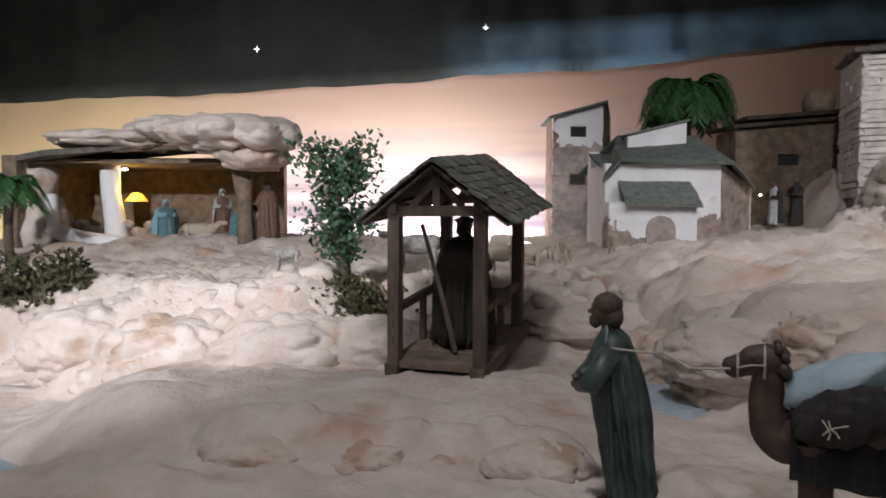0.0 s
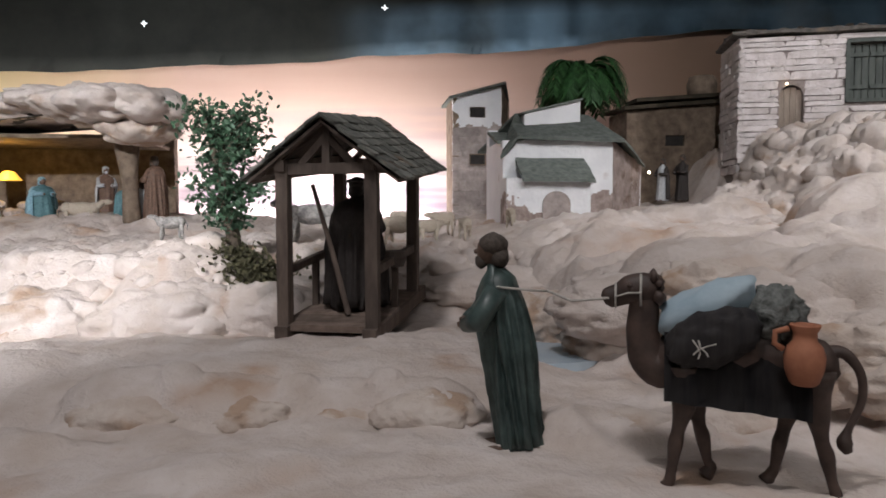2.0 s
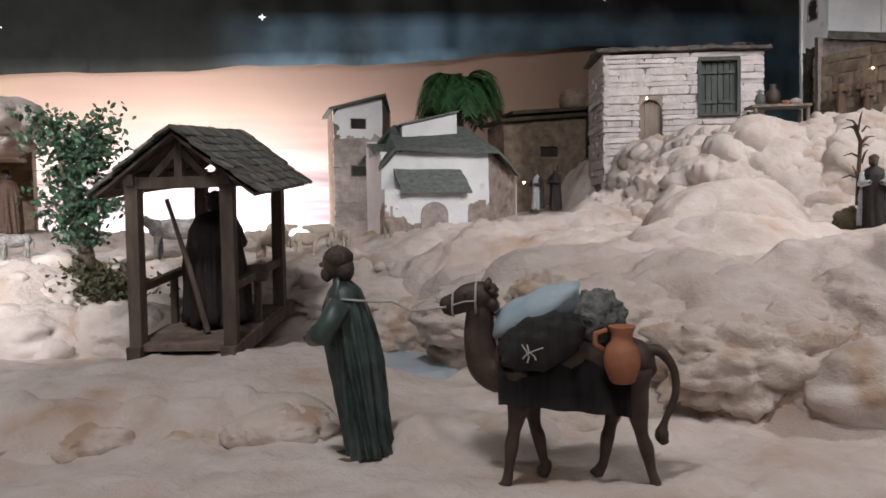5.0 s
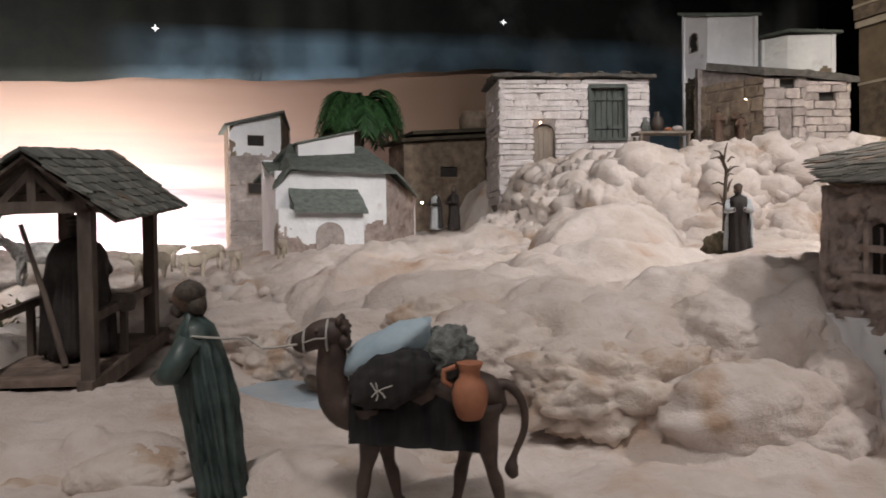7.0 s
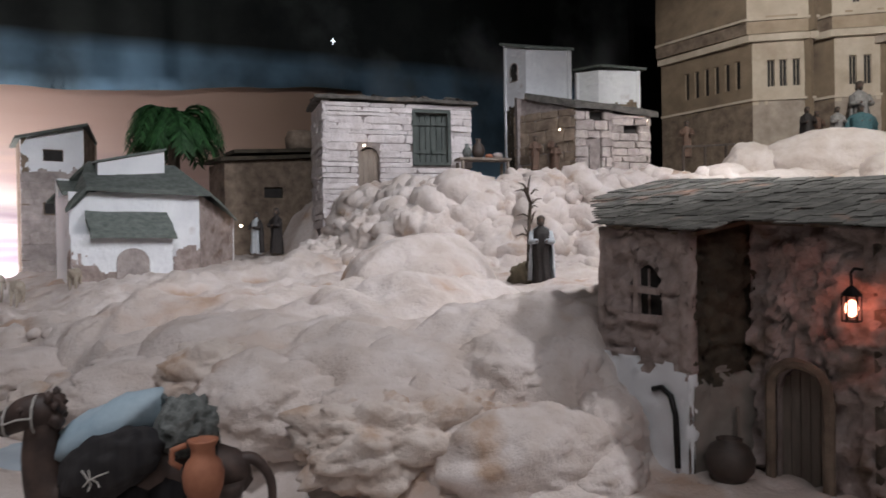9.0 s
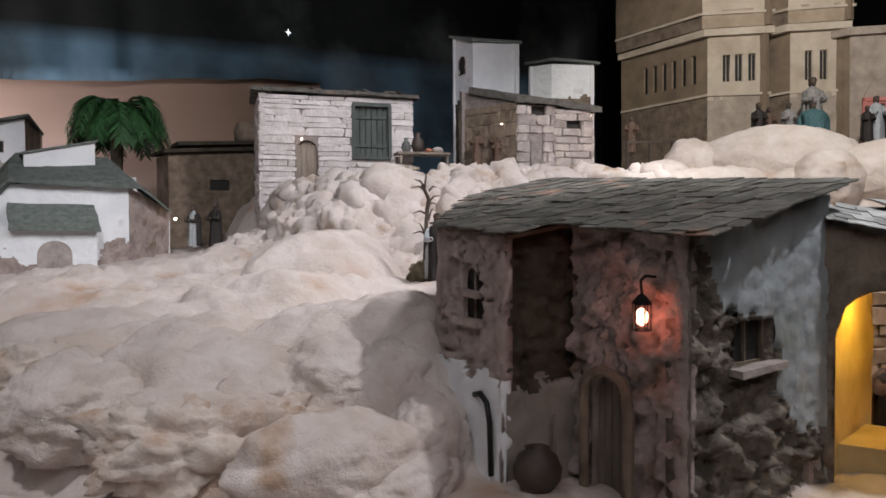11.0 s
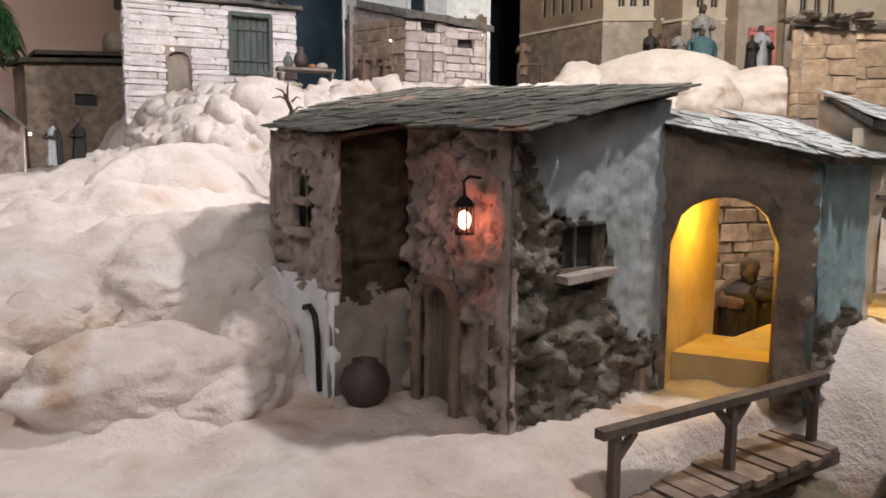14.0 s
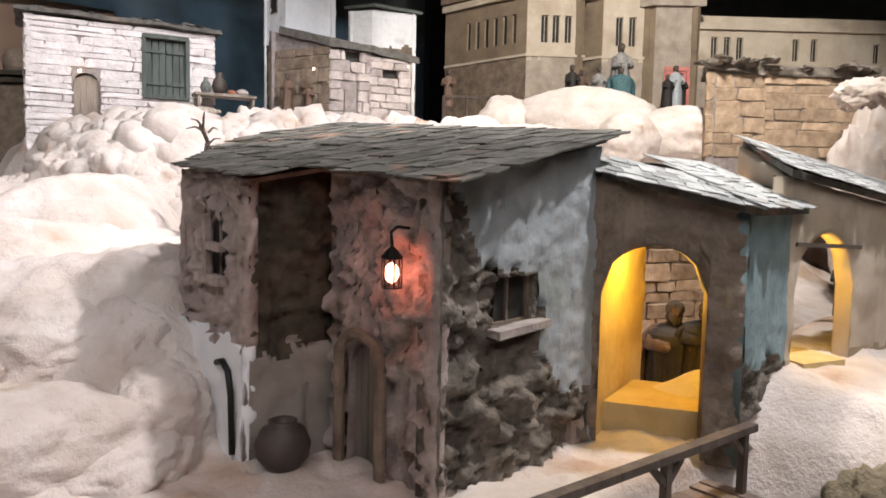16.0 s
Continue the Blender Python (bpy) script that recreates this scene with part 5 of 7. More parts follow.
def palace():
    h = thing("palace", "large tan and cream palace with slit windows and a pointed gate", "palace")
    C = Vector((3.786, 2.097, 0))
    d = Vector((0.70, -0.71, 0)).normalized()
    out = Vector((d.y, -d.x, 0))
    back = Vector((0.0, 1.0, 0))

    def block(u0, u1, side, fwd, z0, z1, eave, wins, lowmat=PALACEST, highmat=CREAM, band=2.055, slits=0, deep=0.58):
        """One tower of the palace: a front, the wall that runs back from its near corner, and its far side."""
        a, b = C + d * u0 + out * fwd, C + d * u1 + out * fwd
        q = [a + side * deep, a, b, b + back * 0.5]
        bm = bmesh.new()
        ops = [(u, u + 0.036, z, z + hh, 0.0) for u, z, hh in wins]
        wall(bm, a[:2], b[:2], z0, z1, z1, 0.03, ops, 0.03, 0.003, 14, bands=((band, 1),))
        part("wall", bm, [highmat, lowmat], h)
        places = [(deep * (0.28 + 0.11 * i), band + 0.075, 0.15) for i in range(slits)]
        # both sides take darker materials than the front, shade put into the colour
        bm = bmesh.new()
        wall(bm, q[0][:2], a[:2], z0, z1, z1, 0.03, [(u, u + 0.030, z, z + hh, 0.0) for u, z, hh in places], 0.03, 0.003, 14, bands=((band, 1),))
        part("wall", bm, [PALACESHADE, BROWN], h, "side wall in a brown that holds its shade")
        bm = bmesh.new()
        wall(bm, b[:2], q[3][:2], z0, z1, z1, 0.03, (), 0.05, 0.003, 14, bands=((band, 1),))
        part("wall", bm, [PALACESHADE, BROWN], h, "side wall in a brown that holds its shade")
        for u, z, hh in wins:
            c = a + d * (u + 0.018)
            windowed(h, (c.x, c.y, z), 0.036, hh, d[:2], CREAM, 0, 1, 0.018)
        for u, z, hh in places:
            c = q[0] - side * (u + 0.015)
            windowed(h, (c.x, c.y, z), 0.030, hh, (-side)[:2], TAN, 0, 0, 0.018)
        for z, w in ((band, 0.008), (eave, 0.022)):
            bm = bmesh.new()
            ring = [q[0] - d * w, a - d * w + out * w, b + d * w + out * w, q[3] + d * w]
            slab(bm, [(p.x, p.y, z + w) for p in ring], w * 1.6, 0, 0.004)
            part("cornice", bm, highmat, h)
        return a, b

    block(0.0, 0.30, back, 0.0, 1.6, 2.40, 2.375, [(0.075, 2.125, 0.14), (0.135, 2.125, 0.14), (0.20, 2.125, 0.14)], slits=6)
    block(-0.03, 0.315, back, 0.02, 2.40, 2.95, 2.90, [], TAN, CREAM, 2.47)
    block(0.40, 0.66, back, 0.0, 1.6, 2.40, 2.375, [(0.07, 2.115, 0.15), (0.14, 2.115, 0.15)], deep=0.3)
    block(0.385, 0.69, back, 0.02, 2.40, 2.95, 2.90, [(0.10, 2.53, 0.14)], TAN, CREAM, 2.47, deep=0.3)
    a, b = block(0.665, 0.90, back, 0.04, 1.6, 2.36, 2.33, [], PALACEST, PALACEST, 1.75, deep=0.2)
    block(0.92, 2.2, back, -0.10, 1.6, 2.31, 2.25, [(0.10, 2.08, 0.12), (0.17, 2.08, 0.12), (0.24, 2.08, 0.12), (0.55, 2.08, 0.12), (0.65, 2.08, 0.12), (1.0, 2.08, 0.1)], deep=0.2)
    block(0.29, 0.41, back, -0.16, 1.6, 2.9, 2.9, [], BROWN, BROWN, 1.7, deep=0.2)
    c = a.lerp(b, 0.5)
    bm = bmesh.new()
    ring = [(-0.07, 1.7), (0.07, 1.7), (0.07, 1.96), (0.04, 2.04), (0.0, 2.11), (-0.04, 2.04), (-0.07, 1.96)]
    f = [bm.verts.new(c + d * u + out * 0.008 + Vector((0, 0, z))) for u, z in ring]
    k = [bm.verts.new(c + d * u - out * 0.01 + Vector((0, 0, z))) for u, z in ring]
    bm.faces.new(f)
    bm.faces.new(k[::-1])
    for i in range(len(ring)):
        bm.faces.new((f[i], k[i], k[(i + 1) % len(ring)], f[(i + 1) % len(ring)]))
    part("gate_recess", bm, PALACEST, h, "pointed gate recess")
    turn = Matrix.Translation(c) @ Matrix(((d.x, -out.x, 0, 0), (d.y, -out.y, 0, 0), (0, 0, 1, 0), (0, 0, 0, 1)))
    for u0 in (-0.05, 0.002):
        bm = bmesh.new()
        box(bm, u0, u0 + 0.048, -0.020, -0.010, 1.7, 1.98, turn)
        part("gate_leaf", bm, REDDOOR, h, "gate with red light in its colour")
    bm = bmesh.new()
    for u0, u1, z0, z1 in ((-0.065, -0.052, 1.7, 2.0), (0.052, 0.065, 1.7, 2.0), (-0.065, 0.065, 1.985, 2.003)):
        box(bm, u0, u1, -0.026, -0.010, z0, z1, turn)
    part("gate_frame", bm, REDDOOR, h, "gate frame with red light in its colour")
    return c, d, out


PC, PD, PO = palace()


def cave_stable():
    h = thing("cave_stable", "nativity cave stable with a rocky overhanging roof and pale pillars", "stable")
    for at, r, seed, mat in (((-0.82, 2.75, 1.625), (0.22, 0.28, 0.075), 1, ROCK), ((-1.02, 2.90, 1.655), (0.22, 0.26, 0.055), 2, ROCK), ((-1.30, 2.98, 1.625), (0.30, 0.26, 0.040), 3, ROCK), ((-0.66, 2.66, 1.62), (0.12, 0.18, 0.065), 4, ROCK), ((-0.72, 2.74, 1.545), (0.14, 0.16, 0.055), 7, DUNE)):
        bm = bmesh.new()
        ball(bm, at, r, sub=5, amp=0.0)
        for v in bm.verts:
            d = v.co - Vector(at)
            q = v.co * 7 + Vector((seed, 0, 0))
            v.co += d * 0.9 * (0.5 * abs(noise.noise(q)) + 0.25 * abs(noise.noise(q * 2.2)) + 0.12 * abs(noise.noise(q * 4.7)) - 0.16)
        part("roof_rock", bm, mat, h, "lumpy pale rock overhang" if mat is ROCK else "brown stained rock under the overhang", True)
    bm = bmesh.new()
    slab(bm, [(-1.72, 2.86, 1.555), (-1.0, 2.80, 1.635), (-0.95, 3.5, 1.66), (-1.74, 3.5, 1.60)], 0.022, 0, 0.01)
    bmesh.ops.subdivide_edges(bm, edges=bm.edges[:], cuts=5, use_grid_fill=True)
    for v in bm.verts:
        v.co += 0.012 * noise.noise_vector(v.co * 14)
    part("roof_slab", bm, DARKROOF, h, "thin dark stone slab over the cave")
    bm = bmesh.new()
    box(bm, -1.75, -0.78, 3.5, 3.56, 1.1, 1.6)
    box(bm, -1.80, -1.74, 2.9, 3.5, 1.1, 1.56)
    part("back_wall", bm, BROWN, h, "dark brown inner wall")
    bm = bmesh.new()
    box(bm, -1.72, -0.8, 2.95, 3.55, 1.535, 1.55)
    part("inner_ceiling", bm, BROWN, h)
    bm = bmesh.new()
    tube(bm, [(-1.42, 3.1, 1.18), (-1.43, 3.1, 1.28), (-1.45, 3.1, 1.42), (-1.45, 3.1, 1.56)], [0.06, 0.045, 0.04, 0.045], 10)
    part("pillar", bm, WHITE, h, "whitewashed pillar", True)
    bm = bmesh.new()
    tube(bm, [(-0.775, 2.82, 1.18), (-0.78, 2.82, 1.36), (-0.79, 2.82, 1.54)], [0.035, 0.028, 0.05], 10)
    part("pillar", bm, BROWN, h, "brown rock pillar", True)
    bm = bmesh.new()
    for at, r, s in (((-1.72, 3.05, 1.28), (0.10, 0.12, 0.14), 5), ((-1.75, 3.05, 1.45), (0.09, 0.1, 0.12), 6)):
        ball(bm, at, r, sub=3, amp=0.3, freq=9, seed=s)
    part("side_rock", bm, ROCK, h, "lumpy rock jamb", True)
    bm = bmesh.new()
    tube(bm, [(-1.66, 3.0, 1.40), (-1.64, 2.98, 1.26), (-1.5, 2.95, 1.205), (-1.3, 2.95, 1.195)], [0.03, 0.035, 0.045, 0.03], 10)
    part("low_wall", bm, WHITE, h, "whitewashed low parapet", True)
    rng = random.Random(4)
    for k in range(26):
        x = -1.62 + 0.5 * rng.random()
        bm = bmesh.new()
        ball(bm, (x, 3.1 + 0.1 * rng.random(), 1.225 + 0.07 * rng.random() * (1 if x < -1.45 else 0.8)), (0.03, 0.03, 0.02), sub=2, amp=0.3, seed=k)
        part("stone", bm, GREYST, h)
    bm = bmesh.new()
    lathe(bm, (-1.37, 3.18, 1.385), [(0.001, 0.035), (0.022, 0.03), (0.045, 0.0), (0.05, -0.006), (0.001, 0.0)])
    part("lamp_shade", bm, FIREGLOW, h, "glowing yellow lamp shade")
    bm = bmesh.new()
    ball(bm, (-1.385, 3.1, 1.517), (0.014, 0.008, 0.006))
    part("tiny_bulb", bm, TINYGLOW, h)


cave_stable()

# ---- well shelter ----
WC, WU, WV = Vector((0.058, 1.480, 0)), Vector((0.949, -0.316, 0)), Vector((0.316, 0.949, 0))


def at_well(u, v, z):
    return WC + WU * u + WV * v + Vector((0, 0, z + 0.017 + 0.1 * v))


def well_shelter():
    h = thing("wooden_shelter", "dark wooden open shelter with a shingled gable roof", "shelter")
    a, b = 0.085, 0.155
    for u in (-a, a):
        bm = bmesh.new()
        beam(bm, at_well(u, -b - 0.022, 1.022), at_well(u, b + 0.07, 1.022), 0.026, 0.028, amp=0.002)
        part("base_beam", bm, WOOD, h)
        for v in (-b, b):
            bm = bmesh.new()
            beam(bm, at_well(u, v, 1.03), at_well(u, v, 1.335), 0.023, 0.023, up=WV, amp=0.002)
            part("post", bm, WOOD, h)
        bm = bmesh.new()
        beam(bm, at_well(u, -b, 1.135), at_well(u, b, 1.135), 0.012, 0.016, amp=0.002)
        part("hand_rail", bm, WOOD, h)
        bm = bmesh.new()
        beam(bm, at_well(u, 0.0, 1.03), at_well(u, 0.0, 1.132), 0.012, 0.012, up=WV)
        part("baluster", bm, WOOD, h)
        bm = bmesh.new()
        beam(bm, at_well(u, -b - 0.02, 1.332), at_well(u, b + 0.02, 1.332), 0.018, 0.02)
        part("wall_plate", bm, WOOD, h)
    for v in (-b, b):
        bm = bmesh.new()
        beam(bm, at_well(-a - 0.03, v, 1.325), at_well(a + 0.03, v, 1.325), 0.016, 0.02, amp=0.002)
        part("tie_beam", bm, WOOD, h)
        bm = bmesh.new()
        beam(bm, at_well(0, v, 1.33), at_well(0, v, 1.406), 0.014, 0.014, up=WV)
        part("king_post", bm, WOOD, h)
        for s in (-1, 1):
            bm = bmesh.new()
            beam(bm, at_well(s * 0.134, v, 1.316), at_well(0, v, 1.408), 0.014, 0.018)
            part("rafter", bm, WOOD, h)
            bm = bmesh.new()
            beam(bm, at_well(s * 0.05, v, 1.333), at_well(0, v, 1.385), 0.01, 0.012)
            part("brace", bm, WOOD, h)
    for k in range(12):
        bm = bmesh.new()
        v = -b - 0.008 + (2 * b + 0.016) * k / 12
        hexa(bm, [at_well(u, w, z) for z in (1.026, 1.038) for u, w in ((-a - 0.01, v), (a + 0.01, v), (a + 0.01, v + 0.027), (-a - 0.01, v + 0.027))])
        part("floor_plank", bm, PLANK, h)
    bm = bmesh.new()
    beam(bm, at_well(0, -b - 0.02, 1.412), at_well(0, b, 1.412), 0.02, 0.012)
    part("ridge_board", bm, WOOD, h)
    for s in (-1, 1):
        bm = bmesh.new()
        slab(bm, [at_well(s * 0.142, -b - 0.03, 1.306), at_well(0, -b - 0.03, 1.413), at_well(0, b + 0.02, 1.413), at_well(s * 0.142, b + 0.02, 1.306)], 0.006)
        part("roof_board", bm, WOOD, h)
    return h


SHELTER = well_shelter()


# ---- figurines ----
def figurine(name, label, at, tall, turn, robe, head=SKIN, hair=HAIR, cloak=None, arms=1.0, sit=1.0, hood=False, lean=0.0, group="", slim=1.0, taper=0.0, folds=0.22, hat=False):
    """One plain mesh: a robe with folds, arms, head and hair. It faces its own +x."""
    bm = bmesh.new()
    n, k0 = 72 if tall > 0.26 else 40, (at[0] * 37 + at[1] * 17) % 6
    prof = ((0.0, 0.135, 0.115), (0.03, 0.15, 0.125), (0.15, 0.14, 0.118), (0.35, 0.125, 0.11), (0.52, 0.12, 0.115), (0.63, 0.125, 0.13), (0.72, 0.115, 0.14), (0.78, 0.085, 0.115), (0.815, 0.045, 0.05), (0.85, 0.035, 0.036))
    rng = random.Random(int(k0 * 1000))
    pleats = [(2 * math.pi * k / 17 + rng.uniform(-0.15, 0.15), rng.uniform(-0.55, 0.35), rng.uniform(0.55, 0.8), rng.uniform(0.07, 0.12)) for k in range(17)]

    def ridges(t, f):
        """Raised folds that run slanting from the shoulders down to the hem."""
        best = 0.0
        for t0, slant, high, w in pleats:
            if f < high:
                gap = (t - t0 - slant * (1 - f / 0.8) ** 1.4 + math.pi) % (2 * math.pi) - math.pi
                best = max(best, math.exp(-((gap / w) ** 2)) * min(1.0, (high - f) / 0.2))
        return best

    rings = []
    fs = [p[0] for p in prof]
    for f in sorted(set(fs) | {0.76 * i / 20 for i in range(21)}):
        rx, ry = float(np.interp(f, fs, [p[1] for p in prof])), float(np.interp(f, fs, [p[2] for p in prof]))
        ring = []
        for i in range(n):
            t = 2 * math.pi * i / n
            w = 0.93 + folds * (ridges(t, f) - 0.3)
            w *= 1 - taper * (0.55 + 0.45 * math.cos(t)) * max(0.0, 1 - f / 0.6)
            ring.append(Vector((slim * rx * math.cos(t) * w + lean * f, slim * ry * math.sin(t) * w, f * sit)))
        rings.append(ring)
    loft(bm, rings, 0)
    top = 0.85 * sit
    lx = lean * 0.9
    ball(bm, (0.012 + lx, 0, top + 0.058), (0.056, 0.048, 0.066), 1, 2)
    ball(bm, (0.068 + lx, 0, top + 0.052), (0.014, 0.010, 0.014), 1, 1)
    ball(bm, (-0.008 + lx, 0, top + 0.082), (0.066, 0.062, 0.055), 2, 3, 0.12, 14, seed=k0)
    ball(bm, (-0.035 + lx, 0, top + 0.03), (0.045, 0.058, 0.055), 2, 2, 0.12, 14, seed=k0 + 2)
    if hat:
        ball(bm, (0.0 + lx, 0, top + 0.105), (0.095, 0.09, 0.022), 2, 2, 0.15, 9)
    if not hood:
        ball(bm, (0.045 + lx, 0, top + 0.01), (0.03, 0.03, 0.036), 2, 2, 0.15, 14)
    for s in (-1, 1):
        sh = Vector((0.0 + lx * 0.8, s * 0.115, 0.74 * sit))
        el = Vector((0.06 + lx, s * 0.15, 0.60 * sit))
        hand = Vector((0.06 + 0.11 * arms + lx, s * 0.075, (0.56 + 0.05 * arms) * sit))
        tube(bm, [sh, el, hand], [0.05, 0.052, 0.036], 10, 3 if cloak else 0)
        ball(bm, hand + Vector((0.02, -s * 0.005, 0)), (0.024, 0.018, 0.02), 1, 1)
        ball(bm, (0.10, s * 0.06, 0.018), (0.055, 0.026, 0.02), 1, 1)
    if cloak:
        rings = []
        for f in (0.04, 0.1, 0.17, 0.24, 0.31, 0.38, 0.45, 0.52, 0.58, 0.64, 0.70, 0.75, 0.79, 0.83):
            r = float(np.interp(f, [0.04, 0.3, 0.55, 0.7, 0.79, 0.83], [0.147, 0.14, 0.14, 0.145, 0.11, 0.05])) * (1 - 0.6 * taper * max(0.0, 1 - f / 0.6))
            outer = [Vector((slim * r * math.cos(t) * (0.92 + (folds + 0.06) * (ridges(t * 1.3 + 1, f) - 0.2)) - 0.014 + lean * f, slim * r * 1.05 * math.sin(t) * (0.92 + (folds + 0.06) * (ridges(t * 1.3 + 1, f) - 0.2)), f * sit)) for t in (radians(75 + 210 * i / 54) for i in range(55))]
            inner = [p * 0.93 + Vector((-0.001, 0, p.z * 0.07)) for p in outer[::-1]]
            rings.append(outer + inner)
        loft(bm, rings, 3)
    ob = solo(name, bm, [robe, head, hair, cloak or robe], label, "figurine", group, smooth=True)
    ob.matrix_basis = pose(*at, 0, 0, turn) @ Matrix.Scale(tall, 4)
    return ob


def beast(name, label, at, tall, turn, hide, legs=0.5, long=1.0, neck=0.0, horns=False, group="", wool=0.0):
    bm = bmesh.new()
    lh = legs
    ball(bm, (0, 0, lh + 0.2), (0.40 * long, 0.17, 0.2), 0, 3, 0.08 + wool, 12)
    ball(bm, (0.3 * long, 0, lh + 0.22), (0.16, 0.15, 0.18), 0, 2, 0.05 + wool)
    ball(bm, (-0.3 * long, 0, lh + 0.23), (0.16, 0.16, 0.18), 0, 2, 0.05 + wool)
    tube(bm, [(0.34 * long, 0, lh + 0.25), (0.46 * long, 0, lh + 0.36 + neck), (0.52 * long, 0, lh + 0.42 + neck)], [0.12, 0.09, 0.08], 10)
    ball(bm, (0.60 * long, 0, lh + 0.40 + neck), (0.14, 0.07, 0.08), 0, 2)
    for s in (-1, 1):
        ball(bm, (0.50 * long, s * 0.09, lh + 0.45 + neck), (0.03, 0.06, 0.02), 0, 1)
        for x, k in ((0.28, 0.05), (-0.30, -0.04)):
            tube(bm, [(x * long, s * 0.1, lh + 0.15), (x * long + k * s, s * 0.1, lh * 0.5), (x * long + k * 0.6, s * 0.1, 0)], [0.075, 0.04, 0.034], 8)
        if horns:
            tube(bm, [(0.53 * long, s * 0.05, lh + 0.47 + neck), (0.55 * long, s * 0.11, lh + 0.52 + neck), (0.58 * long, s * 0.10, lh + 0.60 + neck)], [0.02, 0.015, 0.004], 6)
    tube(bm, [(-0.43 * long, 0, lh + 0.28), (-0.5 * long, 0, lh + 0.15), (-0.5 * long, 0, lh - 0.05)], [0.03, 0.022, 0.02], 6)
    ob = solo(name, bm, hide, label, "animal figurine", group, smooth=True)
    ob.matrix_basis = pose(*at, 0, 0, turn) @ Matrix.Scale(tall, 4)
    return ob


figurine("robed_figurine", "painted clay figurine in a long dark green robe and cloak", (0.259, 0.888, ground(0.259, 0.888) - 0.004), 0.280, 168, GREENROBE, cloak=GREENROBE, arms=0.45, lean=0.125, slim=0.86, taper=0.45, folds=0.38)
# backlit silhouette put into colour: skin, hair and robe share one dark tone
figurine("robed_figurine", "figurine standing inside the wooden shelter, coloured dark as a backlit silhouette", (0.065, 1.47, 1.05), 0.272, 60, DARKROBE, DARKROBE, DARKROBE, DARKROBE, slim=1.5, hat=True)
bm = bmesh.new()
tube(bm, [(0.045, 1.385, 1.05), (0.015, 1.40, 1.17), (-0.022, 1.41, 1.30)], [0.006, 0.005, 0.004], 8)
solo("walking_staff", bm, WOOD, "thin dark wooden staff leaning by the shelter figurine", "staff")
bm = bmesh.new()
lathe(bm, (0.135, 1.45, 1.135), [(0.001, 0), (0.022, 0.002), (0.028, 0.02), (0.024, 0.034), (0.001, 0.03)])
solo("small_bucket", bm, DARKCLAY, "small dark bucket by the shelter rail", "bucket")


def camel():
    ax, side, o = Vector((0.923, -0.385, 0)), Vector((0.385, 0.923, 0)), Vector((0.348, 0.821, 0))

    def at(u, v, z):
        return o + ax * u + side * v + Vector((0, 0, z))

    load = Matrix.Translation((0.10, 0.005, 1.247)) @ Matrix.Scale(0.95, 4) @ Matrix.Translation((-0.10, -0.005, -1.247))
    made = []
    bm = bmesh.new()
    tube(bm, [at(0.058, 0, 1.072), at(0.085, 0, 1.078), at(0.14, 0, 1.085), at(0.19, 0, 1.085), at(0.225, 0, 1.08), at(0.246, 0, 1.066)], [0.018, 0.031, 0.036, 0.035, 0.028, 0.008], 16, flat=0.8, steps=4)
    tube(bm, [at(0.088, 0, 1.085), at(0.068, 0, 1.068), at(0.050, 0, 1.076), at(0.043, 0, 1.105), at(0.044, 0, 1.14), at(0.048, 0, 1.158)], [0.027, 0.026, 0.022, 0.019, 0.017, 0.014], 16, flat=0.8, steps=4)
    tube(bm, [at(0.060, 0, 1.150), at(0.046, 0, 1.158), at(0.030, 0, 1.157), at(0.016, 0, 1.151), at(0.004, 0, 1.147), at(-0.002, 0, 1.144)], [0.013, 0.0195, 0.018, 0.0135, 0.0125, 0.007], 14, flat=0.85, steps=4)
    for k in range(26):
        rng = random.Random(k)
        ball(bm, at(rng.uniform(0.02, 0.062), rng.uniform(-0.014, 0.014), rng.uniform(1.150, 1.172)), rng.uniform(0.004, 0.008), 0, 2, 0.4, 14, seed=k)
    ball(bm, at(0.034, 0, 1.170), (0.010, 0.008, 0.006), 0, 2)
    for s in (-1, 1):
        ball(bm, at(0.054, s * 0.013, 1.174), (0.005, 0.005, 0.008), 0, 1)
        ball(bm, at(0.028, s * 0.013, 1.163), 0.004, 0, 1)
    for u, v, k, z in ((0.088, -0.016, -0.014, 0.934), (0.10, 0.018, 0.022, 0.943), (0.205, 0.018, -0.018, 0.942), (0.222, -0.016, 0.024, 0.934)):
        tube(bm, [at(u, v, 1.075), at(u + 0.002, v, 1.04), at(u + k * 0.35, v, 1.0), at(u + k * 0.55, v, 0.985), at(u + k * 0.8, v, 0.957), at(u + k, v, z + 0.006), at(u + k - 0.006, v, z - 0.004)], [0.021, 0.0145, 0.0075, 0.0085, 0.0056, 0.0065, 0.009], 12, steps=4)
    tube(bm, [at(0.238, 0, 1.092), at(0.252, -0.004, 1.095), at(0.268, -0.006, 1.075), at(0.270, -0.008, 1.045), at(0.258, -0.01, 1.015), at(0.254, -0.01, 0.998), at(0.258, -0.01, 0.988)], [0.010, 0.0065, 0.005, 0.0045, 0.004, 0.0085, 0.005], 10, steps=4)
    made.append(solo("camel_figurine", bm, CAMELM, "dark brown camel figurine walking with a full load", "animal figurine", smooth=True))
    bm = bmesh.new()
    for u, z, r in ((0.012, 1.150, 0.0145), (0.040, 1.156, 0.0205)):
        tube(bm, [at(u, r * math.cos(t), z + r * math.sin(t)) for t in (2 * math.pi * k / 12 for k in range(13))], 0.0014, 6)
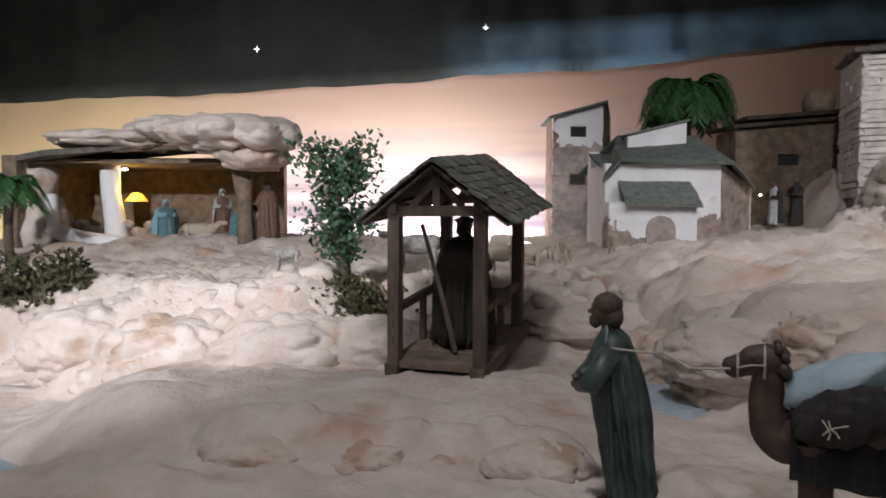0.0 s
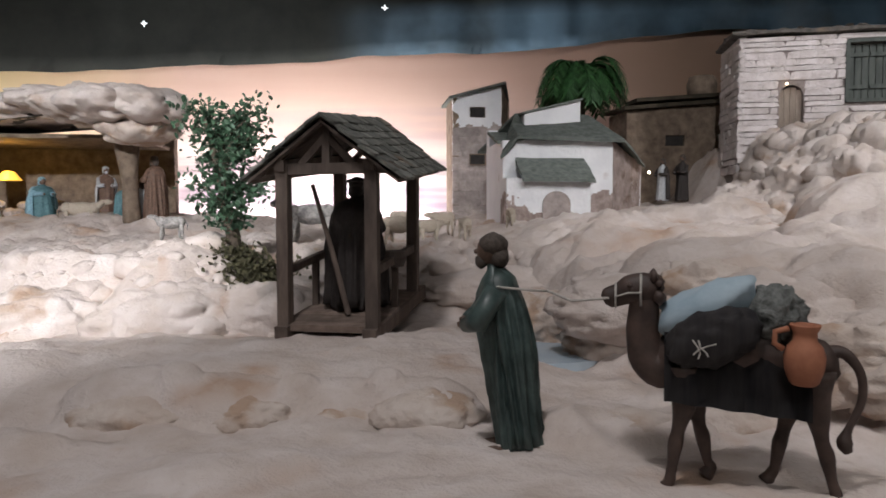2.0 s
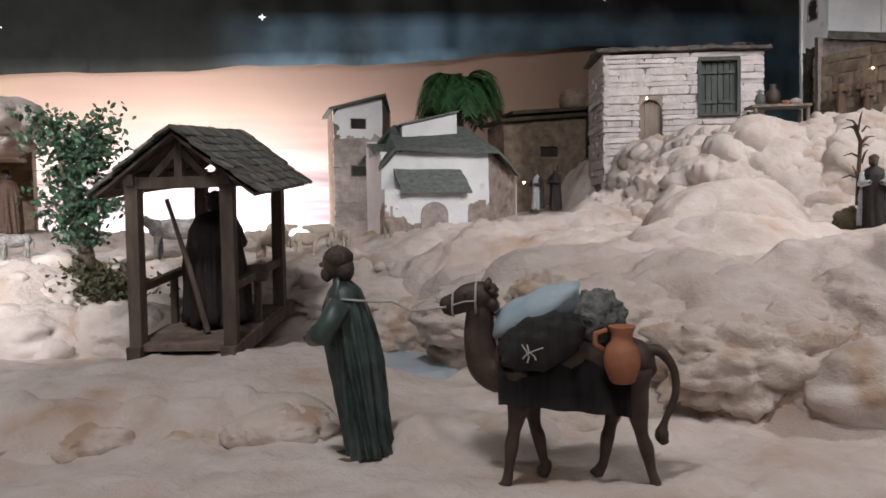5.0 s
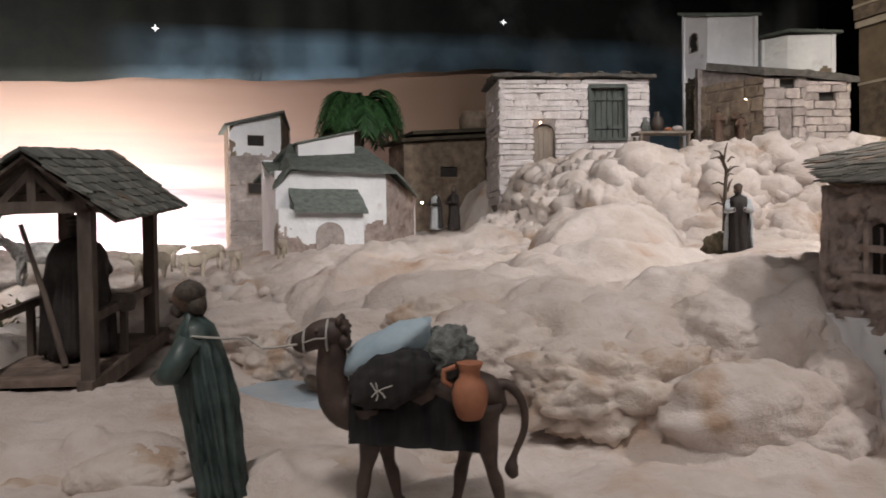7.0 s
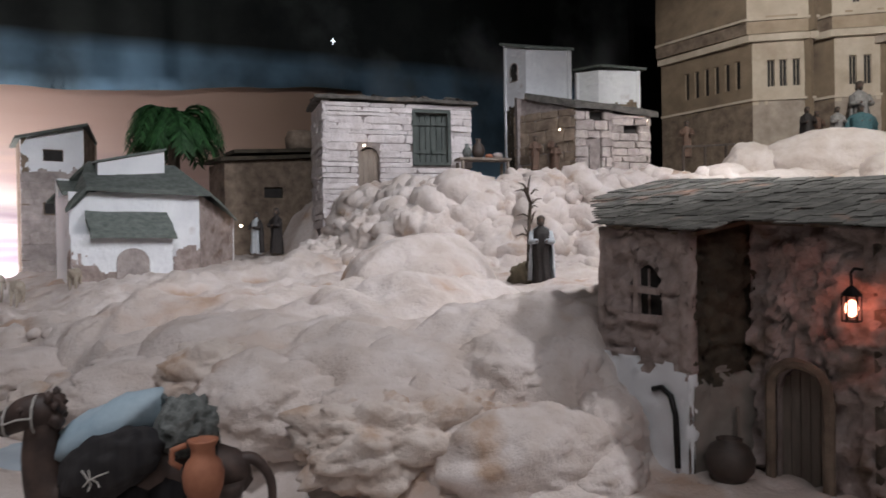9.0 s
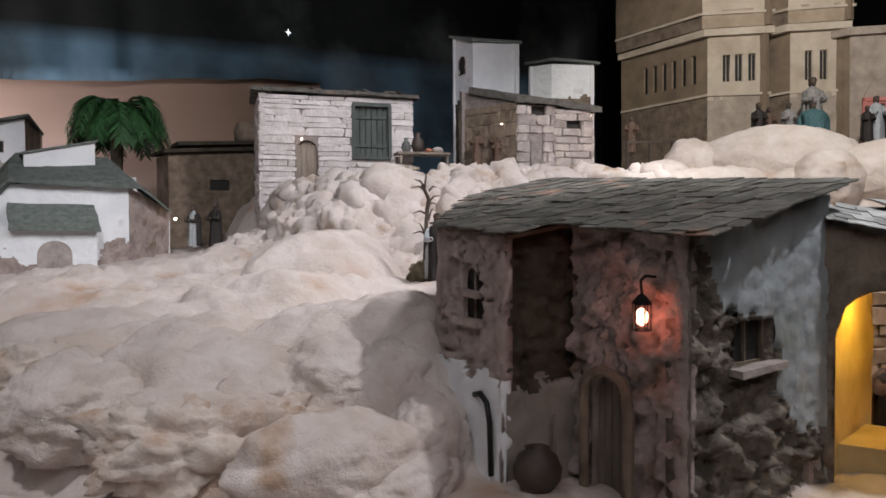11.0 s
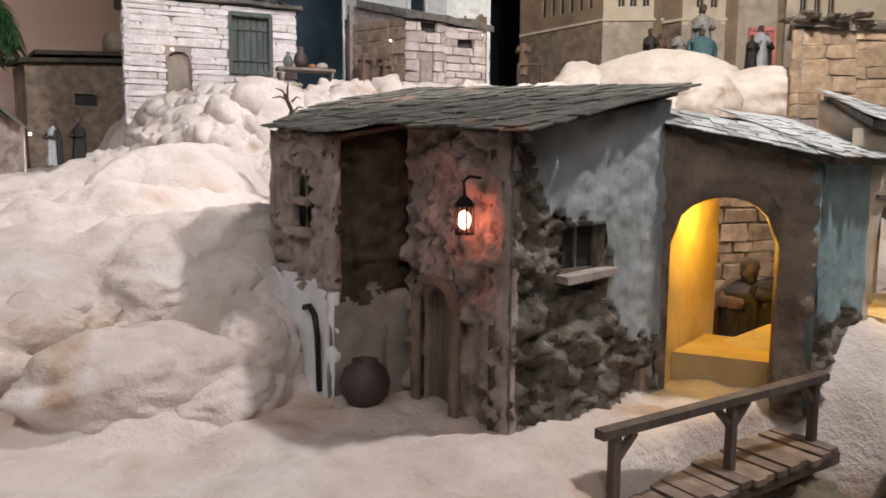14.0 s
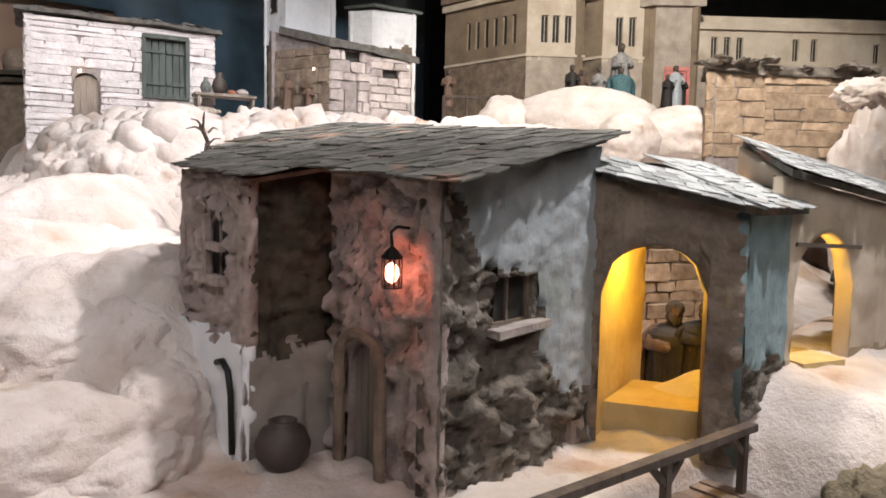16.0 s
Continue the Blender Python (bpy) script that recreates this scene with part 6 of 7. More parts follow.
    tube(bm, [at(0.012, -0.0145, 1.15), at(0.026, -0.018, 1.155), at(0.040, -0.0205, 1.156)], 0.0012, 6)
    made.append(solo("camel_halter", bm, ROPE, "thin pale cord halter round the camel's head", "halter"))
    # blanket hanging over both flanks
    bm = bmesh.new()
    rows = []
    for i in range(19):
        u = 0.066 + 0.150 * i / 18
        ring = []
        for j in range(17):
            t = -1 + 2 * j / 16
            v, z = 0.036 * math.sin(t * 1.45) / math.sin(1.45), 1.125 - 0.088 * abs(t) ** 1.8
            ring.append(bm.verts.new(at(u, v + 0.0035 * math.sin(i * 1.3 + j * 0.4) * abs(t), z - 0.012 * (u - 0.066) / 0.15 * abs(t))))
        rows.append(ring)
    for a, b in zip(rows, rows[1:]):
        for j in range(16):
            bm.faces.new((a[j], a[j + 1], b[j + 1], b[j]))
    bmesh.ops.solidify(bm, geom=bm.faces[:], thickness=0.002)
    made.append(solo("saddle_blanket", bm, BLANKET, "dark woven blanket hanging over the camel's flanks", "blanket", smooth=True))
    bm = bmesh.new()
    rings = []
    for f in range(9):
        u = 0.063 + 0.096 * f / 8
        w = math.sin(math.pi * (0.12 + 0.76 * f / 8)) ** 0.6
        zc = 1.122 + 0.038 * f / 8
        rings.append([at(u + 0.004 * math.sin(3 * t + f), 0.034 * w * math.cos(t) * (1 + 0.06 * math.sin(5 * t + f)), zc + (0.022 * w + 0.004) * math.sin(t) * (1 + 0.08 * math.sin(3 * t + 2 * f))) for t in (2 * math.pi * k / 18 for k in range(18))])
    loft(bm, rings)
    made.append(solo("saddle_roll", bm, BUNDLE, "pale blue rolled cloth tied on the camel's back", "cloth roll", smooth=True))
    turn = Euler((0, 0, math.atan2(-0.385, 0.923))).to_matrix()
    for s in (-1, 1):
        bm = bmesh.new()
        ball(bm, at(0.116, s * 0.033, 1.110), (0.050, 0.014, 0.031), 0, 4, 0.17, 12, turn @ Euler((0, radians(-22), 0)).to_matrix(), seed=s + 3)
        made.append(solo("saddle_bag", bm, BLANKET, "dark saddle bag hanging below the rolled cloth", "bag", "saddle bags", smooth=True))
    bm = bmesh.new()
    p = at(0.100, -0.052, 1.100)
    for pts in (((-0.006, 0.010), (-0.001, 0.003), (0.002, -0.004), (0.000, -0.010)), ((-0.005, -0.006), (0.0, 0.0), (0.007, 0.003), (0.018, 0.007)), ((0.0, 0.010), (0.002, 0.002), (0.008, -0.003), (0.010, -0.007))):
        tube(bm, [p + ax * u + Vector((0, 0, z)) - side * 0.002 * (k % 2) for k, (u, z) in enumerate(pts)], 0.0009, 6)
    made.append(solo("cord_knot", bm, ROPE, "pale cord knotted round the saddle bag", "cord"))
    bm = bmesh.new()
    ball(bm, at(0.182, 0.0, 1.132), (0.034, 0.034, 0.034), 0, 4, 0.26, 30, seed=4)
    made.append(solo("woven_pannier", bm, BASKET, "grey-green woven pannier on the camel's back", "basket", smooth=True))
    jar = thing("clay_jug", "terracotta jug hanging on the camel's flank", "jug")
    p = at(0.205, -0.046, 1.066)
    bm = bmesh.new()
    lathe(bm, p, [(r * 0.72, z * 0.9) for r, z in ((0.001, 0), (0.016, 0.001), (0.020, 0.004), (0.027, 0.02), (0.0285, 0.034), (0.024, 0.046), (0.0165, 0.053), (0.016, 0.062), (0.021, 0.070), (0.021, 0.072), (0.015, 0.071), (0.013, 0.058), (0.001, 0.055))], 26)
    part("body", bm, CLAY, jar, smooth=True)
    bm = bmesh.new()
    tube(bm, [p + Vector((-0.015, 0.005, 0.060)), p + Vector((-0.027, 0.010, 0.056)), p + Vector((-0.028, 0.010, 0.044)), p + Vector((-0.020, 0.006, 0.038))], 0.0032, 8)
    part("handle", bm, CLAY, jar, smooth=True)
    for ob in made + [jar]:
        ob.matrix_basis = load @ ob.matrix_basis
    bm = bmesh.new()
    a, b = Vector((0.225, 0.888, 1.161)), load @ at(0.004, -0.012, 1.148)
    pts = [a.lerp(b, k / 14) + Vector((0, 0, -0.012 * math.sin(math.pi * k / 14))) for k in range(15)]
    tube(bm, [Vector((0.220, 0.911, 1.152)), Vector((0.217, 0.888, 1.156)), Vector((0.233, 0.864, 1.156)), Vector((0.269, 0.861, 1.152)), Vector((0.294, 0.866, 1.150))] + pts[10:], 0.0016, 6)
    solo("lead_rope", bm, ROPE, "thin pale rope from the robed figurine to the camel", "rope")


camel()


# ---- near house fittings ----
def lantern():
    h = thing("wall_lantern", "small iron wall lantern glowing red-orange", "lantern")
    c = Vector((1.288, 0.441, 1.208))
    bm = bmesh.new()
    for k in range(6):
        a, b = math.pi * k / 3, math.pi * (k + 1) / 3
        for z in (0.0, 0.034):
            beam(bm, c + Vector((0.0115 * math.cos(a), 0.0115 * math.sin(a), z)), c + Vector((0.0115 * math.cos(b), 0.0115 * math.sin(b), z)), 0.0018)
        beam(bm, c + Vector((0.0115 * math.cos(a), 0.0115 * math.sin(a), 0)), c + Vector((0.0115 * math.cos(a), 0.0115 * math.sin(a), 0.034)), 0.0015)
    part("cage", bm, IRON, h)
    bm = bmesh.new()
    lathe(bm, c, [(0.001, 0.048), (0.006, 0.044), (0.0135, 0.035), (0.001, 0.035)], 12)
    part("cap", bm, IRON, h)
    bm = bmesh.new()
    ball(bm, c + Vector((0, 0, 0.017)), (0.0085, 0.0085, 0.012))
    glow = part("glass_glow", bm, LAMPGLOW, h)
    glow.visible_shadow = False
    bm = bmesh.new()
    tube(bm, [c + Vector((0, 0, 0.048)), c + Vector((-0.002, 0, 0.064)), c + Vector((0.008, 0, 0.070)), c + Vector((0.024, -0.003, 0.068))], 0.002, 6)
    part("bracket", bm, IRON, h)


lantern()
bm = bmesh.new()
lathe(bm, (1.248, 0.598, ground(1.248, 0.598) - 0.004), [(r * 0.78, z * 0.80) for r, z in [(0.001, 0), (0.025, 0.001), (0.043, 0.025), (0.046, 0.045), (0.036, 0.068), (0.022, 0.076), (0.024, 0.082), (0.017, 0.082), (0.015, 0.07), (0.001, 0.06)]], 26)
solo("clay_pot", bm, DARKCLAY, "round dark clay pot standing at the house corner", "pot", smooth=True)
bm = bmesh.new()
tube(bm, [(1.222, 0.715, 1.083), (1.220, 0.697, 1.088), (1.217, 0.678, 1.078), (1.215, 0.668, 1.05), (1.215, 0.665, 0.97)], 0.0045, 8)
solo("bent_pipe", bm, IRON, "dark bent pipe on the white plaster wall", "pipe", smooth=True)
bm = bmesh.new()
beam(bm, (1.296, 0.612, 0.93), (1.300, 0.617, 1.06), 0.004)
solo("thin_pole", bm, DOORW, "thin pale pole leaning against the house", "pole")


def bridge():
    h = thing("wooden_bridge", "small dark wooden footbridge with a handrail", "bridge")
    a, b = Vector((1.37, 0.275, 0)), Vector((1.815, 0.205, 0))
    d = (b - a).normalized()
    s = Vector((-d.y, d.x, 0))
    for k in range(17):
        bm = bmesh.new()
        p = a + d * (0.005 + 0.0255 * k)
        w = 0.05 + 0.004 * math.sin(k * 2.3)
        hexa(bm, [q + Vector((0, 0, z + 0.002 * math.sin(k * 1.7))) for z in (0.895, 0.904) for q in (p - s * w, p + d * 0.022 - s * w, p + d * 0.022 + s * (0.05), p + s * 0.05)])
        part("plank", bm, PLANK, h)
    for o in (-0.035, 0.035):
        bm = bmesh.new()
        beam(bm, a + s * o + Vector((0, 0, 0.885)), b + s * o + Vector((0, 0, 0.885)), 0.014, 0.018)
        part("stringer", bm, WOOD, h)
    r = -s * 0.012
    bm = bmesh.new()
    beam(bm, a - d * 0.005 + r + Vector((0, 0, 0.999)), b + r + Vector((0, 0, 0.998)), 0.016, 0.011, amp=0.001)
    part("hand_rail", bm, WOOD, h)
    for u in (0.02, 0.235, 0.425):
        bm = bmesh.new()
        beam(bm, a + d * u + r + Vector((0, 0, 0.885)), a + d * u + r + Vector((0, 0, 0.995)), 0.011, 0.011, up=d)
        part("post", bm, WOOD, h)
        for k in (-1, 1):
            if (u < 0.1 and k < 0) or (u > 0.4 and k > 0):
                continue
            bm = bmesh.new()
            beam(bm, a + d * u + r + Vector((0, 0, 0.962)), a + d * (u + 0.032 * k) + r + Vector((0, 0, 0.992)), 0.008, 0.008)
            part("brace", bm, WOOD, h)
    settle(h)


bridge()


# ---- trees and plants ----
def leafy_tree():
    h = thing("small_leafy_tree", "small artificial tree with dense dark green leaves", "tree")
    rng = random.Random(3)
    base = Vector((-0.225, 1.72, ground(-0.225, 1.72) - 0.01))
    bm = bmesh.new()
    tube(bm, [base, base + Vector((0.002, 0, 0.05)), base + Vector((-0.015, 0, 0.13)), base + Vector((-0.035, 0, 0.23)), base + Vector((-0.06, 0, 0.33))], [0.022, 0.017, 0.012, 0.008, 0.003], 8)
    ends = []
    for k in range(24):
        z = 0.06 + 0.26 * rng.random()
        t = rng.random() * 6.28
        o = base + Vector((-0.1 * z, 0, z))
        e = o + Vector((math.cos(t) * (0.05 + 0.055 * rng.random()), math.sin(t) * 0.07, 0.02 + 0.05 * rng.random()))
        tube(bm, [o, o.lerp(e, 0.5) + Vector((0, 0, 0.01)), e], [0.005, 0.003, 0.0015], 5)
        ends.append((o, e))
    part("trunk", bm, BARK, h, "thin dark twisted trunk")
    bm = bmesh.new()
    for k in range(2600):
        if k % 3:
            o, e = rng.choice(ends)
            c = o.lerp(e, rng.uniform(0.25, 1.15)) + Vector((rng.gauss(0, 0.016), rng.gauss(0, 0.016), rng.gauss(0, 0.018)))
        else:
            z = rng.uniform(0.07, 0.36)
            c = base + Vector((-0.12 * z + rng.gauss(0, 0.028), rng.gauss(0, 0.03), z))
        m = Euler((rng.uniform(-1.2, 1.2), rng.uniform(-1.2, 1.2), rng.uniform(0, 6.28))).to_matrix()
        s = rng.uniform(0.006, 0.0105)
        v = [bm.verts.new(c + m @ Vector(p) * s) for p in ((-1, 0, 0), (-0.3, -0.5, 0.1), (0.5, -0.42, 0.12), (1, 0, -0.05), (0.5, 0.42, 0.12), (-0.3, 0.5, 0.1))]
        bm.faces.new((v[0], v[1], v[2], v[3]))
        bm.faces.new((v[0], v[3], v[4], v[5]))
    ob = part("crown", bm, LEAF, h, "loose small rounded green leaves")
    bm = bmesh.new()
    for k in range(1300):
        c = Vector((-0.165 + rng.gauss(0, 0.04), 1.645 + rng.gauss(0, 0.035), 0))
        c.z = ground(c.x, c.y) + abs(rng.gauss(0, 0.016))
        m = Euler((rng.uniform(-1.2, 1.2), rng.uniform(-1.2, 1.2), rng.uniform(0, 6.28))).to_matrix()
        v = [bm.verts.new(c + m @ Vector(p) * rng.uniform(0.006, 0.012)) for p in ((-1, 0, 0), (0, -0.5, 0.1), (1, 0, 0), (0, 0.5, 0.1))]
        bm.faces.new(v)
    solo("moss_tuft", bm, MOSS, "dry olive moss tuft at the tree's foot", "plant", kind="stuff")


leafy_tree()


def palm(at, reach, tall, label, n=26, seed=1):
    h = thing("palm_tree", label, "tree")
    rng = random.Random(seed)
    at = Vector(at)
    bm = bmesh.new()
    tube(bm, [at - Vector((0, 0, tall)), at - Vector((0.01, 0, tall * 0.5)), at], [reach * 0.12, reach * 0.1, reach * 0.09], 10)
    part("trunk", bm, BARK, h)
    for k in range(n):
        bm = bmesh.new()
        t = 2 * math.pi * k * 0.382 + rng.uniform(-0.2, 0.2)
        lift = 1.1 * (k + 0.5) / n
        r = reach * rng.uniform(0.75, 1.1)
        pts = []
        for i in range(11):
            f = i / 10
            pts.append(at + Vector((math.cos(t) * r * f * (1 - 0.22 * f), math.sin(t) * r * f * (1 - 0.22 * f), r * (lift * f * 1.4 - (0.55 + 0.9 * lift) * 1.2 * f * f))))
        tube(bm, pts, [reach * 0.014 * (1 - 0.08 * i) for i in range(11)], 5)
        across = Vector((-math.sin(t), math.cos(t), 0))
        for i in range(1, 10):
            way = (pts[i + 1] - pts[i]).normalized()
            long = reach * 0.30 * math.sin(math.pi * (i + 1.2) / 12.5)
            for half in (0.0, 0.5):
                root = pts[i].lerp(pts[i + 1], half)
                for sgn in (-1, 1):
                    tip = root + (way * 0.75 + across * sgn * 0.75 - Vector((0, 0, rng.uniform(0.15, 0.5)))) * long
                    w = way * reach * 0.035
                    mid = root.lerp(tip, 0.45) + Vector((0, 0, long * 0.06))
                    bm.faces.new([bm.verts.new(p) for p in (root - w * 0.5, mid - w, tip, mid + w, root + w * 0.5)])
        part("frond", bm, PALM, h)


palm((1.18, 3.45, 1.91), 0.29, 0.70, "bushy palm tree with drooping green fronds behind the white house", 44)
palm((-1.52, 2.5, 1.42), 0.16, 0.35, "small palm with drooping green fronds beside the cave", 18, 5)
for x, y, r in ((-1.09, 1.90, 0.08), (-0.985, 1.89, 0.06), (-1.17, 1.92, 0.07)):
    bm = bmesh.new()
    rng = random.Random(int(r * 1000))
    z0 = ground(x, y)
    for k in range(500):
        t, f = rng.uniform(0, 6.28), rng.random() ** 0.5
        c = Vector((x + r * f * math.cos(t), y + r * f * math.sin(t), z0 + rng.random() * r * 2.0 * (1 - f * f * 0.7)))
        m = Euler((rng.uniform(-1.2, 1.2), rng.uniform(-1.2, 1.2), t)).to_matrix()
        bm.faces.new([bm.verts.new(c + m @ Vector(p) * rng.uniform(0.008, 0.016)) for p in ((-1, 0, 0), (0, -0.5, 0.1), (1, 0, 0), (0, 0.5, 0.1))])
    solo("moss_bush", bm, MOSS, "dark olive moss bush on the rocky slope", "bush", "moss bushes")


# ---- small figurines of the scene ----
figurine("kneeling_figurine", "kneeling figurine in a pale blue mantle by the manger", (-1.167, 3.0, 1.225), 0.235, -40, TEALROBE, cloak=BLUEROBE, hair=BLUEROBE, hood=True, sit=0.65, slim=1.5)
figurine("kneeling_figurine", "kneeling figurine in a teal cloak seen from behind", (-0.822, 2.92, 1.22), 0.21, 150, TEALROBE, cloak=TEALROBE, sit=0.65, slim=1.7)
figurine("standing_figurine", "standing bearded figurine in brown and grey in the cave", (-0.965, 3.12, 1.225), 0.215, -60, BROWNROBE, cloak=PALEROBE, hair=PALEROBE, slim=1.2)
figurine("standing_figurine", "tall hooded figurine in a brown robe by the cave mouth", (-0.703, 2.86, 1.215), 0.25, 160, BROWNROBE, cloak=BROWNROBE, slim=1.2)
figurine("kneeling_figurine", "small figurine in white by the cave pillar", (-0.763, 2.9, 1.215), 0.205, 160, PALEROBE, cloak=PALEROBE, sit=0.7, slim=1.4)
beast("sheep_figurine", "pale sheep figurine lying before the manger", (-1.0, 2.93, 1.205), 0.135, 10, WOOL, 0.2, 1.2, 0, group="sheep", wool=0.05)
beast("lamb_figurine", "small grey lamb figurine on the sand", (-0.36, 1.71, ground(-0.36, 1.71) - 0.004), 0.07, 200, GREYHIDE, 0.4, group="sheep")
beast("cow_figurine", "grey and white cow figurine behind the shelter", (-0.055, 1.93, ground(-0.055, 1.93) - 0.005), 0.135, 185, GREYHIDE, 0.42, 1.1, horns=True)
for x, y, s, t in ((0.19, 2.12, 0.125, 160), (0.33, 2.6, 0.12, 20), (0.40, 2.75, 0.12, 200), (0.48, 2.7, 0.11, 100), (0.24, 2.75, 0.11, 10), (0.64, 2.62, 0.10, 250)):
    beast("sheep_figurine", "small woolly sheep figurine grazing on the plateau", (x, y, ground(x, y) - 0.004), s, t, WOOL, 0.4, 0.9, -0.1, group="sheep", wool=0.06)
figurine("standing_figurine", "small figurine in a pale robe by the flat-roofed house", (1.40, 2.98, 1.29), 0.19, 200, PALEROBE, cloak=DARKROBE)
figurine("standing_figurine", "small dark figurine by the flat-roofed house", (1.50, 3.0, 1.29), 0.21, 200, DARKROBE)
figurine("standing_figurine", "small figurine in a grey jacket and dark robe on the path", (1.605, 1.385, ground(1.605, 1.385) + 0.004), 0.185, 230, DARKROBE, cloak=PALEROBE, slim=1.15)
boulder((1.60, 1.455, ground(1.60, 1.455) + 0.015), (0.04, 0.03, 0.05), -40, 51, "dark brown stained rock behind the small figurine", 0.3, MOSSROCK)
branch = thing("dry_branch", "bare twisted dry branches beside the small figurine", "branch")
o = Vector((1.612, 1.412, 1.40))
rng = random.Random(8)
bm = bmesh.new()
tube(bm, [o + Vector((-0.03, 0, -0.13)), o + Vector((-0.025, 0.0, -0.03)), o + Vector((-0.01, 0.01, 0.03)), o + Vector((-0.03, 0.01, 0.07))], 0.005, 6)
part("stem", bm, BARK, branch)
for k in range(12):
    p = o + Vector((-0.03 + 0.02 * rng.random(), 0, -0.08 + 0.14 * rng.random()))
    q = p + Vector((rng.uniform(-0.05, 0.04), rng.uniform(-0.03, 0.03), rng.uniform(0, 0.05)))
    bm = bmesh.new()
    tube(bm, [p, p.lerp(q, 0.5) + Vector((0, 0, 0.008)), q], [0.003, 0.0025, 0.001], 5)
    part("twig", bm, BARK, branch)
settle(figurine("sitting_figurine", "brown-robed sitting figurine behind the arch", (2.13, 0.462, in_yard(2.13, 0.462) - 0.03), 0.31, 215, DARKROBE, cloak=BROWNROBE, sit=0.58, slim=1.5))
settle(figurine("sitting_figurine", "dark sitting figurine with a pale scarf behind the arch", (2.13, 0.395, in_yard(2.13, 0.395) - 0.03), 0.27, 215, DARKROBE, cloak=DARKROBE, sit=0.55, slim=1.5))
figurine("standing_figurine", "small dark figurine on bright sand behind the pale house", (2.627, 0.285, ground(2.627, 0.285) - 0.004), 0.15, 200, DARKROBE)
for u, f, s, r, label in ((0.20, 0.22, 0.21, DARKROBE, "dark"), (0.25, 0.20, 0.19, BROWNROBE, "brown"), (0.33, 0.24, 0.20, GREYHIDE, "grey-brown"), (0.72, 0.22, 0.22, PALEROBE, "pale"), (0.67, 0.25, 0.17, DARKROBE, "dark"), (0.76, 0.18, 0.19, DARKROBE, "dark")):
    p = Vector((3.786, 2.097, 0)) + PD * u + PO * f
    figurine("standing_figurine", f"small {label} figurine before the palace", (p.x, p.y, 1.765), s, 230, r, cloak=r, group="figurines before the palace")
p = Vector((3.786, 2.097, 0)) + PD * 0.45 + PO * 0.2
figurine("riding_figurine", "figurine in a spreading teal cloak before the palace", (p.x, p.y, 1.765), 0.25, 230, TEALROBE, cloak=TEALROBE, sit=0.8, slim=1.9)
p = p + PD * 0.01 - PO * 0.04
figurine("standing_figurine", "tall grey figurine rising behind the teal cloak", (p.x, p.y, 1.80), 0.30, 230, GREYHIDE, cloak=GREYHIDE, group="figurines before the palace")
for x, y, z, s in ((2.56, 2.32, 1.65, 0.17), (2.53, 2.28, 1.64, 0.13), (2.48, 2.36, 1.65, 0.16)):
    figurine("standing_figurine", "small dark figurine by the block-stone house", (x, y, z), s, 220, BROWNROBE)
figurine("standing_figurine", "small brown figurine at the end of the block-stone house", (3.06, 1.98, 1.70), 0.17, 220, BROWNROBE)


def market_table():
    h = thing("market_table", "small rough wooden table with pots and fruit", "table")
    a, d = Vector((2.10, 2.42, 1.695)), Vector((0.22, -0.08, 0))
    s = Vector((0.03, 0.085, 0))
    bm = bmesh.new()
    slab(bm, [a, a + d, a + d + s, a + s], 0.01)
    part("tabletop", bm, DOORW, h)
    for p in (a, a + d, a + d + s, a + s):
        bm = bmesh.new()
        c = p.lerp(a + d / 2 + s / 2, 0.12)
        beam(bm, (c.x, c.y, 1.56), (c.x, c.y, 1.68), 0.01)
        part("leg", bm, DOORW, h)
    for i, (f, g, r, mat, name) in enumerate(((0.2, 0.5, 0.022, BASKET, "clay_jar"), (0.42, 0.5, 0.03, DARKCLAY, "clay_jar"), (0.62, 0.45, 0.015, CLAY, "fruit"), (0.8, 0.5, 0.02, GREYST, "bread_loaf"))):
        bm = bmesh.new()
        c = a + d * f + s * g
        if "jar" in name:
            lathe(bm, c, [(0.001, 0), (r * 0.6, 0.001), (r, r), (r * 0.8, r * 1.8), (r * 0.35, r * 2.4), (r * 0.45, r * 2.9), (0.001, r * 2.8)], 14)
        else:
            ball(bm, c + Vector((0, 0, r * 0.7)), (r * 1.3, r, r * 0.75))
        solo(name, bm, mat, f"small painted {name.replace('_', ' ')} on the market table", name.split("_")[-1], smooth=True)


market_table()
beast("sheep_figurine", "white sheep figurine beside the coursed-stone house", (2.12, 2.38, ground(2.12, 2.38)), 0.11, 10, WOOL, 0.4, 0.9, -0.1, group="sheep")
for x, y, z, r in ((1.302, 2.895, 1.412, 0.005), (2.555, 2.28, 1.83, 0.003), (1.77, 2.665, 1.752, 0.004), (2.893, 2.066, 1.865, 0.003)):
    bm = bmesh.new()
    ball(bm, (x, y, z), r)
    solo("tiny_lamp", bm, TINYGLOW, "tiny glowing bulb of the village", "lamp", "tiny village bulbs")
bm = bmesh.new()
beam(bm, (3.02, 1.97, 1.745), (3.36, 1.87, 1.77), 0.01)
for k in range(4):
    p = Vector((3.02, 1.97, 1.745)).lerp(Vector((3.36, 1.87, 1.77)), k / 3)
    beam(bm, p, p - Vector((0, 0, 0.12)), 0.01)
solo("palace_fence", bm, WOOD, "low grey wooden fence before the palace", "fence")

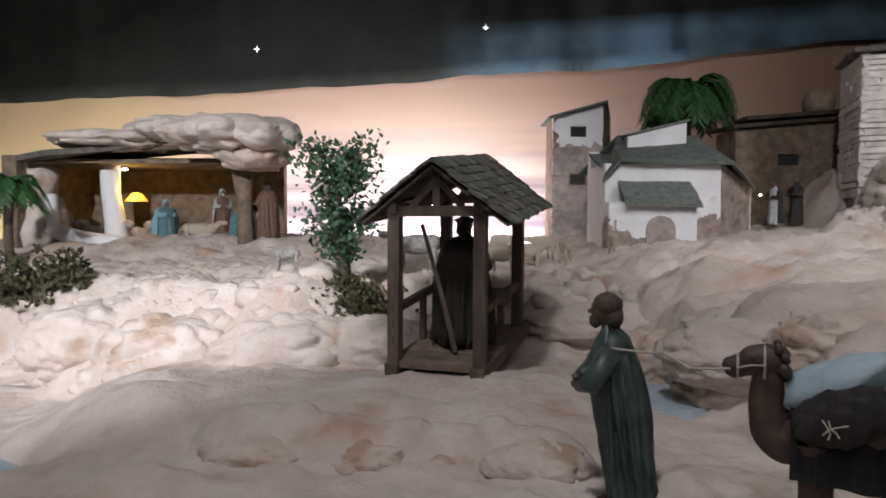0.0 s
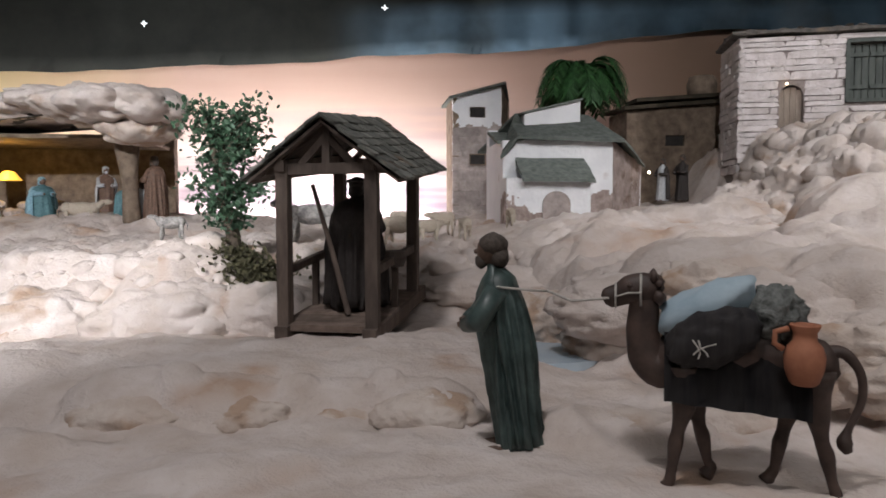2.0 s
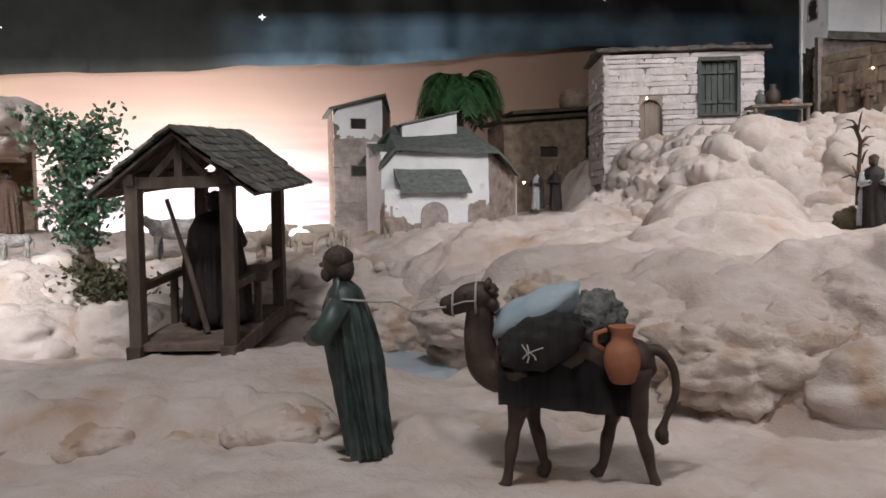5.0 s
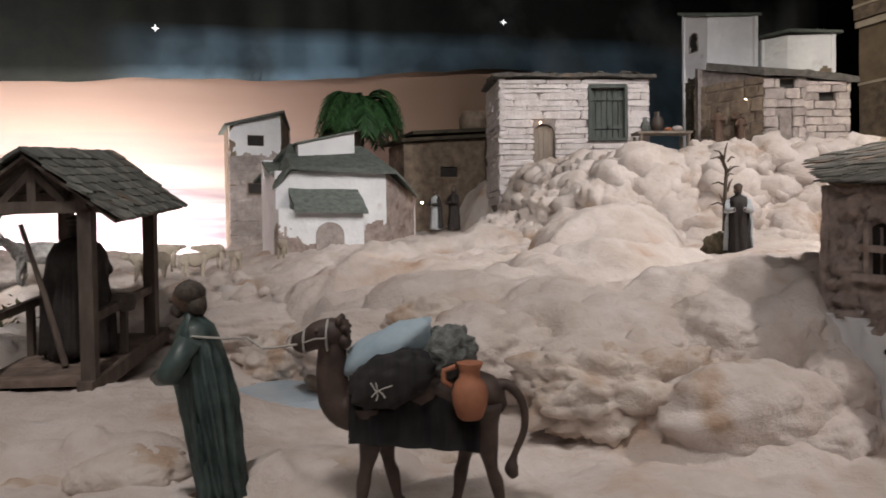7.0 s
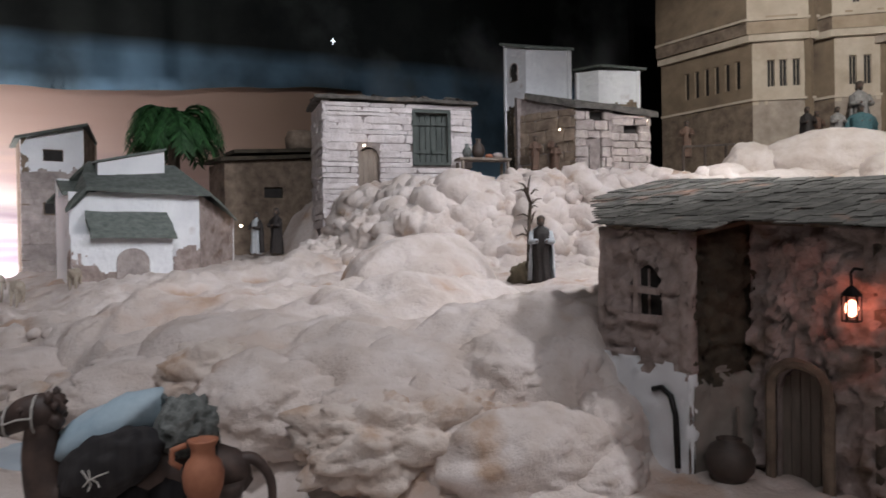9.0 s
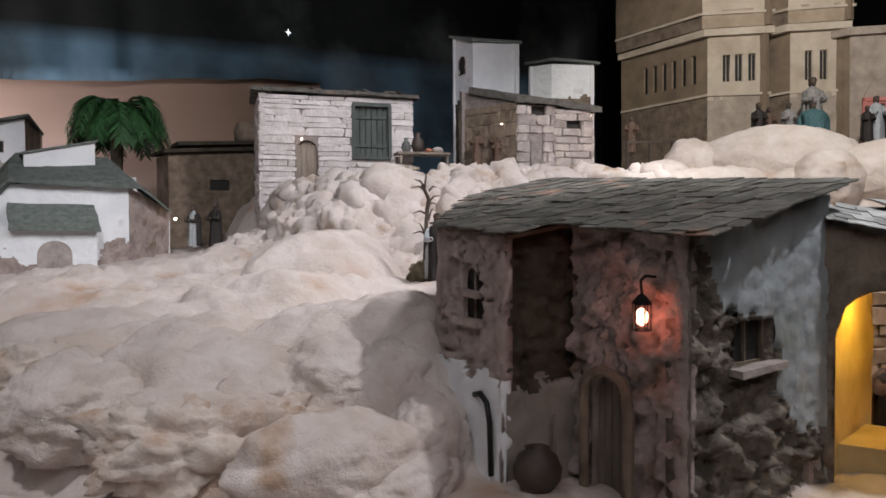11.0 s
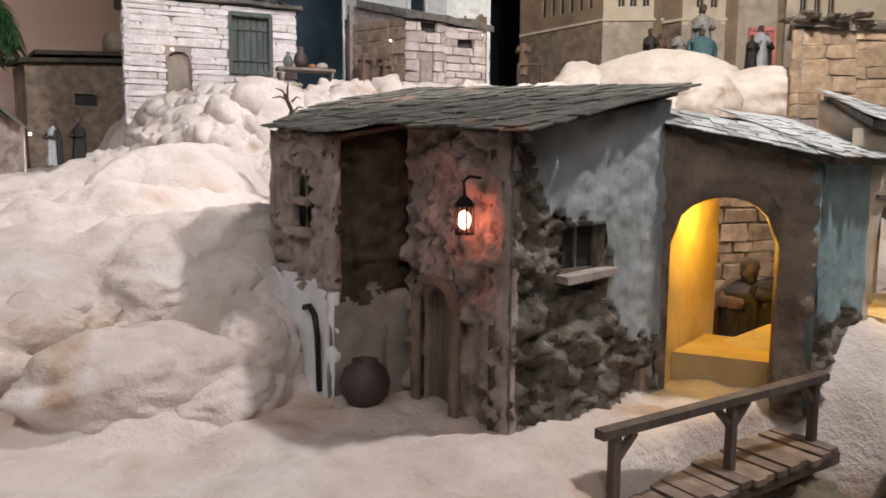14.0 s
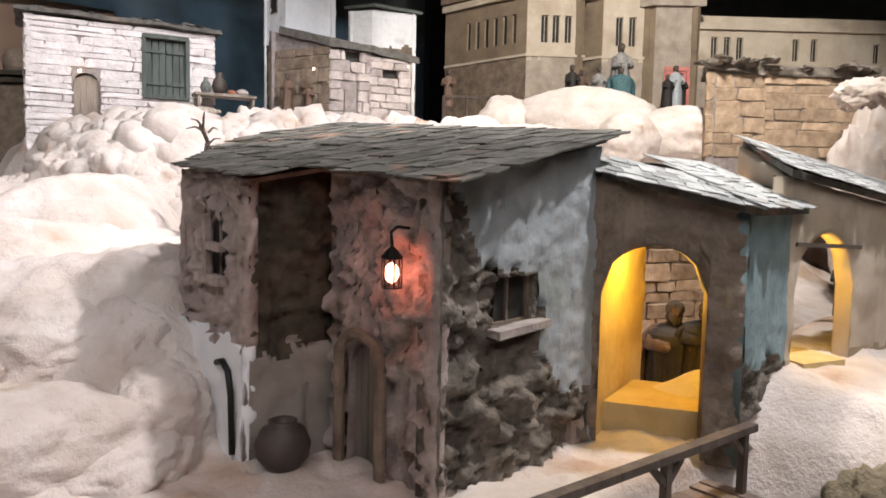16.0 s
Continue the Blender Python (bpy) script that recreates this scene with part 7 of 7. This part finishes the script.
# ---- single stones, shingles and slates ----
def unit_stone(seed):
    """A rough block of one metre a side, with softened edges."""
    rng = random.Random(seed)
    bm = bmesh.new()
    box(bm, -0.5, 0.5, -0.5, 0.5, -0.5, 0.5)
    bmesh.ops.bevel(bm, geom=bm.edges[:], offset=0.10, segments=1, affect="EDGES")
    for v in bm.verts:
        v.co += Vector((rng.uniform(-0.04, 0.04), rng.uniform(-0.10, 0.10), rng.uniform(-0.10, 0.10)))
    return bm


def stone_meshes(name, mat):
    return [finish(unit_stone(k), name, mat) for k in range(6)]


def piece(name, me, parent, at, d, size, roll=0.0):
    ob = new(name, me)
    ob.parent = parent
    a = math.atan2(d[1], d[0])
    ob.matrix_basis = Matrix.LocRotScale(at, Euler((roll, 0, a)), size)
    return ob


def courses(parent, meshes, p0, p1, z0, z1, tall, long, holes=(), seed=1, deep=0.03, proud=0.008):
    """Courses of separate stones along p0-p1, proud of the wall, leaving the holes (u0, u1, z0, z1) free."""
    rng = random.Random(seed)
    a, b = Vector((p0[0], p0[1], 0)), Vector((p1[0], p1[1], 0))
    d, total = (b - a).normalized(), (b - a).length
    out = Vector((d.y, -d.x, 0))
    z = z0
    while z < z1 - tall * 0.4:
        h = min(tall * rng.uniform(0.65, 1.4), z1 - z)
        u = -rng.uniform(0, long * 0.5)
        while u < total:
            w = long * rng.uniform(0.6, 1.4)
            lo, hi = max(u, -0.006), min(u + w, total + 0.006)
            spans = [(lo, hi)]
            for u0, u1, h0, h1 in holes:
                if z + h * 0.6 > h0 and z + h * 0.4 < h1:
                    spans = [q for s in spans for q in ((s[0], min(s[1], u0)), (max(s[0], u1), s[1])) if q[1] > q[0]]
            for s in spans:
                if s[1] - s[0] > 0.012:
                    c = a + d * (s[0] + s[1]) / 2 + out * (proud - deep / 2 + rng.uniform(-0.003, 0.003)) + Vector((0, 0, z + h / 2))
                    piece("stone", rng.choice(meshes), parent, c, d, (s[1] - s[0] - 0.002, deep, h * rng.uniform(0.9, 1.06) - 0.001), rng.uniform(-0.03, 0.03))
            u += w
        z += h


PALE, GREY, TANS, DARKS = (stone_meshes("stone", m) for m in (PALEST, GREYST, TANST, BROWN))
courses(COURSE, PALE, CS0, CS1, 1.44, 1.945, 0.027, 0.2, [(0.146, 0.242, 1.3, 1.75), (0.39, 0.562, 1.67, 1.92)], 1)
courses(COURSE, PALE, CA, CS0, 1.40, 1.95, 0.028, 0.16, (), 2)
courses(BLOCKH, GREY, *BP[:2], 1.58, 1.905, 0.036, 0.07, [(0.064, 0.129, 1.85, 1.92), (0.056, 0.114, 1.5, 1.77)], 3, 0.03, 0.012)
courses(BLOCKH, GREY, *BP[1:], 1.58, 1.89, 0.034, 0.085, [(0.058, 0.127, 1.805, 1.848)], 4, 0.03, 0.014)
courses(BLOCKH, DARKS, (2.50, 2.52), BP[0], 1.58, 1.92, 0.045, 0.09, (), 5)
courses(TOWER, GREY, (0.562, 3.6), (0.81, 3.6), 1.2, 1.67, 0.04, 0.11, [(0.08, 0.17, 1.47, 1.54)], 6, 0.02, 0.004)


def block_tower():
    h = thing("block_tower", "tan block-stone tower with a ragged dark roof", "tower")
    q = [(3.62, 1.045), (3.39, 0.955), (3.535, 0.795), (3.90, 0.38), (4.1, 0.7)]
    bm = bmesh.new()
    for i in range(5):
        wall(bm, q[i], q[(i + 1) % 5], 1.3, 1.80, 1.80, 0.03, (), 0.06, 0.002)
    part("wall", bm, MORTAR, h)
    bm = bmesh.new()
    slab(bm, [(3.60, 1.08, 1.83), (3.36, 0.955, 1.835), (3.53, 0.765, 1.82), (3.90, 0.34, 1.80), (4.15, 0.72, 1.82)], 0.03, 0, 0.01)
    bmesh.ops.subdivide_edges(bm, edges=bm.edges[:], cuts=6, use_grid_fill=True)
    for v in bm.verts:
        v.co += 0.012 * noise.noise_vector(v.co * 20)
    part("roof", bm, RUBBLE, h, "ragged dark roof edge")
    courses(h, TANS, q[0], q[1], 1.48, 1.80, 0.06, 0.12, (), 7)
    courses(h, TANS, q[1], q[2], 1.48, 1.80, 0.06, 0.12, (), 8)
    courses(h, TANS, q[2], q[3], 1.48, 1.80, 0.045, 0.13, (), 9, 0.03, 0.008)
    return h


TOWERB = block_tower()
for at, r, seed in (((3.45, 0.40, ground(3.45, 0.40) / 2 + 0.82), (0.13, 0.13, 0.83 - ground(3.45, 0.40) / 2), 52), ((3.47, 0.45, 1.685), (0.08, 0.09, 0.055), 53), ((3.46, 0.33, 1.69), (0.08, 0.07, 0.06), 54)):
    boulder(at, r, 20, seed, "white plaster rock heaped against the block-stone tower", 0.35)
bm = bmesh.new()
wall(bm, (2.22, 0.64), (2.62, 0.46), 1.0, 1.27, 1.27, 0.04, (), 0.04, 0.004)
yard = solo("yard_wall", bm, MORTAR, "low tan stone wall behind the arch", "wall")
courses(yard, TANS, (2.22, 0.64), (2.62, 0.46), 1.0, 1.28, 0.035, 0.08, (), 11, 0.03, 0.012)


def shingles(parent, name, mat, corner, along_way, up_way, rows, cols, thick, seed, round_end=True, shake=0.002, yaw=0.03, lap=0.10):
    """Overlapping roof pieces from the eave up; the ways span the whole slope."""
    rng = random.Random(seed)
    corner, along_way, up_way = Vector(corner), Vector(along_way), Vector(up_way)
    n = along_way.cross(up_way).normalized()
    n = n if n.z > 0 else -n
    w, l = along_way.length / cols, up_way.length / rows * 1.55
    shapes = []
    for k in range(5):
        r = random.Random(seed * 7 + k)
        if round_end:
            ring = [(-0.48, 1), (-0.48, 0.3), (-0.36, 0.08), (0, r.uniform(-0.06, 0.02)), (0.36, 0.08), (0.48, 0.3), (0.48, 1)]
        else:
            ring = [(-0.5, 1), (-0.5, r.uniform(-0.12, 0.12)), (-0.15, r.uniform(-0.1, 0.1)), (0.2, r.uniform(-0.1, 0.1)), (0.5, r.uniform(-0.12, 0.12)), (0.5, 1)]
        bm = bmesh.new()
        top = [bm.verts.new((x, y, 0.5)) for x, y in ring]
        low = [bm.verts.new((x, y, -0.5)) for x, y in ring]
        bm.faces.new(top)
        bm.faces.new(low[::-1])
        for i in range(len(ring)):
            bm.faces.new((top[i], low[i], low[(i + 1) % len(ring)], top[(i + 1) % len(ring)]))
        shapes.append(finish(bm, name, mat))
    ex0, ey = along_way.normalized(), up_way.normalized()
    for i in range(rows):
        for j in range(cols + (i % 2)):
            u = (j + 0.5 - 0.5 * (i % 2)) / cols
            u = min(max(u, 0.25 / cols), 1 - 0.25 / cols)
            s = w * rng.uniform(0.88, 1.12)
            tilt = lap * (1 + rng.uniform(-0.4, 0.4))
            y = (ey * math.cos(tilt) - n * math.sin(tilt)).normalized()
            a = rng.uniform(-yaw, yaw)
            ex, y = ex0 * math.cos(a) + y * math.sin(a), y * math.cos(a) - ex0 * math.sin(a)
            m = Matrix((ex, y, ex.cross(y) if ex.cross(y).z > 0 else -ex.cross(y))).transposed().to_4x4()
            p = corner + along_way * u + up_way * (i / rows - 0.04) + n * (thick * 1.2 + l * lap + rng.uniform(0, shake)) + ey * rng.uniform(-shake, shake)
            ob = new(name, rng.choice(shapes))
            ob.parent = parent
            ob.matrix_basis = Matrix.Translation(p) @ m @ Matrix.Diagonal((s, l, thick, 1))


for s in (-1, 1):
    shingles(SHELTER, "shingle", SHINGLE, at_well(s * 0.146, -0.188, 1.302), WV * 0.37 + Vector((0, 0, 0.037)), at_well(0, 0, 1.416) - at_well(s * 0.146, 0, 1.302), 8, 12, 0.005, 21 + s)

# the slate roof of the near house, laid on a deck that rises to the back and right
def deck(x, y):
    return 1.040 + 0.2 * x + 0.073 * y


bm = bmesh.new()
slab(bm, [(x, y, deck(x, y)) for x, y in ((1.238, 0.82), (1.226, 0.638), (1.325, 0.615), (1.322, 0.384), (1.68, 0.392), (1.68, 1.03), (1.48, 1.0), (1.33, 0.92))], 0.006, 0, 0.003)
part("roof_deck", bm, BROWN, HOUSE)
for k in range(35):
    y = 0.335 + 0.0205 * k
    x0 = (1.288 if y < 0.595 else 1.214 if y < 0.70 else 1.214 + 0.1 * (y - 0.70) if y < 0.80 else 1.228 + 1.05 * (y - 0.80)) + 0.006 * math.sin(k * 2.1)
    y0 = y + (0.055 if y < 0.42 else 0.0) * 0.5
    a, b = Vector((x0, y, deck(x0, y) + 0.001)), Vector((1.70, y0, deck(1.70, y0) + 0.001))
    shingles(HOUSE, "slate", SLATE, a, b - a, Vector((0.0, 0.029, 0.0029)), 1, max(3, int((b - a).length / 0.043)), 0.0022, 40 + k, False, 0.0035, 0.13, 0.07)
for corner, way, up, rows, cols, seed in (((1.622, 0.378, 1.352), (0.118, -0.195, -0.050), (0.085, 0.066, 0.032), 5, 8, 61), ((1.738, 0.182, 1.306), (0.24, 0.006, 0.0), (0.10, 0.22, 0.078), 10, 8, 62), ((1.935, 0.200, 1.366), (0.52, -0.127, -0.066), (0.19, 0.15, 0.066), 8, 16, 63)):
    shingles(PASSAGE if seed < 63 else SIDEHOUSE, "slate", PALESLATE, corner, way, up, rows, cols, 0.0016, seed, False, 0.002, 0.13, 0.03)


# ragged rubble along the roof edges of the village houses
def ragged(parent, p0, p1, z, seed, mat, deep=0.05, size=0.022):
    rng = random.Random(seed)
    a, b = Vector((*p0[:2], z)), Vector((*p1[:2], z))
    d = (b - a).normalized()
    inward = Vector((-d.y, d.x, 0))
    n = int((b - a).length / (size * 0.62))
    shapes = []
    for k in range(5):
        bm = bmesh.new()
        ball(bm, (0, 0, 0), 1, sub=2, amp=0.5, freq=9, seed=seed * 3 + k)
        shapes.append(finish(bm, "roof_stone", mat))
    for k in range(n):
        ob = new("roof_stone", rng.choice(shapes))
        ob.parent = parent
        r = size * rng.uniform(0.5, 1.1)
        p = a.lerp(b, (k + rng.random()) / n) + inward * rng.uniform(-0.012, deep) + Vector((0, 0, rng.uniform(-0.010, 0.008)))
        ob.matrix_basis = Matrix.LocRotScale(p, Euler((rng.uniform(-0.3, 0.3), rng.uniform(-0.3, 0.3), rng.uniform(0, 3))), (r * 1.3, r, r * 0.5))


ragged(COURSE, CS0, CS1, 1.966, 1, DARKROOF)
ragged(COURSE, CA, CS0, 1.966, 2, DARKROOF)
ragged(BLOCKH, BP[0], BP[1], 1.930, 3, DARKROOF, 0.1, 0.018)
ragged(BLOCKH, BP[1], BP[2], 1.912, 4, DARKROOF, 0.1, 0.018)
ragged(TOWERB, (3.36, 0.955), (3.53, 0.765), 1.835, 5, RUBBLE, 0.12, 0.03)
ragged(TOWERB, (3.53, 0.765), (3.90, 0.34), 1.815, 6, RUBBLE, 0.12, 0.03)
